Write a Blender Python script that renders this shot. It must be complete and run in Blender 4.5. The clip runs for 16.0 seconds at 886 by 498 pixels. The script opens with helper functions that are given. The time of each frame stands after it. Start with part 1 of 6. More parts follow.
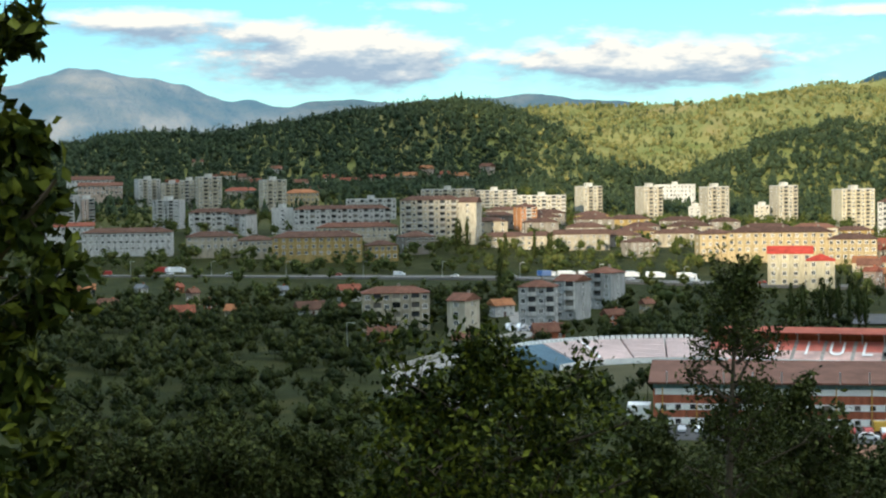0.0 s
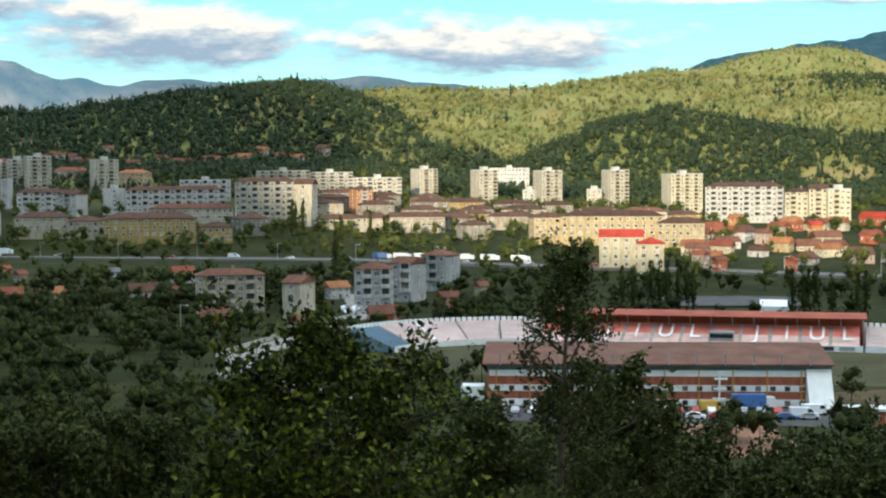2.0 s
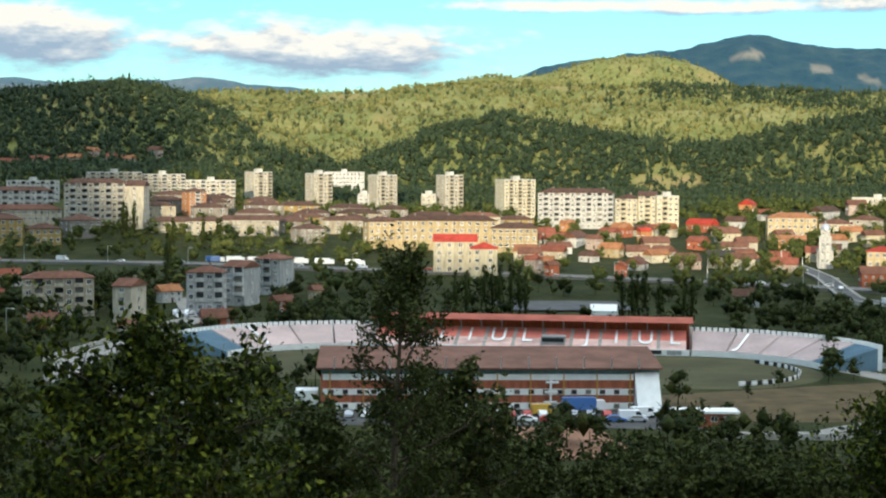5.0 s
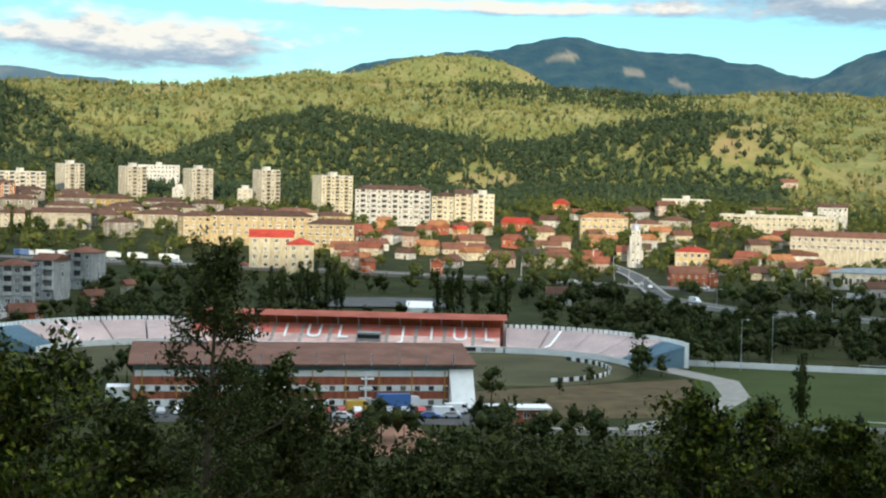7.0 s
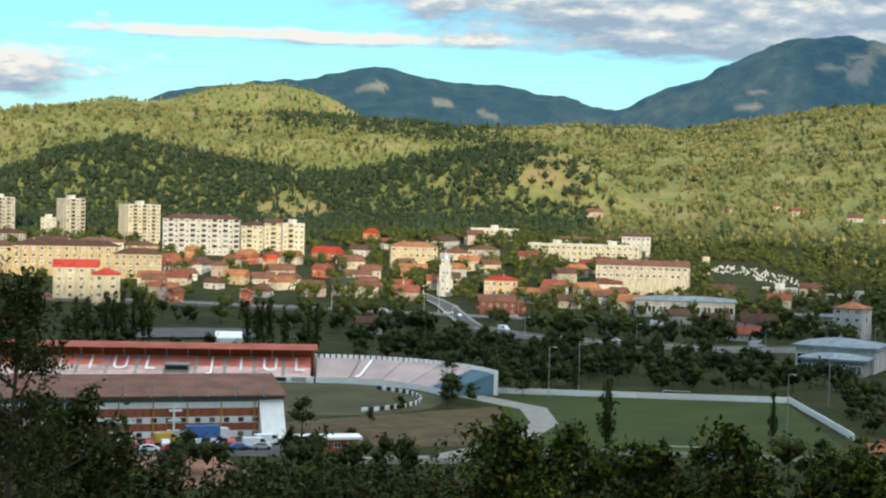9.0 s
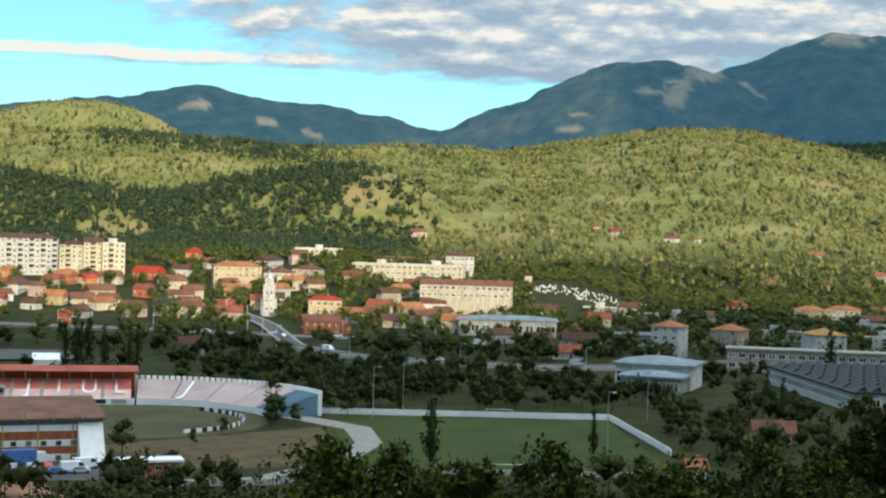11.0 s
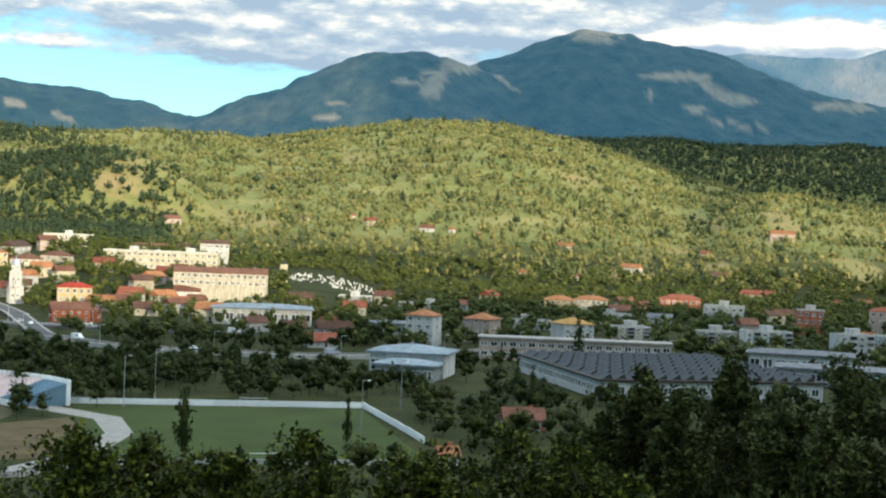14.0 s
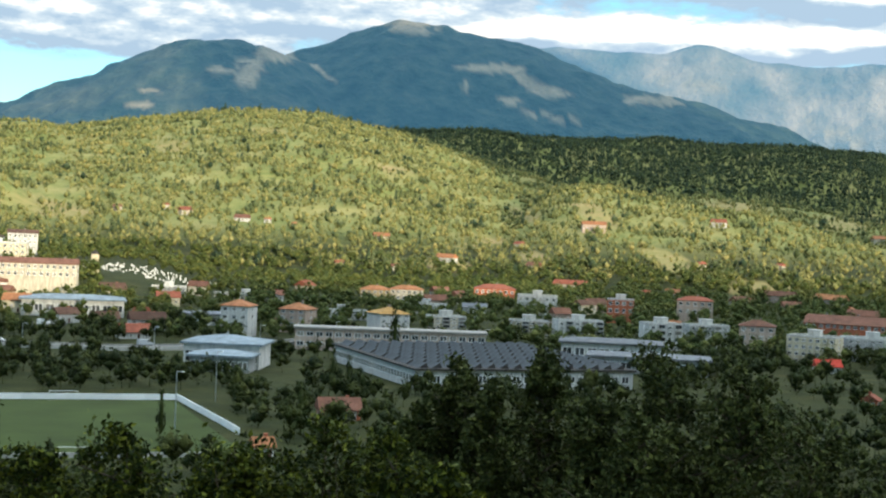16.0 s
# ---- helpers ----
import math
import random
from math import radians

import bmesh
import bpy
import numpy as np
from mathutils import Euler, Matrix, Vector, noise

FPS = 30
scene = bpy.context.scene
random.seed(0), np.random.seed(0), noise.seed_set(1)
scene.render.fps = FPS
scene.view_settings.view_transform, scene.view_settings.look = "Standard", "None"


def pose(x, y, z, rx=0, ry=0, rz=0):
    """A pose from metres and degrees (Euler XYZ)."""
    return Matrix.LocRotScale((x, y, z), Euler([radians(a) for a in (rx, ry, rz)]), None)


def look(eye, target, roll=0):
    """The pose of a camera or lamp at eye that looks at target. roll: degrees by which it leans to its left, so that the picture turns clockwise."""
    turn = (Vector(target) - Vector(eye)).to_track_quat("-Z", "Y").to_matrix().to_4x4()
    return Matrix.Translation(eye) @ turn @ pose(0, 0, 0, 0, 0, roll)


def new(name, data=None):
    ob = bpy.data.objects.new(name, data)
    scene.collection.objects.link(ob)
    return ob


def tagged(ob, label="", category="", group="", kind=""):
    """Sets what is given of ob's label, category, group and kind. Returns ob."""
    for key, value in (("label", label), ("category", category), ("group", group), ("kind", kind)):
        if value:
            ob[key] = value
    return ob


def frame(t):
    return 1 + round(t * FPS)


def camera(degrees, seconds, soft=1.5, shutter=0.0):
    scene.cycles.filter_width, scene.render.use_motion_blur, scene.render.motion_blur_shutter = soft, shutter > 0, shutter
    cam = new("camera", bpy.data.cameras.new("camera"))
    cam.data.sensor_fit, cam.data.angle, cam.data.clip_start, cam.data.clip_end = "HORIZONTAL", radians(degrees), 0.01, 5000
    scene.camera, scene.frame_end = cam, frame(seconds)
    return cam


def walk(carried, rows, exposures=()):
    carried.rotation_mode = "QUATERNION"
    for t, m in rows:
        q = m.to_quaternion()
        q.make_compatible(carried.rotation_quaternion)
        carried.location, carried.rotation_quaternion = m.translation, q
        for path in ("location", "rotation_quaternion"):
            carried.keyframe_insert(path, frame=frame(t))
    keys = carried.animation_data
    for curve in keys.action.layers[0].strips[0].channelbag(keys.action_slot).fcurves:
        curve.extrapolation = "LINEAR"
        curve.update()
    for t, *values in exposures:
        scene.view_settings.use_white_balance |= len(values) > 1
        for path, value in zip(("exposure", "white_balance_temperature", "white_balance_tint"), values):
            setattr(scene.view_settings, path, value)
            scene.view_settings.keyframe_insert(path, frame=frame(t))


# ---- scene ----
EYE = 52.0
cam = camera(31.83, 16.0, soft=2.2)
ROWS = [
    (0.0, 0.000, -2.200, -0.800),
    (0.5, -1.457, -2.614, -0.723),
    (1.0, -3.172, -2.822, -0.536),
    (1.5, -4.927, -2.938, -0.329),
    (2.0, -6.052, -2.914, -0.320),
    (2.5, -7.267, -2.843, -0.272),
    (3.0, -8.218, -2.734, -0.107),
    (3.5, -9.435, -2.639, -0.096),
    (6.0, -14.912, -2.951, 0.744),
    (6.5, -17.012, -2.929, 0.944),
    (7.0, -18.920, -2.801, 1.278),
    (7.5, -20.805, -2.555, 1.347),
    (8.0, -22.423, -2.320, 1.195),
    (8.5, -24.140, -2.020, 1.321),
    (9.0, -25.883, -1.563, 1.393),
    (9.5, -27.727, -1.094, 1.545),
    (10.0, -29.296, -0.745, 1.569),
    (12.5, -36.673, -0.903, 1.808),
    (13.0, -38.066, -0.767, 2.022),
    (13.5, -39.739, -0.723, 2.310),
    (14.0, -41.322, -0.802, 2.240),
    (14.5, -43.117, -0.975, 2.340),
    (15.0, -45.052, -1.008, 2.433),
    (15.5, -46.704, -0.963, 2.365),
    (16.0, -48.104, -0.897, 2.416),
]
walk(cam, [(t, pose(0, 0, EYE, 90 + pitch, 0, yaw) @ pose(0, 0, 0, 0, 0, roll)) for t, yaw, pitch, roll in ROWS], exposures=[(0.0, 0.68, 6150, 4.5), (7.5, 0.60, 6150, 4.5), (10.0, 0.53, 6150, 4.5), (13.0, 0.68, 6150, 4.2), (16.0, 1.0, 6150, 4.0)])

# ---- sky and sun ----
SUN_HEADING, SUN_HEIGHT = 18.0, 9.0  # the light travels towards this bearing, from behind the camera


def link(tree, a, b):
    tree.links.new(a, b)


def node(tree, kind, **values):
    n = tree.nodes.new(kind)
    for key, value in values.items():
        if key == "operation":
            n.operation = value
        elif key == "blend":
            n.blend_type = value
        elif key == "data_type":
            n.data_type = value
        else:
            n.inputs[int(key[1:]) if key[0] == "i" and key[1:].isdigit() else key.replace("_", " ")].default_value = value
    return n


def maths(tree, op, a, b=None, clamp=False):
    n = tree.nodes.new("ShaderNodeMath")
    n.operation, n.use_clamp = op, clamp
    for k, v in enumerate((a, b)):
        if v is None:
            continue
        if isinstance(v, (int, float)):
            n.inputs[k].default_value = v
        else:
            tree.links.new(v, n.inputs[k])
    return n.outputs[0]


def blend(tree, fac, a, b):
    n = tree.nodes.new("ShaderNodeMix")
    n.data_type = "RGBA"
    for s, v in ((n.inputs[0], fac), (n.inputs[6], a), (n.inputs[7], b)):
        if isinstance(v, (tuple, list)):
            s.default_value = (*v, 1)[:4]
        elif isinstance(v, (int, float)):
            s.default_value = v
        else:
            tree.links.new(v, s)
    return n.outputs[2]


def ramp(tree, fac, *stops):
    n = tree.nodes.new("ShaderNodeValToRGB")
    while len(n.color_ramp.elements) < len(stops):
        n.color_ramp.elements.new(0.5)
    for e, (p, c) in zip(n.color_ramp.elements, stops):
        e.position, e.color = p, (*c, 1) if len(c) == 3 else c
    tree.links.new(fac, n.inputs[0])
    return n.outputs[0]


world = bpy.data.worlds.new("evening_sky")
scene.world = world
world.use_nodes = True
wt = world.node_tree
wt.nodes.clear()
sky = wt.nodes.new("ShaderNodeTexSky")
sky.sky_type, sky.sun_disc = "NISHITA", False
sky.sun_elevation, sky.sun_rotation = radians(SUN_HEIGHT), radians(SUN_HEADING + 180)
sky.altitude, sky.air_density, sky.dust_density, sky.ozone_density = 600, 1.0, 0.6, 3.0
coord = wt.nodes.new("ShaderNodeTexCoord")
parts = wt.nodes.new("ShaderNodeSeparateXYZ")
link(wt, coord.outputs["Generated"], parts.inputs[0])
bearing = maths(wt, "DEGREES", maths(wt, "ARCTAN2", parts.outputs[0], parts.outputs[1]))
height = maths(wt, "DEGREES", maths(wt, "ARCSINE", parts.outputs[2]))


def cloud_noise(rise, stretch, scale, detail, offset):
    place = wt.nodes.new("ShaderNodeCombineXYZ")
    link(wt, maths(wt, "ADD", bearing, offset), place.inputs[0])
    link(wt, maths(wt, "MULTIPLY", rise, stretch), place.inputs[1])
    n = node(wt, "ShaderNodeTexNoise", Scale=scale, Detail=detail, Roughness=0.58)
    link(wt, place.outputs[0], n.inputs["Vector"])
    return n.outputs[0]


def bump_at(value, centre, width):
    """1 at the centre, falling off like a bell."""
    d = maths(wt, "DIVIDE", maths(wt, "SUBTRACT", value, centre), width)
    return maths(wt, "POWER", 2.718, maths(wt, "MULTIPLY", maths(wt, "MULTIPLY", d, d), -1.0))


def plus(*values):
    total = values[0]
    for v in values[1:]:
        total = maths(wt, "ADD", total, v)
    return total


# fair-weather heaps over the first ridge, thin streaks, a grey deck over the mountains, unseen broken cloud overhead
HEAPS = ((-3.6, 4.9, 5.2, 1.25, 0.50), (8.6, 4.5, 4.8, 1.15, 0.50), (-10.8, 6.2, 3.6, 0.6, 0.40), (-0.5, 6.7, 1.6, 0.3, 0.2), (16.5, 6.15, 4.5, 0.22, 0.26),
         (24.0, 6.0, 7.0, 0.32, 0.30), (31.0, 3.3, 2.2, 0.35, 0.3), (37.0, 6.1, 7.0, 0.8, 0.42), (58.5, 6.6, 6.5, 0.75, 0.42), (60.5, 8.6, 4.0, 0.6, 0.3), (50.0, 7.0, 3.0, 0.5, 0.3))
overhead = maths(wt, "MULTIPLY", maths(wt, "SUBTRACT", height, 9.0), 0.03, clamp=True)


def cloud_density(rise):
    cover = maths(wt, "MULTIPLY", overhead, 0.24)
    for b0, h0, wide, tall, amount in HEAPS:
        cover = plus(cover, maths(wt, "MULTIPLY", maths(wt, "MULTIPLY", bump_at(bearing, b0, wide), bump_at(rise, h0, tall)), amount))
    deck = maths(wt, "MULTIPLY", maths(wt, "MULTIPLY", maths(wt, "SUBTRACT", bearing, 17.0), 0.06, clamp=True),
                 maths(wt, "MULTIPLY", maths(wt, "SUBTRACT", rise, 6.0), 0.8, clamp=True))
    gap = maths(wt, "MULTIPLY", bump_at(bearing, 57.0, 6.0), bump_at(rise, 8.1, 0.8))
    cover = plus(cover, maths(wt, "MULTIPLY", deck, 0.48), maths(wt, "MULTIPLY", gap, -0.30))
    coarse, fine = cloud_noise(rise, 3.4, 0.20, 5.0, 3.0), cloud_noise(rise, 2.6, 0.62, 5.0, 40.0)
    return plus(cover, maths(wt, "MULTIPLY", coarse, 0.62), maths(wt, "MULTIPLY", fine, 0.38))


density = cloud_density(height)
above = cloud_density(plus(height, 0.42))
mask = ramp(wt, density, (0.62, (0, 0, 0)), (0.80, (1, 1, 1)))
# lit tops where the air above is clear, blue-grey bases where cloud is stacked over them
shape = maths(wt, "ADD", maths(wt, "MULTIPLY", maths(wt, "SUBTRACT", density, above), 2.6), 0.46)
lit = ramp(wt, shape, (0.26, (0.41, 0.51, 0.63)), (0.50, (0.62, 0.68, 0.74)), (0.74, (1.08, 1.0, 0.90)))
base_sky = wt.nodes.new("ShaderNodeBackground")
hazy = wt.nodes.new("ShaderNodeMix")
hazy.data_type, hazy.blend_type = "RGBA", "MULTIPLY"
hazy.inputs[0].default_value = 1.0
link(wt, sky.outputs[0], hazy.inputs[6])
hazy.inputs[7].default_value = (0.80, 1.0, 0.97, 1)
sky_colour = hazy.outputs[2]
link(wt, sky_colour, base_sky.inputs[0])
base_sky.inputs[1].default_value = 0.148
cloud = wt.nodes.new("ShaderNodeBackground")
link(wt, lit, cloud.inputs[0])
# the unseen overhead cloud is made brighter to fill the valley's shade
link(wt, maths(wt, "ADD", maths(wt, "MULTIPLY", overhead, 1.5), 0.62), cloud.inputs[1])
mixer = wt.nodes.new("ShaderNodeMixShader")
link(wt, mask, mixer.inputs[0])
link(wt, base_sky.outputs[0], mixer.inputs[1])
link(wt, cloud.outputs[0], mixer.inputs[2])
out = wt.nodes.new("ShaderNodeOutputWorld")
link(wt, mixer.outputs[0], out.inputs[0])

sun = new("sun", bpy.data.lights.new("sun", "SUN"))
sun.data.energy, sun.data.angle, sun.data.color = 4.1, radians(0.6), (1.0, 0.83, 0.60)
sun_way = Vector((math.sin(radians(SUN_HEADING)), math.cos(radians(SUN_HEADING)), -math.tan(radians(SUN_HEIGHT))))
sun.matrix_world = look((0, 0, 400), Vector((0, 0, 400)) + sun_way)

# ---- the lie of the land ----
def smooth(a, b, v):
    s = np.clip((v - a) / (b - a), 0, 1)
    return s * s * (3 - 2 * s)


def waves(x, y, scale, seed, octaves=4):
    """Soft rolling noise between about -1 and 1."""
    rng = np.random.RandomState(seed)
    total, amp, f = 0 * x, 1.0, 1.0 / scale
    for _ in range(octaves):
        for _ in range(3):
            a, p = rng.uniform(0, 6.283, 2)
            total = total + amp * np.sin(6.283 * f * (x * np.cos(a) + y * np.sin(a)) + p + 1.3 * np.sin(6.283 * f * 0.6 * (x * np.sin(a) - y * np.cos(a)) + 2 * p)) / 3
        amp, f = amp * 0.5, f * 2.03
    return total


# each ridge: distance of its foot, crest and back, the first bearing of its crest line, the step, and the crest's heights in metres
RIDGES = {
    "wooded_hill": (1330, 1750, 2300, -30, 4, (60, 66, 72, 78, 83, 93, 104, 118, 112, 78, 20, 0)),
    "pasture_hill": (1560, 2400, 3100, -8, 5, (0, 60, 142, 158, 172, 175, 166, 160, 160, 155, 150, 90, 0)),
    "knoll": (1380, 1640, 1800, 6, 2.8, (0, 45, 82, 98, 82, 72, 74, 88, 98, 90, 40, 0)),
    "big_hill": (1130, 2650, 3300, 22, 4, (0, 110, 158, 174, 206, 224, 202, 148, 108, 84, 55, 40)),
    "right_shoulder": (1130, 1950, 2500, 48, 4, (0, 92, 92, 88, 64, 40)),
    "far_pasture": (2700, 3400, 3900, 8.5, 1.8, (110, 200, 232, 252, 252, 278, 292, 284, 222, 130, 0)),
    "dark_spur": (2600, 3600, 4200, 40, 4, (0, 240, 262, 262, 255, 256, 240, 200)),
}
PEAKS = {
    "left_range": (3900, 4500, 4800, -20, 1.7, (290, 320, 350, 370, 405, 394, 372, 320, 298, 292, 300, 290, 200, 120, 0)),
    "blue_range": (4200, 4750, 4850, -7, 1.7, (280, 314, 334, 322, 326, 330, 338, 318, 314, 270, 160, 100)),
    "round_peak": (3700, 4400, 4800, 12, 1.6, (120, 250, 332, 364, 384, 404, 420, 444, 420, 402, 398, 380, 350, 306, 230, 120)),
    "ski_shoulder": (3500, 4300, 4850, 27, 1.6, (110, 196, 268, 312, 364, 414, 470, 514, 534, 524, 470, 380, 280, 160)),
    "ski_mountain": (3600, 4500, 4850, 38, 1.6, (300, 420, 500, 540, 590, 638, 628, 606, 580, 536, 490, 462, 430, 390, 352, 300, 250)),
    "far_summits": (4400, 4780, 4880, 46, 1.6, (480, 560, 612, 608, 612, 604, 598, 632, 600, 582, 578, 584, 572, 560, 550)),
}
# bare clearings: bearing and height of the middle as seen from the hill, half width and half height in degrees, tilt
MOUNTAIN_CLEARINGS = ((41.6, 5.93, 0.83, 0.26, -10), (40.7, 5.25, 0.55, 0.5, 20), (39.8, 5.24, 0.67, 0.14, 0), (43.4, 5.39, 0.59, 0.1, -35), (49.7, 5.79, 1.3, 0.16, 0), (51.1, 5.35, 1.02, 0.26, -25),
                      (52.1, 5.0, 0.63, 0.12, -10), (48.7, 5.22, 0.2, 0.28, 0), (50.3, 4.66, 0.47, 0.1, 0), (37.2, 4.4, 0.43, 0.08, 0), (36.8, 3.85, 0.51, 0.12, 0), (51.7, 4.15, 1.18, 0.1, -8),
                      (62.3, 3.78, 1.18, 0.18, -20), (57.0, 5.46, 1.18, 0.18, -8), (55.6, 4.85, 0.98, 0.2, 0), (46.6, 7.2, 0.9, 0.26, 0), (23.2, 4.32, 0.63, 0.14, 8), (25.7, 3.85, 0.39, 0.14, -20), (27.4, 3.39, 0.55, 0.12, -20))
FIELDS = ((8.6, 2.82, 0.91, 0.18, 5), (9.9, 2.06, 0.43, 0.24, 20), (16.8, 3.15, 0.89, 0.1, 0), (20.2, -0.36, 1.48, 0.32, 0), (33.6, 0.1, 1.87, 0.3, -8), (29.4, 1.02, 1.08, 0.4, -10), (41.6, 3.16, 0.63, 0.14, 0),
          (46.3, 1.92, 0.67, 0.14, 0), (37.9, 2.48, 0.69, 0.2, 0), (30.1, 1.87, 0.69, 0.12, 0), (31.2, 0.26, 1.08, 0.2, 0), (21.7, 3.75, 0.71, 0.26, -40), (19.2, 3.76, 0.24, 0.1, 0))
RIGHT_FIELDS = ((53.8, 0.61, 0.89, 0.32, -20), (51.2, 0.4, 0.69, 0.16, -20), (58.5, 1.11, 1.08, 0.14, 0), (48.5, -1.49, 1.08, 0.2, 0), (51.4, -1.05, 0.59, 0.16, 0), (56.5, -1.03, 0.98, 0.3, -20),
                (59.8, -1.8, 1.58, 0.24, 0), (62.7, 0.57, 0.98, 0.2, 0), (34.1, -0.02, 1.38, 0.3, -15), (49.7, -0.6, 1.18, 0.08, 10))


def cleared(x, y, z, spots, taller=1.0):
    """How bare the land is, 0 to 1, with ragged edges."""
    r = np.hypot(x, y)
    b, e = np.degrees(np.arctan2(x, y)), np.degrees(np.arctan2(z - EYE, r))
    ragged = 0.35 * waves(x, y, 110, 77, 3)
    bare = 0 * r
    for b0, e0, wide, tall, tilt in spots:
        c, q = math.cos(radians(tilt)), math.sin(radians(tilt))
        u, v = (b - b0) * c + (e - e0) * q, (e - e0) * c - (b - b0) * q
        bare = np.maximum(bare, 1 - smooth(0.8, 1.15, np.hypot(u / wide, v / (tall * taller)) + ragged))
    return bare


def crest(bearing, first, step, heights):
    k = np.clip((bearing - first) / step, 0, len(heights) - 1.001)
    i = k.astype(int)
    h = np.array(heights, float)
    p0, p1, p2, p3 = h[np.maximum(i - 1, 0)], h[i], h[i + 1], h[np.minimum(i + 2, len(h) - 1)]
    u = k - i
    inside = smooth(-0.6, 0.0, (bearing - first) / step) * (1 - smooth(0.0, 0.6, (bearing - first) / step - len(heights) + 1))
    return inside * np.maximum(0, p1 + 0.5 * u * (p2 - p0 + u * (2 * p0 - 5 * p1 + 4 * p2 - p3 + u * (3 * (p1 - p2) + p3 - p0))))


def ridge(r, bearing, foot, top, back, first, step, heights):
    up = np.clip((r - foot) / (top - foot), 0, 1)
    up = 0.45 * up + 0.55 * up * up * (3 - 2 * up)
    return crest(bearing, first, step, heights) * np.where(r < top, up, 1 - 0.8 * smooth(top, back, r))


def valley(x, y):
    r, b = np.hypot(x, y), np.degrees(np.arctan2(x, y))
    rise = 7 * smooth(600, 800, r) + 8 * smooth(800, 920, r) + 6 * smooth(920, 1150, r) + 12 * smooth(1150, 1500, r)
    left = 1 - smooth(2, 9, b)
    rise = rise + left * (9 * smooth(930, 1010, r) + 12 * smooth(1180, 1300, r)) + 9 * smooth(960, 1100, r) * smooth(20, 25, b) * (1 - smooth(31, 37, b)) + 11 * smooth(830, 940, r) * smooth(25, 29, b) * (1 - smooth(36, 41, b))
    rise = rise * (1 - 0.45 * smooth(20, 34, b) - 0.3 * smooth(36, 42, b))
    # the slope that the camera stands on
    slope = 50.3 - 5.0 * smooth(0, 14, r) - 10 * smooth(8, 60, r) - 35.3 * smooth(35, 265, r)
    return rise + slope


def land(x, y):
    x, y = np.asarray(x, float), np.asarray(y, float)
    r, b = np.hypot(x, y), np.degrees(np.arctan2(x, y))
    z = valley(x, y)
    hills = 0 * r
    for shape in RIDGES.values():
        hills = np.maximum(hills, ridge(r, b, *shape))
    rough = smooth(1250, 1800, r)
    hills = hills + rough * np.minimum(1, hills / 60) * (7 * waves(x, y, 420, 3) + 2.5 * waves(x, y, 130, 4, 2))
    z = np.maximum(z, z * 0.4 + hills)
    # mountains added unseen behind the camera, to keep the low sun off the valley and the far right
    s = x * math.sin(radians(SUN_HEADING)) + y * math.cos(radians(SUN_HEADING))
    u = x * math.cos(radians(SUN_HEADING)) - y * math.sin(radians(SUN_HEADING))
    # crest heights chosen by where the shade should fall
    behind = 498 + 290 * smooth(-340, -455, u) + 620 * smooth(1200, 1330, u) + 500 * smooth(1400, 1560, u) - 800 * smooth(2650, 3000, u)
    behind = behind + 25 * waves(u, 0 * u, 340, 10, 4)
    return np.maximum(z, smooth(-600, -2400, s) * behind)


def peaks(x, y):
    r, b = np.hypot(x, y), np.degrees(np.arctan2(x, y))
    z = 0 * r
    for shape in PEAKS.values():
        z = np.maximum(z, ridge(r, b, *shape))
    return z + np.minimum(1, z / 100) * (7 * waves(x, y, 500, 21) + 9 * waves(x, y, 160, 22, 3) * np.minimum(1, (4900 - r) / 500)) - 25 * (1 - np.minimum(1, z / 120))


# ---- end of land ----

# ---- materials ----
def material(name, build, rough=0.8, metal=0.0):
    m = bpy.data.materials.new(name)
    m.use_nodes = True
    t = m.node_tree
    b = t.nodes["Principled BSDF"]
    b.inputs["Roughness"].default_value, b.inputs["Metallic"].default_value = rough, metal
    build(t, b)
    return m


def tex(t, scale, detail=4.0, vec=None, rough=0.55):
    n = node(t, "ShaderNodeTexNoise", Scale=scale, Detail=detail, Roughness=rough)
    if vec is None:
        vec = place(t)
    link(t, vec, n.inputs["Vector"])
    return n.outputs[0]


def place(t, kind="Object"):
    for n in t.nodes:
        if n.bl_idname == "ShaderNodeTexCoord":
            return n.outputs[kind]
    return t.nodes.new("ShaderNodeTexCoord").outputs[kind]


def relief(t, b, fac, strength=0.3, distance=0.05):
    n = node(t, "ShaderNodeBump", Strength=strength, Distance=distance)
    link(t, fac, n.inputs["Height"])
    link(t, n.outputs[0], b.inputs["Normal"])


def paint(name, colour, rough=0.8, spread=0.18, scale=0.6, metal=0.0):
    """A worn, slightly uneven surface of one colour, with stains and grain."""
    def build(t, b):
        big, fine = tex(t, scale), tex(t, scale * 14, 3)
        dark = tuple(c * (1 - spread) for c in colour)
        light = tuple(min(1, c * (1 + spread)) for c in colour)
        a = ramp(t, big, (0.3, dark), (0.7, light))
        info = t.nodes.new("ShaderNodeObjectInfo")
        tint = maths(t, "ADD", maths(t, "MULTIPLY", info.outputs["Random"], 0.16), 0.92)
        grainy = maths(t, "MULTIPLY", maths(t, "ADD", maths(t, "MULTIPLY", fine, 0.3), 0.85), tint)
        hsv = t.nodes.new("ShaderNodeHueSaturation")
        link(t, a, hsv.inputs["Color"])
        link(t, grainy, hsv.inputs["Value"])
        link(t, hsv.outputs[0], b.inputs["Base Color"])
        relief(t, b, fine, 0.15, 0.02)
        if rough >= 0.8:
            b.inputs["Specular IOR Level"].default_value = 0.12
    return material(name, build, rough, metal)


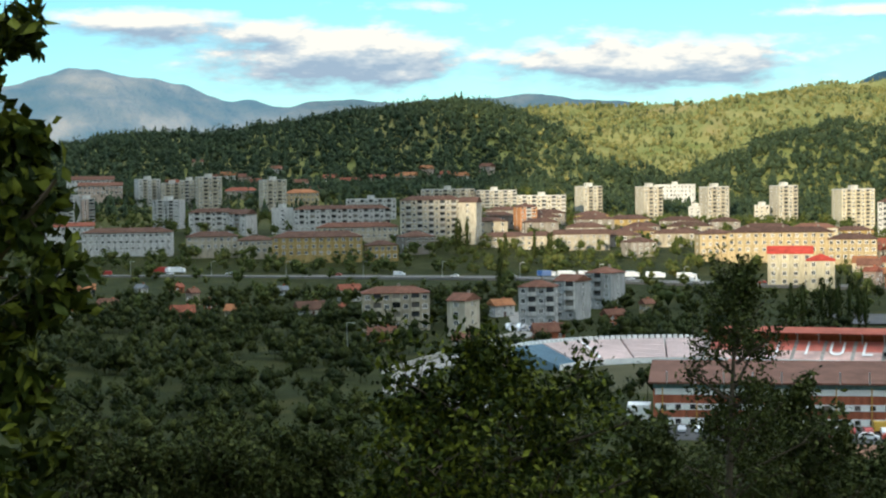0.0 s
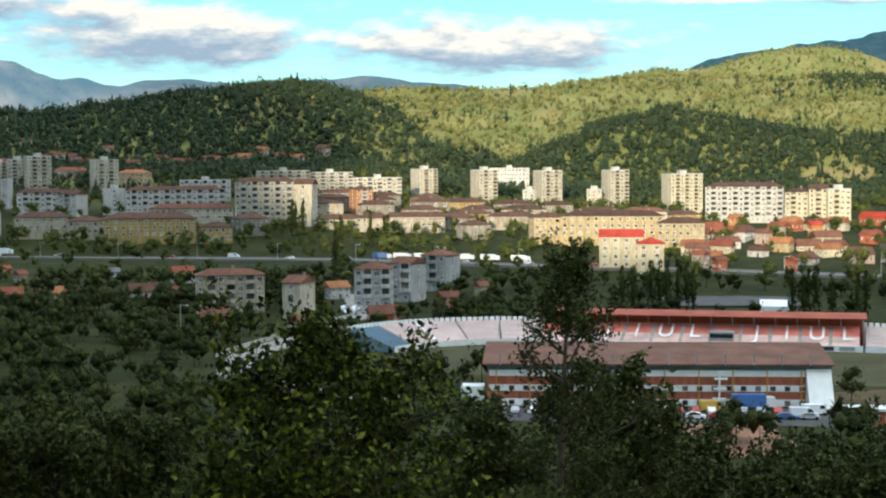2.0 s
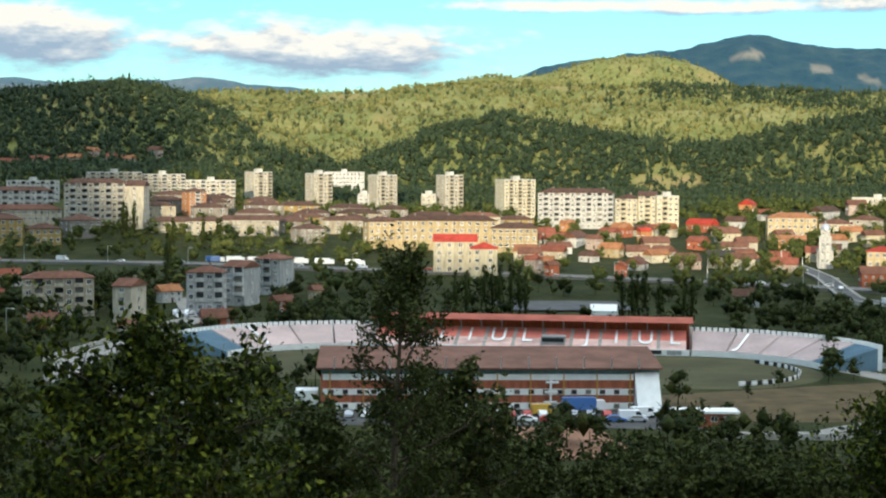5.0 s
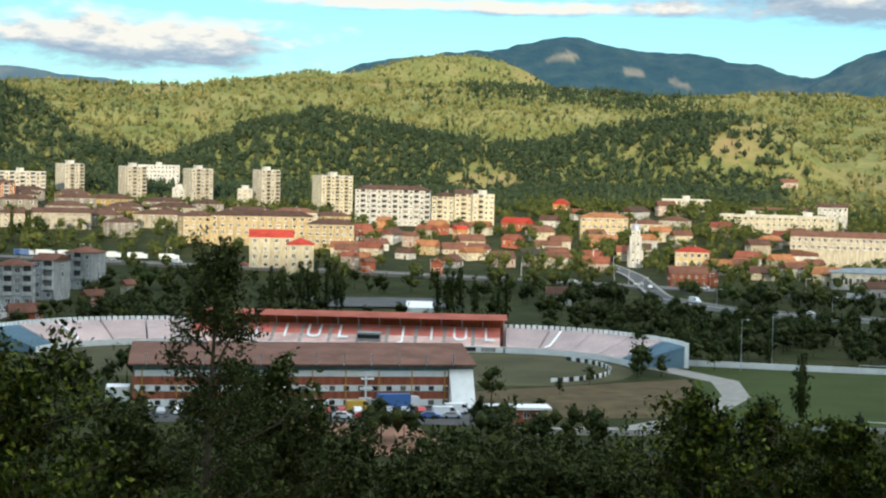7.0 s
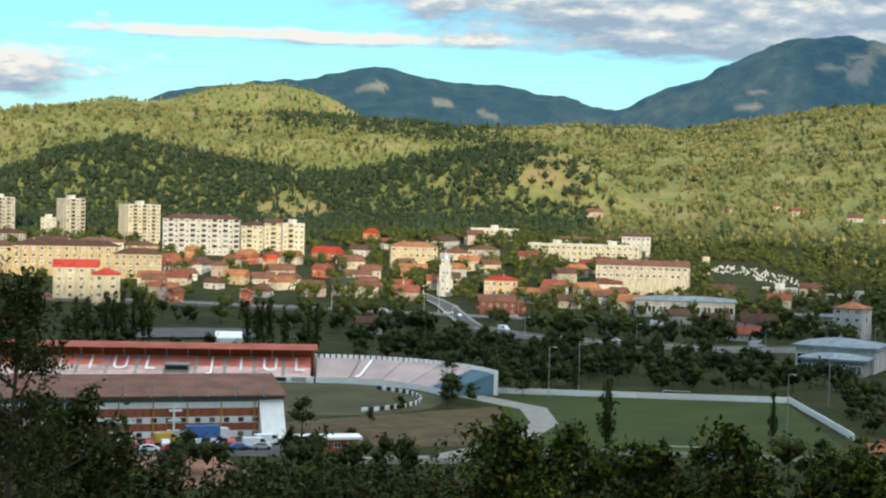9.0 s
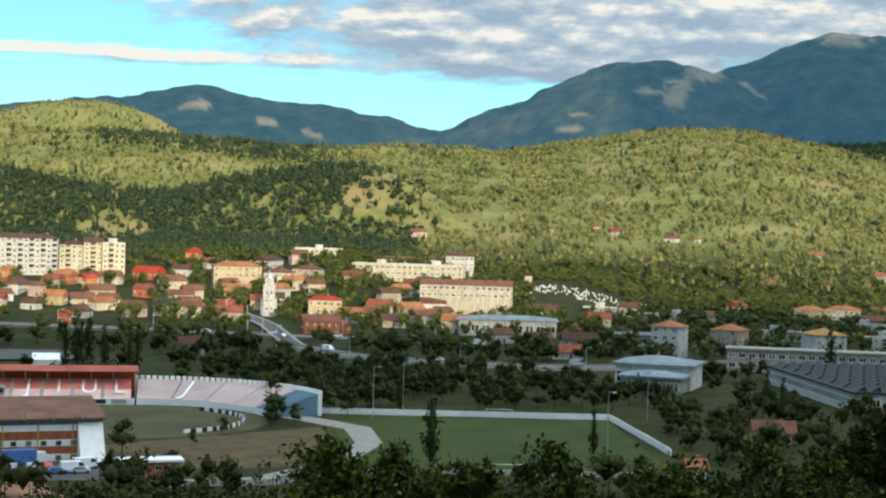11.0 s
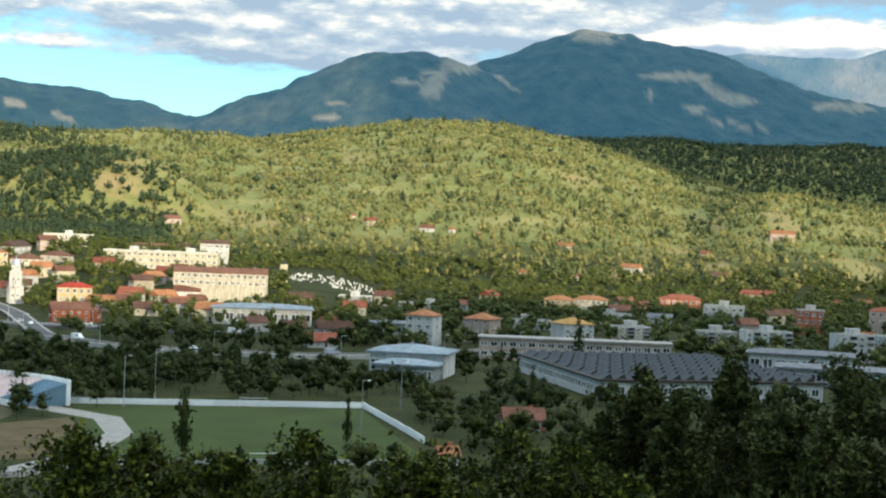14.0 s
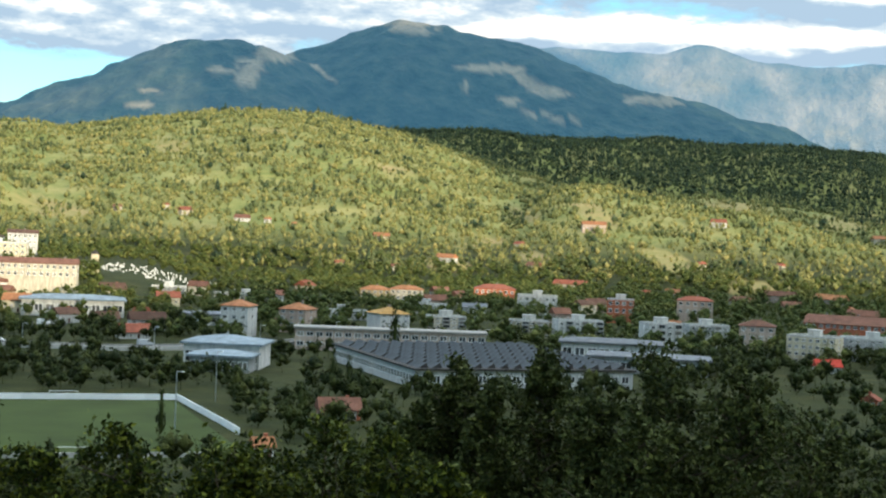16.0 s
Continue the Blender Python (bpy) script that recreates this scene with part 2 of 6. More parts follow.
def ground_build(t, b):
    v = place(t)
    a, c, d = tex(t, 0.012, 5, v), tex(t, 0.09, 5, v), tex(t, 1.3, 4, v)
    grass = ramp(t, a, (0.35, (0.10, 0.12, 0.035)), (0.52, (0.19, 0.18, 0.065)), (0.66, (0.30, 0.24, 0.10)))
    scrub = ramp(t, c, (0.35, (0.12, 0.14, 0.034)), (0.65, (0.27, 0.25, 0.08)))
    mixed = blend(t, 0.5, grass, scrub)
    upland = blend(t, maths(t, "MULTIPLY", d, 0.3), mixed, (0.08, 0.10, 0.028))
    # valley floor grass darkened to deepen its shade; dry pasture higher up
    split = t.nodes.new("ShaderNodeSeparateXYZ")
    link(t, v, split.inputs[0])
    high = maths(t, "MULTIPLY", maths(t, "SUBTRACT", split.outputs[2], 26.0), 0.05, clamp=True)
    shaded_grass = ramp(t, maths(t, "ADD", maths(t, "MULTIPLY", c, 0.6), maths(t, "MULTIPLY", d, 0.4)), (0.35, (0.012, 0.018, 0.004)), (0.55, (0.030, 0.034, 0.008)), (0.70, (0.068, 0.054, 0.018)))
    n = t.nodes.new("ShaderNodeAttribute")
    n.attribute_name = "clearing"
    dry = ramp(t, maths(t, "ADD", maths(t, "MULTIPLY", a, 0.5), maths(t, "MULTIPLY", c, 0.5)), (0.36, (0.15, 0.15, 0.045)), (0.50, (0.23, 0.19, 0.07)), (0.64, (0.27, 0.18, 0.085)))
    link(t, blend(t, n.outputs["Fac"], blend(t, high, shaded_grass, upland), dry), b.inputs["Base Color"])
    b.inputs["Specular IOR Level"].default_value = 0.1
    relief(t, b, d, 0.6, 0.3)


def given(t, name):
    n = t.nodes.new("ShaderNodeAttribute")
    n.attribute_name = name
    return n.outputs["Fac"]


def mountain_build(t, b):
    v = place(t)
    a, c, d = tex(t, 0.0022, 6, v), tex(t, 0.02, 6, v), tex(t, 0.006, 5, v)
    forest = ramp(t, c, (0.32, (0.007, 0.014, 0.012)), (0.5, (0.014, 0.024, 0.018)), (0.68, (0.028, 0.038, 0.026)))
    bare = ramp(t, c, (0.3, (0.09, 0.073, 0.045)), (0.7, (0.18, 0.145, 0.09)))
    thin = ramp(t, a, (0.60, (0, 0, 0)), (0.72, (0.18, 0.18, 0.18)))
    rock = ramp(t, d, (0.34, (0.045, 0.052, 0.042)), (0.5, (0.09, 0.082, 0.062)), (0.68, (0.18, 0.145, 0.105)))
    base = blend(t, thin, forest, bare)
    base = blend(t, given(t, "upland"), base, rock)
    link(t, blend(t, given(t, "clearing"), base, bare), b.inputs["Base Color"])
    b.inputs["Specular IOR Level"].default_value = 0.1
    # haze of the air before the far ranges, painted as a blue glow
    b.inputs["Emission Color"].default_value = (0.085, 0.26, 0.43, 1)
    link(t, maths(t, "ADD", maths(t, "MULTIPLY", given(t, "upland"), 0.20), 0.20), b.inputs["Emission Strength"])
    relief(t, b, c, 0.9, 26.0)


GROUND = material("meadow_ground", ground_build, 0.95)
MOUNTAIN = material("hazy_mountain_forest", mountain_build, 0.95)

# ---- ground ----
def sheet(name, height_of, bearings, ranges, mat, covers):
    bb, rr = np.meshgrid(np.radians(bearings), ranges)
    x, y = rr * np.sin(bb) + 0.4, rr * np.cos(bb) + 0.3
    z = height_of(x, y)
    nb = len(bearings)
    verts = np.stack([x.ravel(), y.ravel(), z.ravel()], 1)
    i = (np.arange(len(ranges) - 1)[:, None] * nb + np.arange(nb - 1)[None, :]).ravel()
    faces = np.stack([i, i + 1, i + nb + 1, i + nb], 1)[:, ::-1]
    me = bpy.data.meshes.new(name)
    me.from_pydata(verts.tolist(), [], faces.tolist())
    me.materials.append(mat)
    me.shade_smooth()
    for label, values in covers(verts[:, 0], verts[:, 1], verts[:, 2]).items():
        layer = me.attributes.new(label, "FLOAT", "POINT")
        layer.data.foreach_set("value", np.asarray(values, np.float32))
    return new(name, me)


def land_cover(x, y, z):
    return {"clearing": cleared(x, y, z, FIELDS + RIGHT_FIELDS, 1.15) * smooth(1000, 1200, np.hypot(x, y))}


def mountain_cover(x, y, z):
    """Forest, grassed clearings, and the rock and alpine grass of the farthest tops, which also glow with more haze."""
    r, b = np.hypot(x, y), np.degrees(np.arctan2(x, y))
    forest = np.maximum.reduce([ridge(r, b, *PEAKS[k]) for k in ("round_peak", "ski_shoulder", "ski_mountain")])
    far_off = np.maximum.reduce([ridge(r, b, *PEAKS[k]) for k in ("left_range", "blue_range", "far_summits")])
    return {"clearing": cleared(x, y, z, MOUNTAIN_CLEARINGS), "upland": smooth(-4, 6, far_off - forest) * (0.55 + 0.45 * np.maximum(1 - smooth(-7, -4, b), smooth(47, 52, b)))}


view = np.arange(-32, 76.01, 0.25)
rest = np.arange(80, 325, 4.0)
around = np.concatenate([view, rest, [328.0]])
steps = np.concatenate([[0.01], np.geomspace(2, 1200, 95), np.arange(1225, 4300, 22)])
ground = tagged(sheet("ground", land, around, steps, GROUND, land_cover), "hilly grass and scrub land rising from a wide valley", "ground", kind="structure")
far = np.concatenate([np.arange(2900, 4890, 18), [4895]])
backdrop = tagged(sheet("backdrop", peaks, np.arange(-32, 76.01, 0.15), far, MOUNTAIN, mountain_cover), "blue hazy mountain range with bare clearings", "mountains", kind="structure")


def z_at(x, y):
    return float(land(np.array([x]), np.array([y]))[0])

# ---- surfaces of the town ----
def panel_build(colour):
    """Precast concrete or render: dull, streaked by rain, with faint storey joints."""
    def build(t, b):
        v = place(t)
        squash = node(t, "ShaderNodeMapping")
        squash.inputs["Scale"].default_value = (1, 1, 0.18)
        link(t, v, squash.inputs["Vector"])
        streaks, big, fine = tex(t, 1.1, 4, squash.outputs[0]), tex(t, 0.16, 3, v), tex(t, 5.0, 3, v)
        colour_ = tuple(c * 0.74 for c in colour)
        dark = tuple(c * 0.44 for c in colour)
        base = ramp(t, streaks, (0.30, dark), (0.62, colour_))
        info = t.nodes.new("ShaderNodeObjectInfo")
        hsv = t.nodes.new("ShaderNodeHueSaturation")
        link(t, base, hsv.inputs["Color"])
        tint = maths(t, "ADD", maths(t, "MULTIPLY", info.outputs["Random"], 0.22), 0.72)
        tint = maths(t, "ADD", tint, maths(t, "MULTIPLY", big, 0.22))
        link(t, maths(t, "ADD", tint, maths(t, "MULTIPLY", fine, 0.12)), hsv.inputs["Value"])
        link(t, hsv.outputs[0], b.inputs["Base Color"])
        relief(t, b, fine, 0.2, 0.03)
        b.inputs["Specular IOR Level"].default_value = 0.2
    return build


def tiles_build(colour):
    """Clay tiles or weathered sheet in rows, with moss and bleached patches."""
    def build(t, b):
        v = place(t)
        wave = node(t, "ShaderNodeTexWave", Scale=1.7, Distortion=1.2, Detail=2.0)
        link(t, v, wave.inputs["Vector"])
        big, fine = tex(t, 0.35, 4, v), tex(t, 3.0, 3, v)
        base = ramp(t, maths(t, "ADD", maths(t, "MULTIPLY", big, 0.7), maths(t, "MULTIPLY", fine, 0.3)),
                    (0.32, tuple(c * 0.40 for c in colour)), (0.55, tuple(c * 0.70 for c in colour)), (0.75, tuple(c * 0.95 + 0.015 for c in colour)))
        info = t.nodes.new("ShaderNodeObjectInfo")
        hsv = t.nodes.new("ShaderNodeHueSaturation")
        link(t, base, hsv.inputs["Color"])
        link(t, maths(t, "ADD", maths(t, "MULTIPLY", info.outputs["Random"], 0.35), 0.8), hsv.inputs["Value"])
        link(t, hsv.outputs[0], b.inputs["Base Color"])
        relief(t, b, wave.outputs[1], 0.4, 0.05)
        b.inputs["Specular IOR Level"].default_value = 0.15
    return build


WALLS = {n: material(n + "_render", panel_build(c), 0.88) for n, c in {
    "cream": (0.62, 0.55, 0.42), "white": (0.70, 0.68, 0.63), "grey": (0.46, 0.46, 0.44), "yellow": (0.58, 0.45, 0.25),
    "pale": (0.72, 0.63, 0.44), "beige": (0.52, 0.45, 0.33), "brick": (0.50, 0.16, 0.085), "orange": (0.58, 0.27, 0.12),
    "ochre": (0.48, 0.34, 0.13), "pink": (0.56, 0.43, 0.35), "stone": (0.34, 0.30, 0.25), "blue": (0.20, 0.32, 0.32)}.items()}
ROOFS = {n: material(n + "_roofing", tiles_build(c), 0.85) for n, c in {
    "brown": (0.13, 0.068, 0.045), "red": (0.30, 0.095, 0.055), "scarlet": (0.52, 0.06, 0.035), "rust": (0.21, 0.095, 0.06),
    "orange": (0.40, 0.17, 0.075), "grey": (0.20, 0.21, 0.22), "steel": (0.28, 0.33, 0.36), "dark": (0.06, 0.055, 0.05), "ochre": (0.55, 0.32, 0.10)}.items()}
WHITE = paint("white_paint", (0.78, 0.77, 0.73), 0.6, 0.08)
CONCRETE = paint("weathered_concrete", (0.40, 0.38, 0.34), 0.9, 0.25)
METAL = paint("galvanised_steel", (0.45, 0.46, 0.47), 0.4, 0.1, 2.0, 0.8)
ASPHALT = paint("asphalt", (0.085, 0.083, 0.08), 0.9, 0.25, 0.15)
PAVING = paint("pale_paving", (0.24, 0.225, 0.20), 0.9, 0.2, 0.3)


def glass_build(t, b):
    info = t.nodes.new("ShaderNodeObjectInfo")
    link(t, ramp(t, info.outputs["Random"], (0.0, (0.015, 0.018, 0.02)), (0.6, (0.05, 0.055, 0.06)), (0.95, (0.22, 0.20, 0.17))), b.inputs["Base Color"])


GLASS = material("window_glass", glass_build, 0.12)

# ---- building bricks of the builder ----
def solid(bm, x0, y0, z0, x1, y1, z1, mat=0):
    v = [bm.verts.new(p) for p in ((x0, y0, z0), (x1, y0, z0), (x1, y1, z0), (x0, y1, z0), (x0, y0, z1), (x1, y0, z1), (x1, y1, z1), (x0, y1, z1))]
    for f in ((3, 2, 1, 0), (4, 5, 6, 7), (0, 1, 5, 4), (1, 2, 6, 5), (2, 3, 7, 6), (3, 0, 4, 7)):
        bm.faces.new([v[i] for i in f]).material_index = mat
    return v


def mesh_of(name, bm, *mats):
    me = bpy.data.meshes.new(name)
    bmesh.ops.recalc_face_normals(bm, faces=bm.faces)
    bm.to_mesh(me)
    bm.free()
    for m in mats:
        me.materials.append(m)
    return me


def part(name, bm, mat, parent, label=""):
    """One mesh object under a thing or a part; bm may be a bmesh or a finished mesh."""
    me = bm if isinstance(bm, bpy.types.Mesh) else mesh_of(name, bm, *(mat if isinstance(mat, (list, tuple)) else [mat]))
    ob = new(name, me)
    ob.parent = parent
    return tagged(ob, label)


def put(name, me, parent, x, y, z, turn=0.0, sx=1.0, sy=1.0, sz=1.0):
    """A shared mesh as an object of its own under its thing."""
    ob = new(name, me)
    ob.parent = parent
    ob.location, ob.rotation_euler, ob.scale = (x, y, z), (0, 0, radians(turn)), (sx, sy, sz)
    return ob


def thing(name, x, y, turn, label, category, group="", z=None):
    ob = new(name)
    ob.empty_display_size = 1
    ob.matrix_world = pose(x, y, z_at(x, y) if z is None else z, 0, 0, turn)
    return tagged(ob, label, category, group)


def window_mesh(frame_mat):
    """One metre square, in the xz plane, two panes set back in one proud frame; scaled where it is used."""
    xs, zs = (-0.5, -0.43, -0.03, 0.03, 0.43, 0.5), (-0.5, -0.43, 0.43, 0.5)
    bm = bmesh.new()
    g = [[bm.verts.new((x, -0.06, z)) for z in zs] for x in xs]
    for i in range(5):
        for k in range(3):
            ring = (g[i][k], g[i + 1][k], g[i + 1][k + 1], g[i][k + 1])
            if k == 1 and i in (1, 3):
                deep = [bm.verts.new((p.co.x, 0.0, p.co.z)) for p in ring]
                bm.faces.new(deep).material_index = 1
                for a in range(4):
                    bm.faces.new((ring[a], ring[(a + 1) % 4], deep[(a + 1) % 4], deep[a]))
            else:
                bm.faces.new(ring)
    rim = [g[i][0] for i in range(6)] + [g[5][k] for k in (1, 2, 3)] + [g[i][3] for i in (4, 3, 2, 1, 0)] + [g[0][k] for k in (2, 1)]
    back = [bm.verts.new((p.co.x, 0.02, p.co.z)) for p in rim]
    for a in range(len(rim)):
        c = (a + 1) % len(rim)
        bm.faces.new((rim[a], back[a], back[c], rim[c]))
    return mesh_of("window", bm, frame_mat, GLASS)


WINDOW = window_mesh(WHITE)
DARK_WINDOW = window_mesh(ROOFS["brown"])


def balcony_mesh(mat):
    """A loggia one metre wide and high: slab, parapet, cheeks and the dark opening behind."""
    bm = bmesh.new()
    solid(bm, -0.5, -1.0, -0.5, 0.5, 0.0, -0.44)
    solid(bm, -0.5, -1.0, -0.44, 0.5, -0.92, -0.08)
    solid(bm, -0.5, -0.92, -0.44, -0.46, 0.0, 0.5)
    solid(bm, 0.46, -0.92, -0.44, 0.5, 0.0, 0.5)
    solid(bm, -0.46, -0.03, -0.44, 0.46, 0.0, 0.5, 1)
    bmesh.ops.remove_doubles(bm, verts=bm.verts, dist=0.001)
    return mesh_of("balcony", bm, mat, GLASS)


BALCONY = {n: balcony_mesh(WALLS[n]) for n in ("white", "cream", "grey", "brick", "pale")}


def roof_mesh(kind, w, d, rise, over=0.5, thick=0.25):
    """A gable or hip roof with overhanging eaves, ridge along x."""
    bm = bmesh.new()
    a, b = w / 2 + over, d / 2 + over
    r = a if kind == "gable" else max(0.2, a - b)
    low = [bm.verts.new(p) for p in ((-a, -b, -thick), (a, -b, -thick), (a, b, -thick), (-a, b, -thick))]
    eave = [bm.verts.new(p) for p in ((-a, -b, 0), (a, -b, 0), (a, b, 0), (-a, b, 0))]
    top = [bm.verts.new((-r, 0, rise)), bm.verts.new((r, 0, rise))]
    bm.faces.new(low[::-1])
    for i in range(4):
        bm.faces.new((low[i], low[(i + 1) % 4], eave[(i + 1) % 4], eave[i]))
    bm.faces.new((eave[0], eave[1], top[1], top[0]))
    bm.faces.new((eave[2], eave[3], top[0], top[1]))
    bm.faces.new((eave[1], eave[2], top[1]))
    bm.faces.new((eave[3], eave[0], top[0]))
    return bm


def flats(x, y, turn, w, d, h, floors, wall="cream", roof="flat", tiles="brown", balcony="white", every=2, side="", label="", name="apartment_block",
          group="blocks of flats", spacing=3.3, gable=0.0, category="building", band=False, lift=0.0):
    """A block: walls, roof, each window and balcony a part. Its front looks along local -y."""
    text = label or f"{wall} {floors}-storey block of flats with {tiles + ' pitched' if roof != 'flat' else 'flat'} roof"
    root = thing(name, x, y, turn, text, category, group, z_at(x, y) + lift)
    rise = 0.0 if roof == "flat" else max(2.2, 0.20 * d)
    body = h - rise if roof != "flat" else h - 0.6
    fh = body / floors
    bm = bmesh.new()
    solid(bm, -w / 2, -d / 2, -4.0 - lift, w / 2, d / 2, body)
    if band:  # storey bands stand a little proud
        for k in range(1, floors):
            solid(bm, -w / 2 - 0.05, -d / 2 - 0.05, k * fh - 0.12, w / 2 + 0.05, d / 2 + 0.05, k * fh + 0.12)
    if roof == "gable":
        for s in (-1, 1):
            v = [bm.verts.new(p) for p in ((s * w / 2, -d / 2, body), (s * w / 2, d / 2, body), (s * w / 2, 0, body + rise))]
            bm.faces.new(v)
    part("wall", bm, WALLS[wall], root)
    if roof == "flat":
        bm = bmesh.new()
        for x0, y0, x1, y1 in ((-w / 2, -d / 2, w / 2, -d / 2 + 0.4), (-w / 2, d / 2 - 0.4, w / 2, d / 2), (-w / 2, -d / 2 + 0.4, -w / 2 + 0.4, d / 2 - 0.4), (w / 2 - 0.4, -d / 2 + 0.4, w / 2, d / 2 - 0.4)):
            solid(bm, x0 * 1.004, y0 * 1.004, body + 0.003, x1 * 1.004, y1 * 1.004, body + 0.7)
        part("parapet", bm, WALLS["white"], root)
        for k in range(max(1, int(w // 26))):
            bm = bmesh.new()
            solid(bm, -2.6, -2.2, 0, 2.6, 2.2, 2.8)
            solid(bm, -2.9, -2.5, 2.8, 2.9, 2.5, 3.05)
            box = part("lift_house", bm, WALLS["white"], root)
            box.location = ((k + 0.5) * w / max(1, int(w // 26)) - w / 2, 0, body + 0.01)
    else:
        top = part("roof", roof_mesh(roof, w, d, rise), ROOFS[tiles], root)
        top.location.z = body + 0.02
        for k in range(max(1, int(w // 14))):
            bm = bmesh.new()
            solid(bm, -0.5, -0.4, 0, 0.5, 0.4, rise + 0.9)
            c = part("chimney", bm, WALLS["stone"], root)
            c.location = ((k + 0.5) * w / max(1, int(w // 14)) - w / 2 + 1.3, d * 0.12, body + 0.05)
    cols = max(1, int(w / spacing))
    wide = w / cols
    out = math.cos(radians(turn)) * x + math.sin(radians(turn)) * y
    sides = (-1,) if out > 0 else (1,)  # the other end stands blank against its neighbour
    for f in range(floors):
        zz = (f + 0.55) * fh
        for c in range(cols):
            xx = -w / 2 + (c + 0.5) * wide
            if every and c % every == 1 and f > 0:
                put("balcony", BALCONY[balcony], root, xx, -d / 2 - 0.02, zz, 0, wide * 0.92, 1.1, fh * 0.9)
            else:
                put("window", WINDOW, root, xx, -d / 2 - 0.03, zz, 0, min(1.9, wide * 0.55), 1.0, fh * 0.52)
        for s in sides:
            for c in range(max(1, int(d / 7.5))):
                n = max(1, int(d / 7.5))
                put("window", WINDOW, root, s * (w / 2 + 0.03), -d / 2 + (c + 0.5) * d / n, zz, 90 * s, 1.3, 1.0, fh * 0.5)
    return root


def house(x, y, turn, w, d, h, wall="white", tiles="red", label="", group="houses", hip=False, floors=1):
    """A small house with gable walls, tiled roof, chimney, door and windows."""
    root = thing("house", x, y, turn, label or f"small {wall} house with {tiles} tiled roof among trees", "house", group)
    rise = d * 0.38
    body = h
    bm = bmesh.new()
    solid(bm, -w / 2, -d / 2, -2.5, w / 2, d / 2, body)
    if not hip:
        for s in (-1, 1):
            bm.faces.new([bm.verts.new(p) for p in ((s * w / 2, -d / 2, body), (s * w / 2, d / 2, body), (s * w / 2, 0, body + rise))])
    part("wall", bm, WALLS[wall], root)
    top = part("roof", roof_mesh("hip" if hip else "gable", w, d, rise, 0.55, 0.18), ROOFS[tiles], root)
    top.location.z = body + 0.05
    bm = bmesh.new()
    solid(bm, -0.35, -0.35, 0, 0.35, 0.35, rise * 0.75 + 0.9)
    solid(bm, -0.45, -0.45, rise * 0.75 + 0.9, 0.45, 0.45, rise * 0.75 + 1.05)
    c = part("chimney", bm, WALLS["brick"], root)
    c.location = (w * 0.22, d * 0.14, body + 0.05)
    n = max(2, int(w / 3))
    for f in range(floors):
        for k in range(n):
            if f == 0 and k == n // 2:
                bm = bmesh.new()
                solid(bm, -0.5, -0.05, 0, 0.5, 0.03, 2.05)
                door = part("door", bm, ROOFS["brown"], root)
                door.location = (-w / 2 + (k + 0.5) * w / n, -d / 2 - 0.03, 0.1)
            else:
                put("window", WINDOW, root, -w / 2 + (k + 0.5) * w / n, -d / 2 - 0.03, body / floors * (f + 0.55), 0, 1.2, 1, 1.35)
    for s in (-1, 1):
        for k in (-0.22, 0.22):
            put("window", WINDOW, root, s * (w / 2 + 0.03), k * d, body * 0.55, 90 * s, 1.1, 1, 1.3)
        put("window", WINDOW, root, s * (w / 2 + 0.03), 0, body + rise * 0.35, 90 * s, 0.9, 1, 1.0)
    return root


# ---- the town ----
# the old quarter along the main road
flats(-184, 908, 5, 51.5, 13, 14.0, 3, wall='white', roof='hip', every=0, label='long off-white three-storey block with dark hip roof by the road', group='', lift=3.1)
flats(-236, 921, 22, 18.5, 14, 14.0, 3, wall='white', roof='hip', tiles='red', every=0, label='off-white three-storey block with orange-red tiled roof', group='', lift=4.9)
flats(-227, 965, 13, 20.4, 12, 10.6, 2, wall='white', roof='gable', tiles='red', every=0)
flats(-134, 902, 8, 29.6, 14, 10.5, 2, wall='beige', roof='hip', every=0, lift=4.1)
flats(-108, 896, 7, 20.2, 12, 10.5, 2, wall='beige', roof='hip', every=0, lift=1.8)
flats(-71, 878, 5, 50.2, 16, 14.0, 3, wall='ochre', roof='hip', every=0, spacing=4.0, label='ochre-yellow school building with dark hip roof', group='', name='school', lift=2.5)
flats(-35, 877, 10, 17.4, 13, 11.1, 2, wall='ochre', roof='hip', every=0, label='ochre-yellow school wing with brown roof', group='', name='school')
flats(-16, 912, 21, 18.7, 16, 10.5, 2, wall='stone', roof='hip', every=0, lift=2.5)
flats(-53, 966, 3, 50.6, 14, 10.5, 2, wall='beige', roof='hip', tiles='rust', every=0, lift=2.1)
flats(35, 936, -2, 23.7, 14, 10.6, 2, wall='beige', roof='hip', every=0)
flats(57, 925, -3, 22.4, 13, 11.3, 3, wall='beige', roof='hip', every=0)
flats(82, 918, -5, 32.6, 13, 12.2, 3, wall='beige', roof='gable', every=0)
flats(111, 879, 18, 15.8, 13, 10.0, 3, wall='stone', roof='hip', every=0)
quarter = random.Random(23)
for row, (r, b0, b1) in enumerate(((945, 2.4, 9.2), (985, 1.6, 9.6), (1030, 2.0, 10.0), (1085, 0.4, 10.6), (968, 11.0, 15.2), (905, 10.6, 13.8))):
    b = b0
    while b < b1:
        w = quarter.uniform(18, 30)
        x, y = r * math.sin(radians(b)), r * math.cos(radians(b))
        # mostly the darker stone walls and brown roofs, standing in for shade here
        flats(x, y, -b * 0.8 + quarter.uniform(-9, 9), w, quarter.uniform(12, 15), quarter.uniform(9.5, 11.5), 2, wall=quarter.choice(("stone", "stone", "beige", "ochre")), roof="hip", tiles="brown",
              every=0, spacing=5.5, label="old two-storey beige block under a brown hip roof", group="old quarter blocks")
        b += math.degrees((w + quarter.uniform(3, 9)) / r)
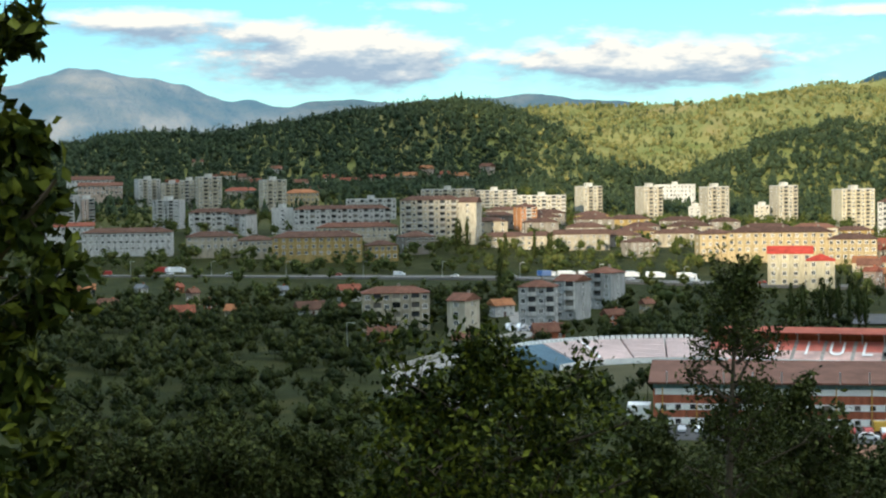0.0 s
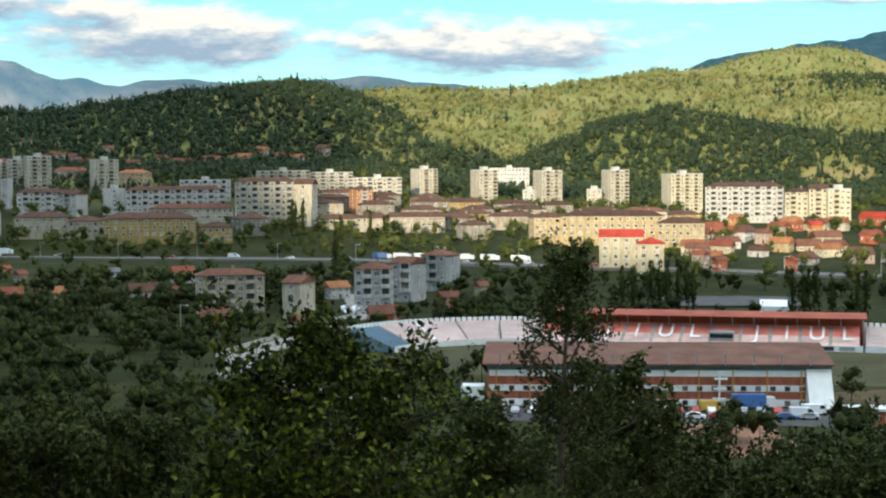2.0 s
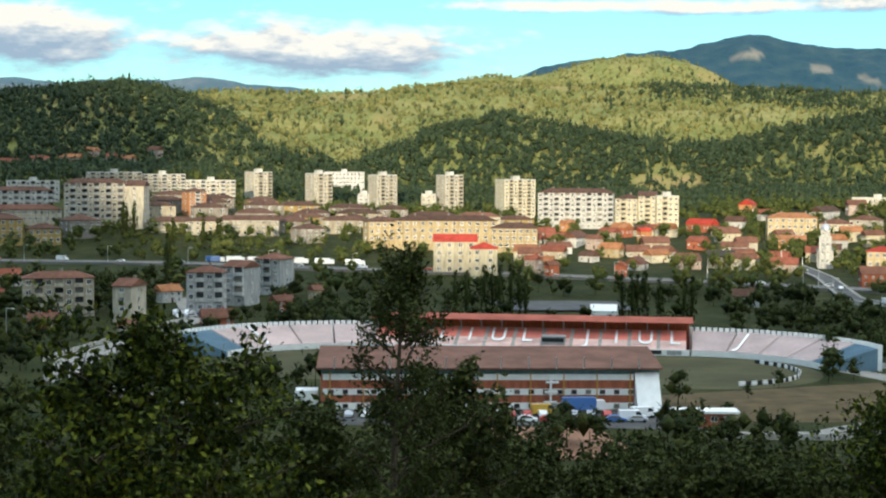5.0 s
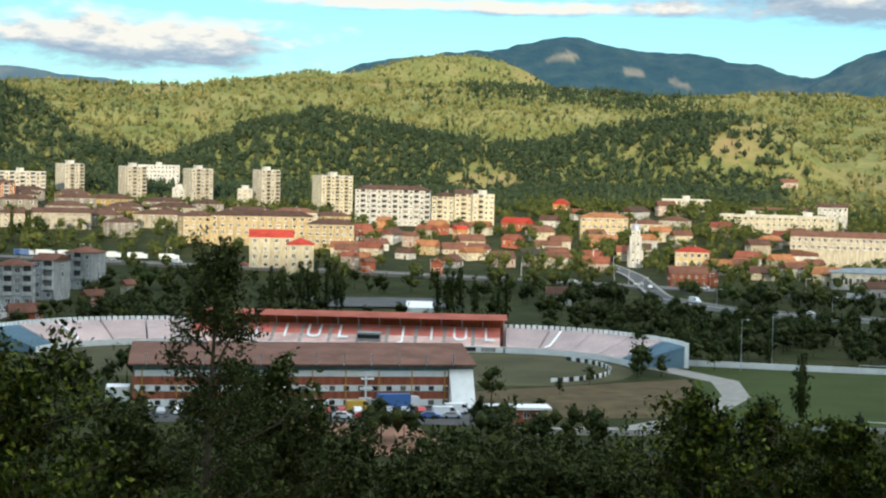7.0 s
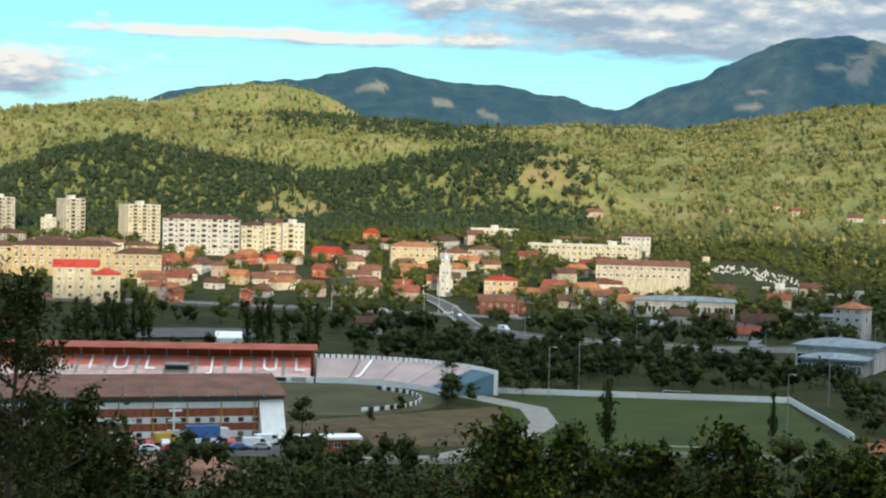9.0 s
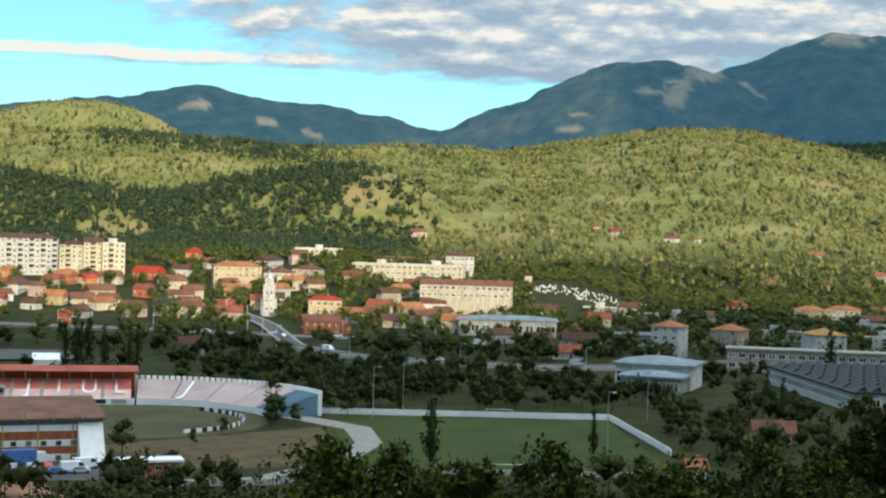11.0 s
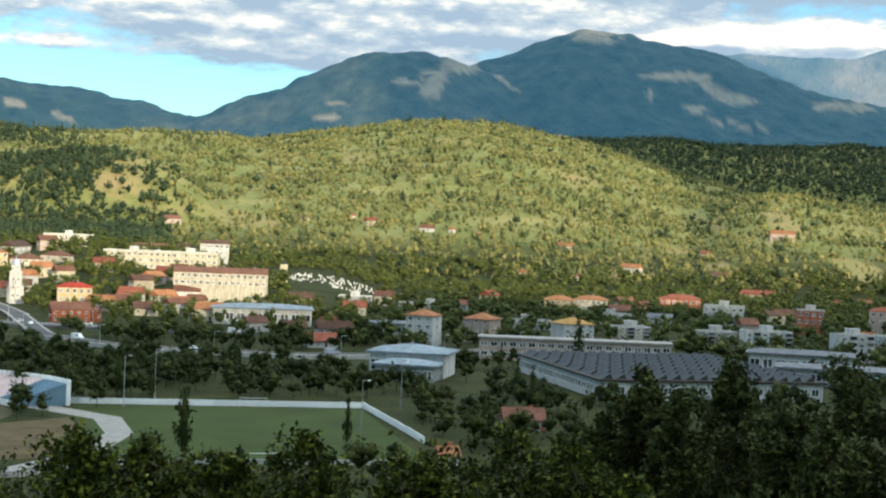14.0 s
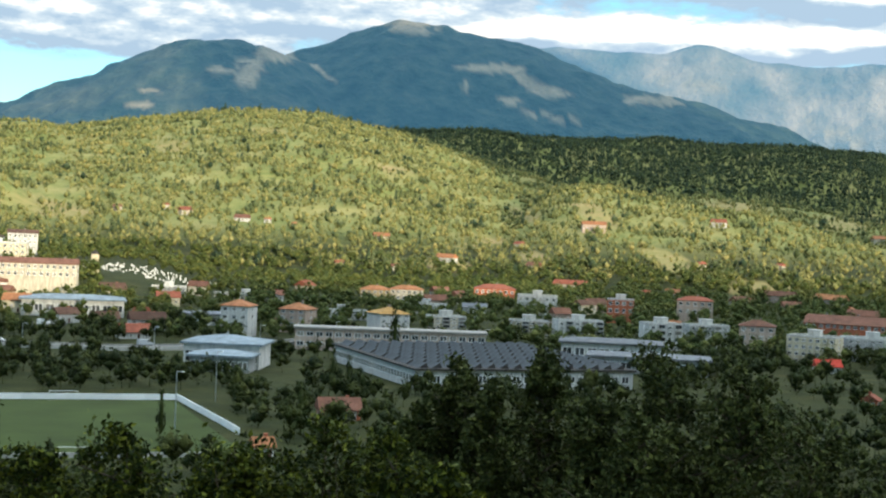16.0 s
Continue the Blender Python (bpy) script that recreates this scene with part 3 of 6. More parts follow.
# yellow blocks with brown roofs and the cream building with the red roof
flats(149, 853, 4, 18.7, 13, 14.0, 3, wall='yellow', roof='hip', every=0, lift=2.6)
flats(182, 837, -12, 55.7, 14, 14.0, 3, wall='yellow', roof='hip', every=0, spacing=4.2, lift=4.7)
flats(216, 819, -15, 25.1, 14, 14.0, 3, wall='yellow', roof='hip', every=0, lift=2.1)
flats(191, 917, -12, 30.4, 13, 14.3, 3, wall='cream', roof='hip', every=0)
flats(221, 925, -13, 27.5, 13, 13.5, 3, wall='pale', roof='hip', tiles='rust', every=0)
flats(161, 720, -13, 20.2, 16, 18.2, 4, wall='pale', roof='gable', tiles='scarlet', every=0, spacing=5, label='tall cream hall with scarlet sheet roof beside the road', group='', name='hall')
flats(170, 699, -14, 12.2, 14, 14.0, 3, wall='pale', roof='hip', tiles='scarlet', every=0, spacing=5, label='low cream annexe with scarlet roof', group='', name='annexe', lift=2.2)
# tower blocks
flats(113, 1203, 19, 15.4, 17, 25.4, 10, wall='cream', balcony='cream', label='ten-storey cream tower block with balconies and stained panels', group='tower blocks', name='tower_block')
flats(159, 1197, 16, 15.4, 17, 29.0, 10, wall='cream', balcony='cream', label='ten-storey cream tower block with balconies and stained panels', group='tower blocks', name='tower_block')
flats(208, 1190, 14, 17.3, 17, 29.3, 10, wall='cream', balcony='cream', label='ten-storey cream tower block with balconies and stained panels', group='tower blocks', name='tower_block')
flats(259, 1180, 12, 15.4, 17, 29.5, 10, wall='cream', balcony='cream', label='ten-storey cream tower block with balconies and stained panels', group='tower blocks', name='tower_block')
flats(241, 1172, -12, 11.3, 14, 15.1, 5, wall='cream', every=0)
flats(195, 1200, -9, 9.7, 12, 14.1, 5, wall='white', every=0)
flats(211, 1411, -8, 36.7, 14, 15.5, 4, wall='white', every=0, label='broad white four-storey block at the foot of the wood', group='', lift=6.1)
flats(278, 1052, 7, 23.2, 18, 28.6, 11, wall='pale', balcony='pale', label='cream tower block with stepped balconies and rust roof edge', group='tower blocks', name='tower_block')
flats(-263, 1085, -4, 16.3, 14, 22.0, 9, wall='grey', label='grey nine-storey tower block with stained panels', group='tower blocks', name='tower_block')
flats(-254, 1109, 23, 8.9, 16, 19.0, 8, wall='pink', balcony='grey')
flats(-236, 1245, 25, 17.8, 14, 20.5, 8, wall='white', balcony='cream')
flats(-215, 1238, 10, 16.8, 13, 18.9, 7, wall='cream', balcony='cream')
flats(-200, 1230, 9, 14.4, 13, 22.8, 8, wall='cream')
flats(-183, 1218, 21, 18.4, 14, 27.9, 9, wall='cream', balcony='cream')
flats(-185, 1051, -6, 18.6, 15, 19.2, 8, wall='grey', label='grey-white tower block with brown end wall', group='tower blocks', name='tower_block')
flats(-133, 1220, 20, 18.7, 15, 25.8, 9, wall='cream', balcony='cream', label='cream tower block standing above the old roofs', group='tower blocks', name='tower_block')
flats(-148, 1005, 8, 31.6, 12, 15.5, 4, wall='white', roof='hip', balcony='white')
flats(-129, 1003, -23, 13.0, 14, 14.8, 4, wall='white', roof='gable', balcony='grey')
flats(-104, 1011, 6, 14.0, 12, 15.1, 5, wall='white', every=0, spacing=30, label='blank white end wall of a flat-roofed block', group='')
flats(-65, 1004, 4, 61.8, 12, 16.9, 4, wall='white', roof='hip', label='long white four-storey block with dark roof and loggias', group='')
flats(-7, 966, 0, 38.4, 13, 28.7, 7, wall='cream', roof='hip', balcony='white', label='cream seven-storey block with brown roof and white loggias', group='')
flats(17, 953, -13, 11.0, 16, 30.0, 7, wall='cream', roof='gable', every=0, spacing=7, label='cream gabled end block with few windows', group='')
flats(4, 1166, -0, 39.7, 12, 22.1, 8, wall='cream', balcony='cream')
flats(39, 1170, -2, 33.9, 12, 20.7, 8, wall='cream', balcony='white')
flats(73, 1144, -4, 35.7, 12, 17.9, 6, wall='cream', balcony='white')
flats(-53, 1155, 3, 36.8, 12, 15.8, 4, wall='white', balcony='white')
flats(54, 1015, 17, 11.7, 13, 16.7, 6, wall='orange', roof='hip', balcony='white', label='orange and white banded block with small hip roof', group='')
flats(-295, 1305, 13, 38.7, 16, 14.0, 3, wall='white', roof='gable', tiles='rust', every=0, lift=4.4)
flats(-274, 1247, 12, 34.6, 14, 10.5, 2, wall='pink', roof='gable', tiles='rust', every=0, lift=6.6)
flats(-166, 1286, 7, 30.5, 14, 9.4, 2, wall='beige', roof='hip', tiles='red', every=0)
flats(-112, 1242, 5, 27.1, 14, 10.5, 2, wall='yellow', roof='hip', tiles='orange', every=0, lift=3.9)
flats(298, 972, -21, 48.7, 14, 25.9, 7, wall='white', roof='hip', balcony='white', label='long white seven-storey block with brown hip roof', group='')
flats(322, 938, -29, 14.3, 14, 23.7, 7, wall='pale', roof='hip', every=3, balcony='pale', label='pale yellow block with brown mansard pieces', group='new yellow block')
flats(332, 930, -20, 11.4, 14, 25.6, 8, wall='pale', roof='gable', every=3, balcony='pale', label='pale yellow block with brown mansard pieces', group='new yellow block')
flats(341, 921, -12, 13.8, 14, 23.2, 7, wall='pale', every=3, balcony='pale', label='pale yellow block with flat penthouse', group='new yellow block')
# flats on the valley floor
flats(-18, 578, 5, 24.7, 11, 16.2, 4, wall='beige', roof='hip', tiles='rust', balcony='cream', label='weathered beige four-storey flats with rusty hip roof', group='')
flats(7, 550, -27, 6.9, 12, 15.3, 4, wall='cream', roof='gable', tiles='rust', every=0, spacing=8, label='narrow cream gable-ended flats with mostly blank wall', group='')
flats(36, 589, -11, 13.7, 11, 17.1, 4, wall='grey', roof='hip', tiles='rust', balcony='white')
flats(51, 613, -35, 9.5, 12, 17.7, 4, wall='grey', roof='gable', tiles='rust', balcony='white')
flats(68, 652, -36, 12.2, 12, 17.4, 4, wall='grey', roof='hip', tiles='rust', balcony='grey')
# the bright quarter below the wood
flats(393, 851, -19, 28.5, 14, 14.0, 3, wall='yellow', roof='hip', tiles='orange', every=0, label='yellow and orange hotel with orange roof', group='', name='hotel', lift=3.2)
flats(371, 805, -25, 17.3, 12, 7.3, 2, wall='orange', roof='gable', tiles='orange', every=0)
flats(418, 844, -26, 18.7, 13, 12.3, 3, wall='pale', roof='hip', tiles='rust', every=0)
flats(438, 845, -41, 17.0, 13, 12.1, 3, wall='cream', roof='hip', tiles='rust', every=0)
flats(525, 997, -28, 34.6, 14, 5.0, 1, wall='cream', every=0, lift=3.8)
flats(520, 862, -41, 72.1, 14, 11.8, 3, wall='pale', every=0, spacing=3.6, label='long pale three-storey school with flat roof', group='', name='school')
flats(470, 717, -39, 50.1, 14, 10.5, 2, wall='cream', roof='gable', tiles='rust', every=0, label='long cream building with low rusty roof', group='', lift=8.0)
flats(374, 702, -28, 17.0, 11, 10.5, 2, wall='yellow', roof='hip', tiles='scarlet', every=0, label='yellow house with bright scarlet roof', group='', lift=1.9)
flats(596, 919, -33, 19.8, 10, 10.5, 2, wall='white', roof='gable', tiles='brown', every=0, lift=5.1)
flats(573, 968, -31, 26.5, 10, 7.6, 1, wall='white', roof='gable', tiles='rust', every=0)
flats(594, 955, -32, 18.3, 10, 7.0, 1, wall='white', roof='hip', tiles='brown', every=0, lift=2.9)
# the quarter beyond the works
flats(439, 510, -59, 12.1, 13, 15.8, 4, wall='white', roof='hip', tiles='orange', every=0, spacing=3.6, label='white four-storey flats with orange hip roof', group='flats beyond the works')
flats(479, 516, -65, 12.7, 14, 13.3, 4, wall='pink', roof='hip', tiles='orange', every=0, label='pinkish four-storey flats with orange hip roof', group='flats beyond the works')
flats(557, 567, -44, 25.3, 10, 4.8, 3, wall='white', every=2, label='white row of low flats with flat roof', group='flats beyond the works')
flats(514, 493, -20, 14.9, 14, 12.3, 4, wall='white', roof='hip', tiles='ochre', every=0, label='white flats with bright ochre sheet roof', group='flats beyond the works')
flats(549, 489, -28, 16.0, 12, 7.8, 4, wall='cream', every=2, balcony='grey', group='flats beyond the works')
flats(567, 453, -35, 17.0, 12, 8.1, 4, wall='beige', every=2, balcony='grey', group='flats beyond the works')
flats(577, 432, -39, 21.4, 12, 9.5, 4, wall='white', every=2, balcony='grey', group='flats beyond the works')
flats(578, 387, -34, 15.7, 12, 11.8, 4, wall='white', every=2, group='flats beyond the works')
flats(610, 384, -38, 19.2, 12, 10.3, 4, wall='grey', every=2, group='flats beyond the works')
flats(627, 367, -60, 16.2, 13, 13.3, 3, wall='pink', roof='hip', tiles='rust', every=0, group='flats beyond the works')
flats(587, 316, -76, 20.3, 14, 11.9, 4, wall='pale', every=0, spacing=2.8, label='cream office block with rows of windows', group='', name='office_block')
flats(625, 309, -50, 25.0, 14, 10.2, 4, wall='grey', every=0, spacing=2.8, label='grey office wing beside the cream block', group='', name='office_block')
flats(691, 675, -46, 18.2, 12, 8.7, 2, wall='yellow', roof='hip', tiles='orange', every=0)
flats(708, 664, -47, 20.4, 12, 9.3, 2, wall='cream', roof='hip', tiles='orange', every=0)
flats(761, 637, -50, 25.8, 14, 7.0, 1, wall='brick', roof='hip', tiles='red', every=0, lift=4.4)
flats(698, 494, -55, 14.5, 11, 8.5, 2, wall='brick', every=0, lift=4.5)
flats(738, 472, -57, 19.6, 11, 10.5, 2, wall='pink', roof='hip', tiles='red', every=0, lift=4.4)
flats(694, 549, -52, 22.4, 10, 8.5, 2, wall='white', every=0, lift=2.6)
flats(631, 577, -48, 23.2, 10, 5.8, 2, wall='white', every=0)
flats(649, 557, -49, 13.0, 10, 7.0, 2, wall='white', roof='gable', tiles='grey', every=0)
flats(722, 367, -71, 47.1, 20, 7.0, 1, wall='brick', roof='gable', tiles='rust', every=0, label='long low works building with rusty tiled roof', group='', lift=5.8)
flats(593, 684, -41, 36.0, 10, 3.6, 3, wall='cream', every=2, balcony='grey', group='flats beyond the works')
flats(547, 696, -38, 19.2, 10, 3.6, 4, wall='grey', every=2, balcony='grey', group='flats beyond the works')
# houses
house(246, 836, -1, 14.2, 9.0, 4.0, wall='white', tiles='red')
house(257, 841, 58, 25.7, 9.0, 4.1, wall='white', tiles='rust')
house(262, 820, -53, 7.7, 5.8, 5.8, wall='pink', tiles='rust')
house(260, 784, -38, 11.1, 8.3, 5.2, wall='yellow', tiles='orange')
house(298, 880, -54, 10.8, 8.1, 5.6, wall='brick', tiles='orange')
house(298, 840, 10, 6.6, 5.0, 6.4, wall='orange', tiles='scarlet')
house(292, 805, -5, 13.9, 9.0, 4.5, wall='beige', tiles='rust')
house(285, 774, -55, 10.8, 8.1, 4.1, wall='white', tiles='rust')
house(366, 923, -57, 18.6, 9.0, 4.9, wall='brick', tiles='scarlet')
house(347, 836, 7, 12.1, 9.0, 5.0, wall='pale', tiles='rust')
house(393, 934, -43, 11.5, 8.7, 4.7, wall='white', tiles='brown')
house(426, 992, 52, 12.6, 9.0, 8.3, wall='orange', tiles='scarlet')
house(318, 808, -57, 9.8, 7.3, 4.1, wall='brick', tiles='red')
house(342, 798, -8, 10.9, 8.2, 4.4, wall='cream', tiles='rust')
house(428, 968, 6, 10.4, 7.8, 3.8, wall='white', tiles='red')
house(470, 966, 49, 45.5, 9.0, 4.4, wall='white', tiles='brown')
house(498, 976, -12, 12.2, 9.0, 5.7, wall='pink', tiles='rust')
house(191, 692, -35, 5.4, 5.0, 8.4, wall='pink', tiles='red', floors=2)
house(200, 690, 14, 5.0, 5.0, 5.8, wall='brick', tiles='rust')
house(231, 682, 56, 4.0, 5.0, 5.6, wall='brick', tiles='red')
house(246, 573, -23, 9.9, 7.4, 4.4, wall='white', tiles='brown', floors=2)
house(417, 721, -50, 11.9, 8.9, 5.6, wall='white', tiles='red')
house(334, 631, -18, 16.9, 9.0, 5.8, wall='brick', tiles='rust', floors=2)
house(297, 724, -22, 12.8, 9.0, 5.0, wall='beige', tiles='dark')
house(346, 634, -49, 8.2, 6.2, 3.9, wall='brick', tiles='rust')
house(284, 944, -37, 8.5, 6.4, 4.7, wall='orange', tiles='orange')
house(257, 995, -34, 12.9, 9.0, 2.6, wall='orange', tiles='red')
house(286, 742, -21, 11.5, 8.6, 2.6, wall='white', tiles='rust')
house(242, 766, -53, 8.6, 6.5, 3.3, wall='white', tiles='brown')
house(251, 719, 56, 12.9, 9.0, 2.7, wall='grey', tiles='rust')
house(-166, 717, 13, 9.3, 7.0, 2.6, wall='yellow', tiles='orange')
house(-143, 661, -23, 8.4, 6.3, 2.8, wall='brick', tiles='rust')
house(-141, 723, -24, 4.0, 5.0, 2.6, wall='white', tiles='grey')
house(-125, 727, 40, 4.6, 5.0, 2.6, wall='brick', tiles='red')
house(-110, 680, 39, 4.0, 5.0, 5.4, wall='pink', tiles='rust')
house(-85, 639, -12, 8.8, 6.6, 2.6, wall='cream', tiles='orange')
house(-55, 640, 20, 11.8, 8.9, 2.6, wall='white', tiles='brown')
house(-42, 690, 18, 9.2, 6.9, 4.8, wall='white', tiles='red')
house(-21, 523, 2, 9.1, 6.8, 3.5, wall='brick', tiles='rust', floors=2)
house(23, 627, 28, 9.0, 6.8, 4.6, wall='white', tiles='orange', floors=2)
house(7, 501, -21, 7.7, 5.8, 3.6, wall='beige', tiles='rust', floors=2)
house(36, 535, 6, 10.4, 7.8, 2.6, wall='brick', tiles='rust')
house(-74, 712, 21, 4.0, 5.0, 2.6, wall='white', tiles='grey')
house(-107, 635, 10, 9.3, 7.0, 2.6, wall='brick', tiles='red')
house(-153, 638, -6, 4.7, 5.0, 2.7, wall='white', tiles='red')
house(194, 697, 59, 6.7, 5.0, 8.2, wall='pink', tiles='red', floors=2)
house(63, 577, 24, 7.5, 5.6, 4.6, wall='brick', tiles='rust', floors=2)
house(82, 626, 23, 4.0, 5.0, 4.4, wall='yellow', tiles='rust')
house(-100, 665, 84, 4.0, 5.0, 2.6, wall='brick', tiles='red')
house(-43, 639, 19, 5.1, 5.0, 2.6, wall='white', tiles='red')
house(407, 562, -21, 11.4, 8.5, 3.1, wall='white', tiles='brown')
house(417, 545, -27, 15.2, 9.0, 4.1, wall='white', tiles='brown', floors=2)
house(399, 580, -5, 10.1, 7.6, 3.8, wall='white', tiles='brown')
house(388, 516, -27, 12.8, 9.0, 2.6, wall='white', tiles='red')
house(225, 252, -27, 4.0, 5.0, 2.6, wall='white', tiles='orange')
house(286, 291, -35, 10.5, 7.9, 2.6, wall='brick', tiles='rust', floors=2)
house(557, 294, -47, 9.6, 7.2, 2.6, wall='white', tiles='scarlet')
house(454, 224, 11, 4.0, 5.0, 2.6, wall='brick', tiles='red')
house(442, 582, -57, 6.1, 5.0, 3.6, wall='brick', tiles='red')
house(480, 527, -62, 8.1, 6.0, 2.8, wall='white', tiles='rust')
# houses on the wooded slopes
house(-206, 1501, -7, 14.9, 9.0, 5.1, wall='white', tiles='orange', group='houses on the slopes')
house(-190, 1495, 17, 13.0, 9.0, 5.2, wall='pink', tiles='rust', group='houses on the slopes')
house(-162, 1519, 16, 11.0, 8.2, 4.3, wall='white', tiles='rust', group='houses on the slopes')
house(-107, 1484, 14, 12.8, 9.0, 5.1, wall='cream', tiles='red', group='houses on the slopes')
house(-87, 1471, -12, 21.1, 9.0, 5.1, wall='pink', tiles='red', group='houses on the slopes')
house(-62, 1474, 32, 18.3, 9.0, 6.1, wall='white', tiles='red', group='houses on the slopes')
house(-33, 1480, -34, 21.9, 9.0, 6.1, wall='cream', tiles='orange', group='houses on the slopes')
house(-15, 1499, 31, 11.7, 8.8, 7.3, wall='pink', tiles='orange', group='houses on the slopes')
house(1, 1491, -35, 12.9, 9.0, 5.0, wall='pink', tiles='red', group='houses on the slopes')
house(18, 1487, -36, 14.2, 9.0, 5.1, wall='white', tiles='orange', group='houses on the slopes')
house(44, 1516, -37, 12.5, 9.0, 6.2, wall='pink', tiles='rust', group='houses on the slopes')
house(-243, 1549, 19, 10.1, 7.6, 4.8, wall='cream', tiles='rust', group='houses on the slopes')
house(-128, 1395, 15, 14.1, 9.0, 7.7, wall='white', tiles='rust', group='houses on the slopes')
house(-107, 1316, 15, 9.3, 7.0, 5.9, wall='white', tiles='rust', group='houses on the slopes')
house(-219, 1492, -27, 12.4, 9.0, 5.1, wall='white', tiles='rust', group='houses on the slopes')
house(-176, 1478, -28, 14.2, 9.0, 5.0, wall='pink', tiles='red', group='houses on the slopes')
house(-57, 1460, -13, 14.3, 9.0, 4.8, wall='white', tiles='red', group='houses on the slopes')
house(-31, 1469, 11, 9.4, 7.1, 4.6, wall='cream', tiles='red', group='houses on the slopes')
house(-255, 1469, 40, 12.9, 9.0, 5.0, wall='pink', tiles='red', group='houses on the slopes')
house(-413, 1525, 0, 27.5, 9.0, 6.3, wall='pink', tiles='orange', group='houses on the slopes')
house(966, 1239, -8, 5.9, 5.0, 4.8, wall='white', tiles='red', group='houses on the slopes')
house(962, 1204, -9, 12.2, 9.0, 4.3, wall='cream', tiles='red', group='houses on the slopes')
house(986, 1147, -31, 7.5, 5.6, 3.1, wall='white', tiles='rust', group='houses on the slopes')
house(999, 1124, -77, 5.1, 5.0, 3.4, wall='white', tiles='orange', group='houses on the slopes')
house(1006, 1094, -13, 4.1, 5.0, 3.3, wall='white', tiles='orange', group='houses on the slopes')
house(1037, 1008, -36, 14.6, 9.0, 3.8, wall='cream', tiles='orange', group='houses on the slopes')
house(1232, 908, -44, 23.4, 9.0, 7.6, wall='pink', tiles='orange', group='houses on the slopes')
house(1389, 864, -73, 15.1, 9.0, 4.7, wall='white', tiles='red', group='houses on the slopes')
house(1150, 934, -86, 8.8, 6.6, 3.8, wall='cream', tiles='red', group='houses on the slopes')
house(1009, 901, -83, 18.4, 9.0, 3.8, wall='white', tiles='orange', group='houses on the slopes')
house(917, 631, -45, 10.9, 8.2, 3.3, wall='white', tiles='red', group='houses on the slopes')
house(983, 558, -95, 24.4, 9.0, 6.2, wall='pink', tiles='rust', group='houses on the slopes')
house(917, 546, -29, 13.3, 9.0, 2.6, wall='pink', tiles='red', group='houses on the slopes')
house(997, 526, -97, 24.3, 9.0, 5.7, wall='pink', tiles='orange', group='houses on the slopes')
house(847, 425, -78, 19.2, 9.0, 4.9, wall='cream', tiles='rust', group='houses on the slopes')
house(1518, 749, -34, 15.2, 9.0, 5.3, wall='cream', tiles='orange', group='houses on the slopes')
house(887, 909, -34, 7.0, 5.3, 3.5, wall='pink', tiles='red', group='houses on the slopes')
house(1024, 815, -86, 11.8, 8.8, 4.2, wall='cream', tiles='rust', group='houses on the slopes')
house(949, 719, -68, 24.7, 9.0, 4.3, wall='cream', tiles='red', group='houses on the slopes')
house(1194, 679, -95, 6.6, 5.0, 3.9, wall='cream', tiles='red', group='houses on the slopes')
house(1139, 724, -28, 6.7, 5.0, 4.8, wall='cream', tiles='red', group='houses on the slopes')
house(918, 875, -36, 7.0, 5.2, 3.5, wall='cream', tiles='rust', group='houses on the slopes')
house(950, 625, -92, 14.5, 9.0, 3.9, wall='white', tiles='orange', group='houses on the slopes')
house(774, 1268, -21, 15.0, 9.0, 3.8, wall='pink', tiles='rust', group='houses on the slopes')
house(920, 1256, -51, 7.2, 5.4, 4.0, wall='pink', tiles='rust', group='houses on the slopes')
house(961, 1207, -54, 11.8, 8.8, 3.1, wall='pink', tiles='red', group='houses on the slopes')
house(984, 1144, -56, 13.7, 9.0, 2.8, wall='white', tiles='rust', group='houses on the slopes')

# more of the small houses that crowd the lanes of the bright quarter and beyond the works
lanes = random.Random(19)
taken = [(o.location.x, o.location.y) for o in scene.collection.objects if o.parent is None and o.type == "EMPTY"]
made = 0
while made < 62:
    first = made < 46
    b, r = (radians(lanes.uniform(14, 33)), lanes.uniform(745, 960)) if first else (radians(lanes.uniform(36, 63)), lanes.uniform(760, 1060))
    x, y = r * math.sin(b), r * math.cos(b)
    if min(math.hypot(x - px, y - py) for px, py in taken) < 14.5 or math.hypot(x - 612, y - 800) < 75 or math.hypot(x - 352, y - 722) < 25:
        continue
    taken.append((x, y))
    made += 1
    house(x, y, lanes.uniform(-60, 20), lanes.uniform(9, 14), lanes.uniform(7, 9), lanes.uniform(3.2, 5.6),
          lanes.choice(("white", "cream", "pale", "pink", "beige")), lanes.choice(("rust", "red", "brown", "rust", "orange")))

# ---- stadium ----
SEAT_RED = paint("faded_red_seats", (0.72, 0.25, 0.19), 0.85, 0.22, 0.12)
SEAT_WORN = paint("worn_red_seats", (0.74, 0.54, 0.48), 0.85, 0.2, 0.2)
SEAT_PALE = paint("bleached_pink_seats", (0.62, 0.50, 0.47), 0.85, 0.15, 0.12)
SEAT_BLUE = paint("faded_blue_seats", (0.13, 0.20, 0.25), 0.85, 0.2, 0.12)
TURF = paint("worn_turf", (0.064, 0.060, 0.028), 0.95, 0.3, 0.05)
GRASS = paint("mown_grass", (0.034, 0.048, 0.010), 0.95, 0.22, 0.05)
EARTH = paint("red_earth", (0.22, 0.12, 0.075), 0.95, 0.25, 0.2)
ROOFING = ROOFS["brown"]
along = Vector((162.2 - 50.6, 419.7 - 462.2, 0)).normalized()
STADIUM_TURN = math.degrees(math.atan2(along.y, along.x))
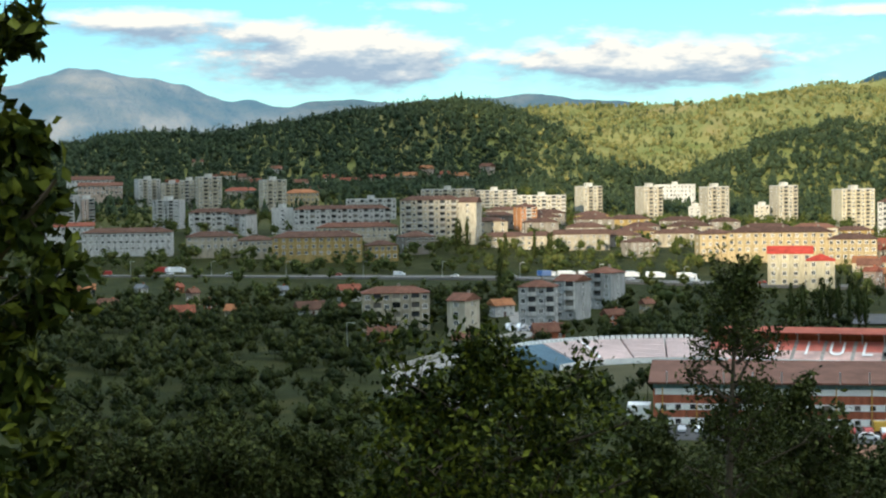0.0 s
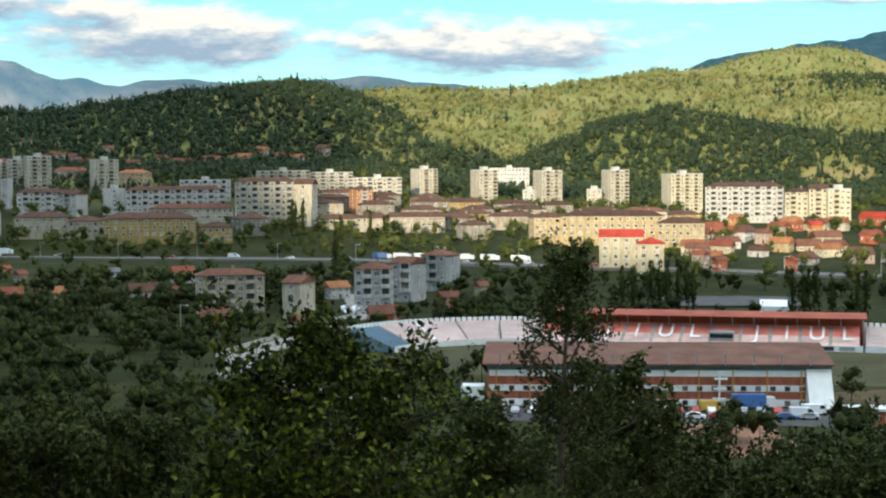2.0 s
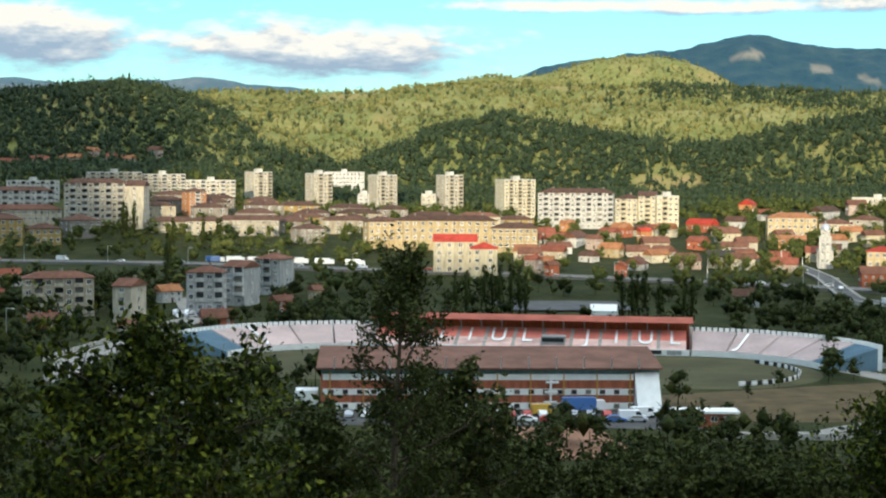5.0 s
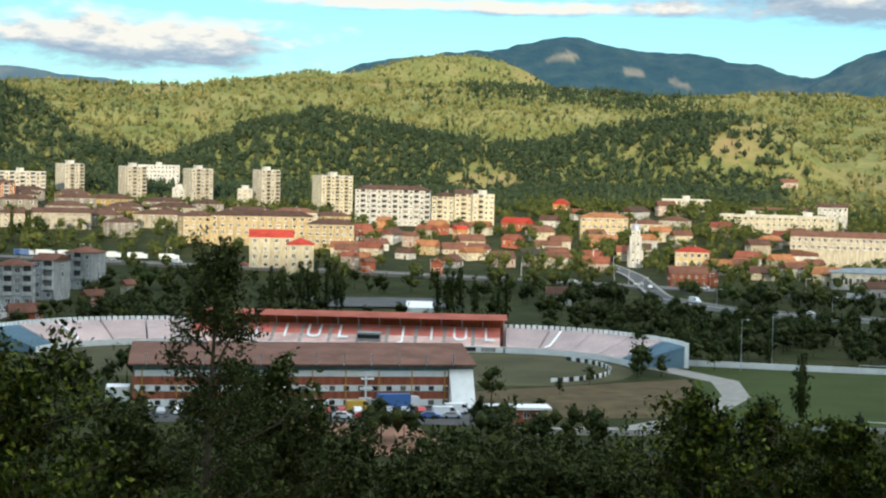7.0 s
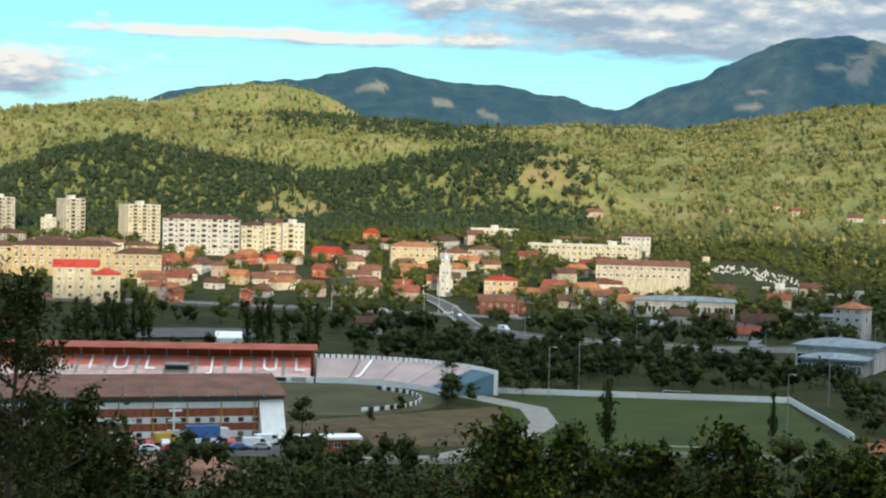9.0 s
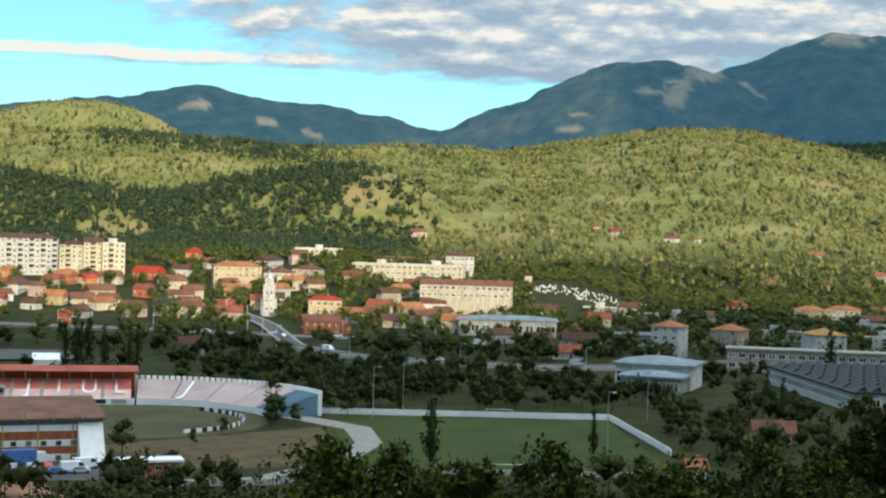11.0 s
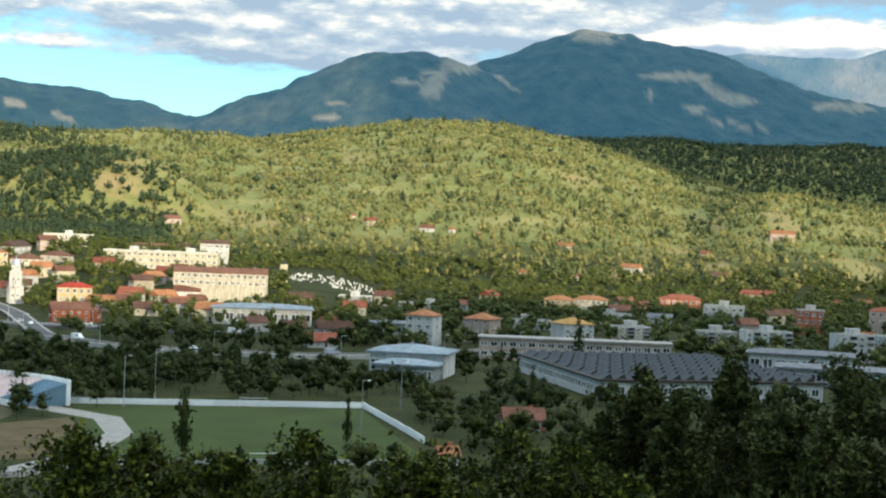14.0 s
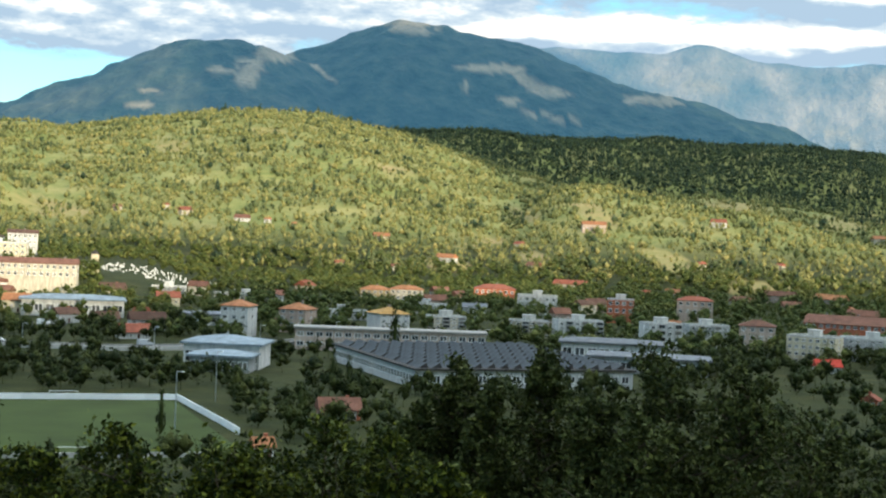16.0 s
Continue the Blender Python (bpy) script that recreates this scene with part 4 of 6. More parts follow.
stadium_at = pose(98.9, 445.0, 0, 0, 0, STADIUM_TURN) @ Matrix.Diagonal((1, 1, 0.70, 1))  # x along the far stand, y away from the camera


def site(name, m, label, category, group=""):
    ob = new(name)
    ob.matrix_world = m
    return tagged(ob, label, category, group)


def stair_line(rows, tread, lift, base):
    """The outline of a stand from its foot up the steps to the top and down its back."""
    line = [(0, 0)]
    for k in range(rows):
        line += [(k * tread, base + k * lift), ((k + 1) * tread, base + k * lift)]
    return line + [(rows * tread, 0)]


def stepped(bm, x0, x1, rows, tread, lift, base, faded=0):
    line = stair_line(rows, tread, lift, base)
    a, b = [[bm.verts.new((x, y, z)) for y, z in line] for x in (x0, x1)]
    for i in range(len(line)):
        j = (i + 1) % len(line)
        bm.faces.new((a[i], b[i], b[j], a[j])).material_index = int(0 < i < 2 * faded)
    bm.faces.new(a)
    bm.faces.new(b[::-1])


def seat_block(parent, x0, x1, mats, rows=16, tread=0.9, lift=0.42, base=2.2):
    """A flight of seat rows; the lower ones, out from under the roof, have bleached."""
    bm = bmesh.new()
    stepped(bm, x0, x1, rows, tread, lift, base, 8)
    return part("seat_block", bm, mats, parent)


def letter(parent, text, x, mat, size=6.8, lift=0.42, tread=0.9, base=2.2):
    data = bpy.data.curves.new("letter", "FONT")
    data.body, data.size, data.extrude, data.align_x = text, size, 0.12, "CENTER"
    ob = bpy.data.objects.new("letter", data)
    me = bpy.data.meshes.new_from_object(ob)
    bpy.data.objects.remove(ob)
    me.materials.append(mat)
    o = new("letter", me)
    o.parent = parent
    slope = math.degrees(math.atan2(lift, tread))
    o.matrix_local = pose(x, 3.4, base + 3.4 * lift / tread + 0.45, slope, 0, 0) @ Matrix.Diagonal((1.05, 2.1, 1, 1))
    return o


stand = site("grandstand", stadium_at, "covered far grandstand with faded red seats and rusty roof", "grandstand")
edges = [68.5 - 8.5 * (11 - k) for k in range(12)]
for k in range(11):
    seat_block(stand, edges[k] + 0.5, edges[k + 1] - 0.5, [SEAT_RED, SEAT_WORN])
    bm = bmesh.new()
    stepped(bm, edges[k] - 0.5, edges[k] + 0.5, 16, 0.9, 0.42, 2.15)
    part("stairs", bm, CONCRETE, stand)
for text, k in (("J", 2.0), ("I", 3.0), ("U", 4.0), ("L", 5.0), ("J", 7.1), ("I", 8.1), ("U", 9.1), ("L", 10.1)):
    letter(stand, text, edges[0] + 8.5 * (k + 0.45), WHITE)
bm = bmesh.new()
solid(bm, -25, 14.4, 0, 69, 15.0, 12.2)
part("back_wall", bm, WALLS["brick"], stand)
bm = bmesh.new()
solid(bm, -25, -0.35, 0, 69, 0, 2.6)
part("front_wall", bm, WHITE, stand)
for k in range(16):
    bm = bmesh.new()
    solid(bm, 0, -0.42, 0.5, 4.2, -0.36, 2.2)
    o = part("advert_board", bm, (SEAT_BLUE, WALLS["grey"], ROOFS["dark"], SEAT_RED)[(k * 7) % 4], stand)
    o.location.x = -23 + k * 5.7
bm = bmesh.new()
v = [bm.verts.new(p) for p in ((-26, 8, 12.1), (70, 8, 12.1), (70, 17, 13.4), (-26, 17, 13.4), (-26, 8, 12.5), (70, 8, 12.5), (70, 17, 13.8), (-26, 17, 13.8))]
for f in ((3, 2, 1, 0), (4, 5, 6, 7), (0, 1, 5, 4), (1, 2, 6, 5), (2, 3, 7, 6), (3, 0, 4, 7)):
    bm.faces.new([v[i] for i in f])
part("roof", bm, paint("rusty_red_sheet", (0.30, 0.085, 0.055), 0.85, 0.25, 0.15), stand)
for k in range(16):
    bm = bmesh.new()
    solid(bm, -0.15, 12.0, 6.0, 0.15, 12.3, 13.0)
    solid(bm, -0.12, 8.2, 11.7, 0.12, 12.2, 12.0)
    o = part("roof_truss", bm, METAL, stand)
    o.location.x = -24 + k * 6.2
bm = bmesh.new()
solid(bm, -3.5, 2, 2.5, 3.5, 8, 6.6)
solid(bm, -3.2, 1.9, 4.3, 3.2, 2.0, 6.0, 1)
box = part("press_box", bm, [WALLS["grey"], GLASS], stand)
box.location.x = edges[0] + 8.5 * 6.4

# curved ends of the bowl, seat block by seat block
bowl = site("open_stand", stadium_at, "open curved stand with bleached pink and blue seats", "grandstand")


def curved_block(cx, cy, r0, a0, a1, mat, flip=1, rows=16, steps=5):
    bm = bmesh.new()
    line, rings = stair_line(rows, 0.9, 0.42, 2.2), []
    for i in range(steps + 1):
        a = radians(a0 + (a1 - a0) * i / steps)
        rings.append([bm.verts.new((cx + (r0 + d) * math.sin(a) * flip, cy + (r0 + d) * math.cos(a), h)) for d, h in line])
    for p, q in zip(rings, rings[1:]):
        for j in range(len(line)):
            k = (j + 1) % len(line)
            bm.faces.new((p[j], p[k], q[k], q[j]))
    bm.faces.new(rings[0])
    bm.faces.new(rings[-1][::-1])
    return part("seat_block", bm, mat, bowl)


RADIUS = 36.0
for flip, cx in ((1, 69.5), (-1, -25.5)):
    for k, mat in enumerate((SEAT_PALE, SEAT_PALE, SEAT_PALE, SEAT_PALE, SEAT_BLUE)):
        curved_block(cx, -RADIUS, RADIUS, k * 15.5 + 0.4, (k + 1) * 15.5 - 0.4, mat, flip)
    for k in range(40):
        bm = bmesh.new()
        a = radians(k * 77 / 39)
        solid(bm, cx + flip * (RADIUS + 14.9) * math.sin(a) - 0.6, -RADIUS + (RADIUS + 14.9) * math.cos(a) - 0.3, 0, cx + flip * (RADIUS + 14.9) * math.sin(a) + 0.6, -RADIUS + (RADIUS + 14.9) * math.cos(a) + 0.3, 9.9)
        part("rim_post", bm, WHITE, bowl)
    bm = bmesh.new()
    for k in range(30):
        a, b = radians(k * 77 / 30), radians((k + 1) * 77 / 30)
        q = [(cx + flip * (RADIUS - 0.4) * math.sin(t), -RADIUS + (RADIUS - 0.4) * math.cos(t)) for t in (a, b)]
        vs = [bm.verts.new((x, y, z)) for x, y, z in ((*q[0], 0), (*q[1], 0), (*q[1], 2.4), (*q[0], 2.4))]
        bm.faces.new(vs)
    part("front_wall", bm, WHITE, bowl)
for text, flip, a in (("J", 1, 20), ("J", -1, 47)):
    o = letter(bowl, text, 0, WHITE)
    cx = 69.5 if flip > 0 else -25.5
    t = radians(a) * flip
    o.matrix_local = pose(cx + (RADIUS + 3.4) * math.sin(t), -RADIUS + (RADIUS + 3.4) * math.cos(t), 4.2, 0, 0, -a * flip) @ pose(0, 0, 0, 25, 0, 0) @ Matrix.Diagonal((1.05, 2.1, 1, 1))

# the grass inside, and the running track's wall
bm = bmesh.new()
outer = [(x, y) for s in (1, -1) for x, y in [((69.5 if s > 0 else -25.5) + s * (RADIUS - 2) * math.sin(radians(a)), -RADIUS + (RADIUS - 2) * math.cos(radians(a))) for a in (range(0, 181, 12) if s > 0 else range(180, -1, -12))]]
bm.faces.new([bm.verts.new((x, y, 0.06)) for x, y in outer])
field = part("turf", bm, TURF, None)
field.matrix_world = stadium_at
field.name = "stadium_field"
tagged(field, "dry yellow-green stadium grass inside the bowl", "field", kind="structure")
kerb = site("track_wall", stadium_at, "low black and white painted wall round the track", "wall")
for k in range(34):
    a = radians(40 + k * 118 / 34)
    bm = bmesh.new()
    solid(bm, -0.9, -0.15, 0, 0.9, 0.15, 1.5)
    o = part("wall_panel", bm, WHITE if k % 2 else ROOFS["dark"], kerb)
    o.location = (69.5 + 28 * math.sin(a), -RADIUS + 28 * math.cos(a), 0)
    o.rotation_euler.z = -a

# main building: near stand, its front looks to the camera
front_l, front_r = Vector((45.5, 338.0, 0)), Vector((118.7, 325.0, 0))
main_turn = math.degrees(math.atan2(front_r.y - front_l.y, front_r.x - front_l.x))
main = site("main_stand", pose(*((front_l + front_r) / 2 - Vector((0, 0, 0.9))), 0, 0, main_turn), "brick and white club building under a long brown roof", "stadium building")
L = (front_r - front_l).length / 2
bm = bmesh.new()
solid(bm, -L, 0, -1, L - 5, 14, 8.6)
part("wall", bm, WALLS["brick"], main)
for z0, z1 in ((1.0, 2.5), (4.2, 5.6), (7.5, 8.85)):
    bm = bmesh.new()
    solid(bm, -L + 0.4, -0.12, z0, L - 5.2, -0.003, z1)
    part("white_band", bm, WHITE, main)
bm = bmesh.new()
solid(bm, -L, -0.3, 8.9, L + 0.5, 0.4, 10.0)
part("fascia", bm, WALLS["blue"], main, "grey-blue fascia under the eave")
for k in range(22):
    xx = -L + 2.2 + k * (2 * L - 8) / 21
    for zz in (1.75, 4.9):
        put("window", DARK_WINDOW, main, xx, -0.16, zz, 0, 1.2, 1, 1.0)
for k in range(10):
    bm = bmesh.new()
    solid(bm, -0.12, -0.5, 0, 0.12, -0.28, 9.2)
    o = part("post", bm, paint("yellow_post", (0.45, 0.26, 0.06)) if k == 0 else o.data.materials[0], main)
    o.location.x = -L + 2 + k * (2 * L - 8) / 9
bm = bmesh.new()  # white raking end wall
vs = [[bm.verts.new((x, y, z)) for y, z in ((-6.5, 0), (-0.2, 9.4), (16, 9.4), (16, 0))] for x in (L - 5, L + 0.3)]
for p, q in ((0, 1), (1, 2), (2, 3), (3, 0)):
    bm.faces.new((vs[0][p], vs[0][q], vs[1][q], vs[1][p]))
bm.faces.new(vs[0])
bm.faces.new(vs[1][::-1])
part("end_wall", bm, WHITE, main, "white raking end wall")
bm = bmesh.new()
vs = [bm.verts.new(p) for p in ((-L - 1, -1.6, 10.0), (L + 1, -1.6, 10.0), (L + 1, 19, 12.6), (-L - 1, 19, 12.6), (-L - 1, -1.6, 10.4), (L + 1, -1.6, 10.4), (L + 1, 19, 13.0), (-L - 1, 19, 13.0))]
for f in ((3, 2, 1, 0), (4, 5, 6, 7), (0, 1, 5, 4), (1, 2, 6, 5), (2, 3, 7, 6), (3, 0, 4, 7)):
    bm.faces.new([vs[i] for i in f])
part("roof", bm, paint("brown_sheet", (0.15, 0.078, 0.055), 0.85, 0.25, 0.2), main)
for k in range(12):
    bm = bmesh.new()
    solid(bm, -0.12, -1.7, 0, 0.12, -1.4, 2.6)
    o = part("roof_mast", bm, METAL, main)
    o.location = (-L + 3 + k * 6.1, 0, 10.1)
bm = bmesh.new()
for k in range(4):
    solid(bm, -1.6 + k * 0.2, -1.8, 0.4 + k * 2.2, 1.2 + k * 0.2, -0.3, 0.7 + k * 2.2)
solid(bm, -0.2, -1.9, 0, 0.2, -1.5, 9)
st = part("outside_stair", bm, WHITE, main)
st.location.x = L * 0.36
bm = bmesh.new()
solid(bm, -L - 6, 4, 0, -L - 1, 10, 4.5)
part("annexe", bm, WHITE, main)


def flat_patch(name, points, mat, label, z=0.05):
    bm = bmesh.new()
    bm.faces.new([bm.verts.new((x, y, z)) for x, y in points])
    bmesh.ops.recalc_face_normals(bm, faces=bm.faces)
    if bm.faces[:][0].normal.z < 0:
        bmesh.ops.reverse_faces(bm, faces=bm.faces)
    me = mesh_of(name, bm, mat)
    return tagged(new(name, me), label, name.replace("_", " "), kind="structure")

flat_patch("forecourt", ((38, 337), (122, 322), (119, 296), (90, 306), (40, 318)), ASPHALT, "grey asphalt car park before the club building", 0.08)
flat_patch("dry_bank", ((121, 345), (190, 358), (176, 318), (158, 300), (122, 306)), paint("dry_grass", (0.085, 0.062, 0.03), 0.95, 0.35, 0.15), "dry brown grass bank beside the stadium", 0.05)
flat_patch("earth_bank", ((74, 308), (98, 304), (96, 268), (76, 270)), EARTH, "bare reddish earth below the car park", 0.14)

# ---- cars ----
TYRE = paint("tyre_rubber", (0.02, 0.02, 0.02), 0.9)
def wheel_mesh():
    bm = bmesh.new()
    bmesh.ops.create_cone(bm, cap_ends=True, segments=14, radius1=0.32, radius2=0.32, depth=0.2, matrix=pose(0, 0, 0, 90, 0, 0))
    return mesh_of("wheel", bm, TYRE)
WHEEL = wheel_mesh()
PAINTS = {n: paint(n + "_car_paint", c, 0.3, 0.05) for n, c in {"white": (0.75, 0.75, 0.74), "silver": (0.42, 0.43, 0.45), "red": (0.40, 0.05, 0.04), "blue": (0.06, 0.14, 0.34), "black": (0.03, 0.03, 0.035), "yellow": (0.55, 0.34, 0.05)}.items()}


def profile(bm, points, half, mat=0):
    a = [bm.verts.new((x, -half, z)) for x, z in points]
    b = [bm.verts.new((x, half, z)) for x, z in points]
    bm.faces.new(a).material_index = mat
    bm.faces.new(b[::-1]).material_index = mat
    for i in range(len(a)):
        j = (i + 1) % len(a)
        bm.faces.new((a[i], b[i], b[j], a[j])).material_index = mat


def car(x, y, turn, colour, kind="car", z=None):
    labels = {"car": f"{colour} parked car standing on asphalt", "van": f"{colour} delivery van parked on asphalt", "truck": f"{colour} lorry with box body by the roadside"}
    root = thing(kind if kind != "car" else "parked_car", x, y, turn, labels[kind], kind, "parked vehicles", z)
    n = {"car": 4.2, "van": 5.8, "truck": 9.5}[kind]
    bm = bmesh.new()
    h = n / 2
    if kind == "car":
        profile(bm, ((-h, 0.3), (h, 0.3), (h, 0.75), (h - 0.9, 0.92), (h - 1.5, 1.4), (-h + 0.9, 1.42), (-h + 0.2, 0.95), (-h, 0.8)), 0.85)
    elif kind == "van":
        profile(bm, ((-h, 0.4), (h, 0.4), (h, 1.1), (h - 0.9, 1.35), (h - 1.6, 2.3), (-h, 2.35)), 1.0)
    else:
        profile(bm, ((-h, 0.9), (h - 2.2, 0.9), (h - 2.2, 3.5), (-h, 3.5)), 1.22)
    part("body", bm, PAINTS[colour], root)
    bm = bmesh.new()
    if kind == "car":
        profile(bm, ((h - 0.97, 0.96), (h - 1.5, 1.36), (-h + 0.95, 1.38), (-h + 0.4, 0.98)), 0.862)
    elif kind == "van":
        profile(bm, ((h - 0.95, 1.4), (h - 1.55, 2.15), (h - 2.3, 2.15), (h - 2.3, 1.4)), 1.012)
    else:
        profile(bm, ((h - 2.1, 0.8), (h, 0.8), (h, 2.0), (h - 0.3, 2.9), (h - 2.1, 2.9)), 1.15)
    part("windows" if kind != "truck" else "cab", bm, GLASS if kind != "truck" else PAINTS["white"], root)
    for sx in (-0.62, 0.62):
        for sy in (-0.8, 0.8):
            s = 1.0 if kind != "truck" else 1.5
            put("wheel", WHEEL, root, sx * h, sy * (1 if kind != "truck" else 1.35), 0.32 * s, 0, s, s, s)
    return root


rng = random.Random(7)
for k in range(17):
    car(50 + k * 3.4, 326.5 - k * 0.6, main_turn + 90 + rng.uniform(-6, 6), rng.choice(("white", "silver", "silver", "black", "red", "white", "blue")), z=0.09)
for k in range(9):
    car(72 + k * 4.6, 315.5 - k * 0.8, main_turn + rng.uniform(-8, 8), rng.choice(("white", "silver", "black", "blue", "red")), z=0.09)
car(101, 322.5, main_turn + 4, "blue", "truck", 0.09)
car(92, 322.0, main_turn + 8, "yellow", "van", 0.09)
car(112, 314.5, main_turn + 10, "white", "van", 0.09)
car(108, 310.5, main_turn + 3, "white", "van", 0.09)

booth = site("kiosk", pose(119.8, 302, 0, 0, 0, -14), "small brick kiosk with white flat roof", "kiosk")
bm = bmesh.new()
solid(bm, -7, -2, -1, 7, 2, 3.0)
part("wall", bm, WALLS["brick"], booth)
bm = bmesh.new()
solid(bm, -7.8, -2.8, 3.0, 7.8, 2.8, 3.5)
part("roof", bm, WHITE, booth)
for k in range(5):
    put("window", WINDOW, booth, -5.4 + k * 2.7, -2.05, 1.8, 0, 1.5, 1, 1.1)


def run(points, step):
    """Places and headings at even steps along a bent line."""
    out, left = [], 0.0
    for (x0, y0), (x1, y1) in zip(points, points[1:]):
        d = math.hypot(x1 - x0, y1 - y0)
        while left <= d:
            k = left / d
            out.append((x0 + (x1 - x0) * k, y0 + (y1 - y0) * k, math.degrees(math.atan2(y1 - y0, x1 - x0))))
            left += step
        left -= d
    return out


def panel_wall(name, points, h, mat, label, step=3.0, thick=0.2, mat2=None):
    root = thing(name, points[0][0], points[0][1], 0, label, "wall", z=0)
    bm = bmesh.new()
    solid(bm, -step / 2 + 0.03, -thick / 2, -0.5, step / 2 - 0.03, thick / 2, h)
    solid(bm, -step / 2 - 0.12, -thick / 2 - 0.06, -0.5, -step / 2 + 0.12, thick / 2 + 0.06, h + 0.15)
    me = mesh_of("wall_panel", bm, mat)
    for x, y, a in run(points, step):
        put("wall_panel", me, root, x - points[0][0], y - points[0][1], z_at(x, y), a)
    return root


# ---- training pitch ----
panel_wall("pitch_wall", ((188, 395), (214, 378.6), (274, 343), (249, 292), (243, 280)), 1.6, WHITE, "white concrete panel wall round the training pitch")
flat_patch("training_pitch", ((204, 382), (272, 341.5), (222, 252), (158, 288)), GRASS, "mown green training pitch inside a white wall", 0.07)
flat_patch("lane", ((188, 392), (197, 388), (202, 352), (190, 325), (167, 300), (140, 287), (118, 291), (118, 295), (139, 291), (163, 304), (184, 328), (194, 352)), PAVING, "pale paved lane beside the training pitch", 0.09)
panel_wall("lane_wall", ((120, 286), (140, 281), (158, 287), (176, 281), (222, 254)), 1.2, CONCRETE, "low concrete wall along the lane")
for x, y, a in ((246, 357, -31), (190, 271, -31)):
    g = thing("football_goal", x, y, a, "white football goal standing on the training pitch", "goal", "goals", 0.08)
    for s in (-1, 1):
        bm = bmesh.new()
        solid(bm, s * 3.7 - 0.06, -0.06, 0, s * 3.7 + 0.06, 0.06, 2.44)
        part("post", bm, WHITE, g)
    bm = bmesh.new()
    solid(bm, -3.76, -0.06, 2.44, 3.76, 0.06, 2.56)
    part("crossbar", bm, WHITE, g)


# ---- roads ----
def road(name, points, width, mat, label, lift=0.25, step=8.0):
    pts = run(points, step)
    bm = bmesh.new()
    rows = []
    for x, y, a in pts:
        nx, ny = -math.sin(radians(a)), math.cos(radians(a))
        rows.append([bm.verts.new((x + nx * s, y + ny * s, z_at(x, y) + h)) for s, h in ((-width / 2 - 1.5, lift - 1.2), (-width / 2 - 1.5, lift + 0.12), (-width / 2, lift + 0.12), (-width / 2, lift), (width / 2, lift), (width / 2, lift + 0.12), (width / 2 + 1.5, lift + 0.12), (width / 2 + 1.5, lift - 1.2))])
    for p, q in zip(rows, rows[1:]):
        for j in range(7):
            bm.faces.new((p[j], q[j], q[j + 1], p[j + 1])).material_index = 1 if j in (1, 5) else 0
    me = mesh_of(name, bm, mat, PAVING)
    return tagged(new(name, me), label, "road", kind="structure")


MAIN_ROAD = ((-330, 800), (-212, 814), (-120, 815), (-54, 802), (33, 776), (106, 738), (180, 705), (283, 641), (345, 600), (392, 560))
road("road", MAIN_ROAD, 13, paint("worn_asphalt", (0.15, 0.145, 0.135), 0.9, 0.15, 0.1), "wide grey main road across the valley", 0.9)
BYPASS = ((335, 720), (322, 660), (297, 584), (303, 545), (320, 515), (353, 482), (392, 470), (430, 474), (520, 480), (620, 470))
road("road", BYPASS, 6.5, ASPHALT, "asphalt road curving down past the works", 1.2)
road("road", ((31, 640), (31, 556), (20, 525), (2, 470), (-9, 438), (-12, 400), (0, 372), (30, 345)), 7, PAVING, "pale side road leading to the stadium", 0.3)
panel_wall("roadside_wall", ((24, 545), (13, 523), (-6, 470), (-18, 437)), 1.4, CONCRETE, "concrete panel wall along the side road")
panel_wall("river_wall", ((290, 582), (296, 545), (314, 510), (349, 475), (392, 462)), 1.6, CONCRETE, "concrete panel parapet along the curving road")
flat_patch("parking", ((150, 612), (204, 604), (196, 560), (150, 568)), ASPHALT, "wide asphalt parking ground behind the stadium", 0.7)
for k in range(26):
    x, y, a = run(MAIN_ROAD, 31)[k % 30]
    if 0 <= k < 26 and k not in (3, 8, 13):
        car(x + rng.uniform(-2, 2), y + rng.choice((-3, 3)), a + rng.choice((0, 180)), rng.choice(("white", "silver", "red", "white", "black")), "van" if k % 5 == 0 else "car", z_at(x, y) + 0.95)
for x, y, c in ((-150, 826, "red"), (-142, 826, "white"), (52, 780, "blue"), (62, 777, "white"), (72, 773, "white"), (92, 766, "white"), (104, 760, "white"), (118, 752, "white"), (-205, 830, "white")):
    car(x, y, -14, c, "truck", z_at(x, y) + 0.2)
for k in range(14):
    x, y = 24 + (k % 5) * 4.5 + rng.uniform(-1, 1), 560 + (k // 5) * 9
    car(x, y, rng.uniform(0, 180), rng.choice(("white", "silver", "white", "red", "blue")), "car", z_at(x, y) + 0.32)
for k in range(5):
    x, y, a = run(BYPASS, 55)[k + 2]
    car(x, y, a, rng.choice(("white", "silver")), "van" if k % 2 else "car", z_at(x, y) + 1.25)


def lamp_post(x, y, h=9.0):
    root = thing("street_lamp", x, y, 0, "tall grey steel lamp post with a bent arm", "street lamp", "street lamps")
    bm = bmesh.new()
    bmesh.ops.create_cone(bm, cap_ends=True, segments=8, radius1=0.16, radius2=0.09, depth=h, matrix=pose(0, 0, h / 2))
    part("pole", bm, METAL, root)
    bm = bmesh.new()
    solid(bm, 0, -0.06, h - 0.1, 1.8, 0.06, h + 0.05)
    arm = part("arm", bm, METAL, root)
    bm = bmesh.new()
    solid(bm, 1.5, -0.18, h - 0.22, 2.3, 0.18, h - 0.08)
    part("lamp_head", bm, WHITE, arm)


for x, y, a in run(MAIN_ROAD, 42) + run(BYPASS, 46):
    lamp_post(x - 7 * math.sin(radians(a)) * -1, y - 7 * math.cos(radians(a)))
for x, y in ((-28, 447), (232, 386), (281, 335), (236, 296), (214, 372)):
    lamp_post(x, y, 14)

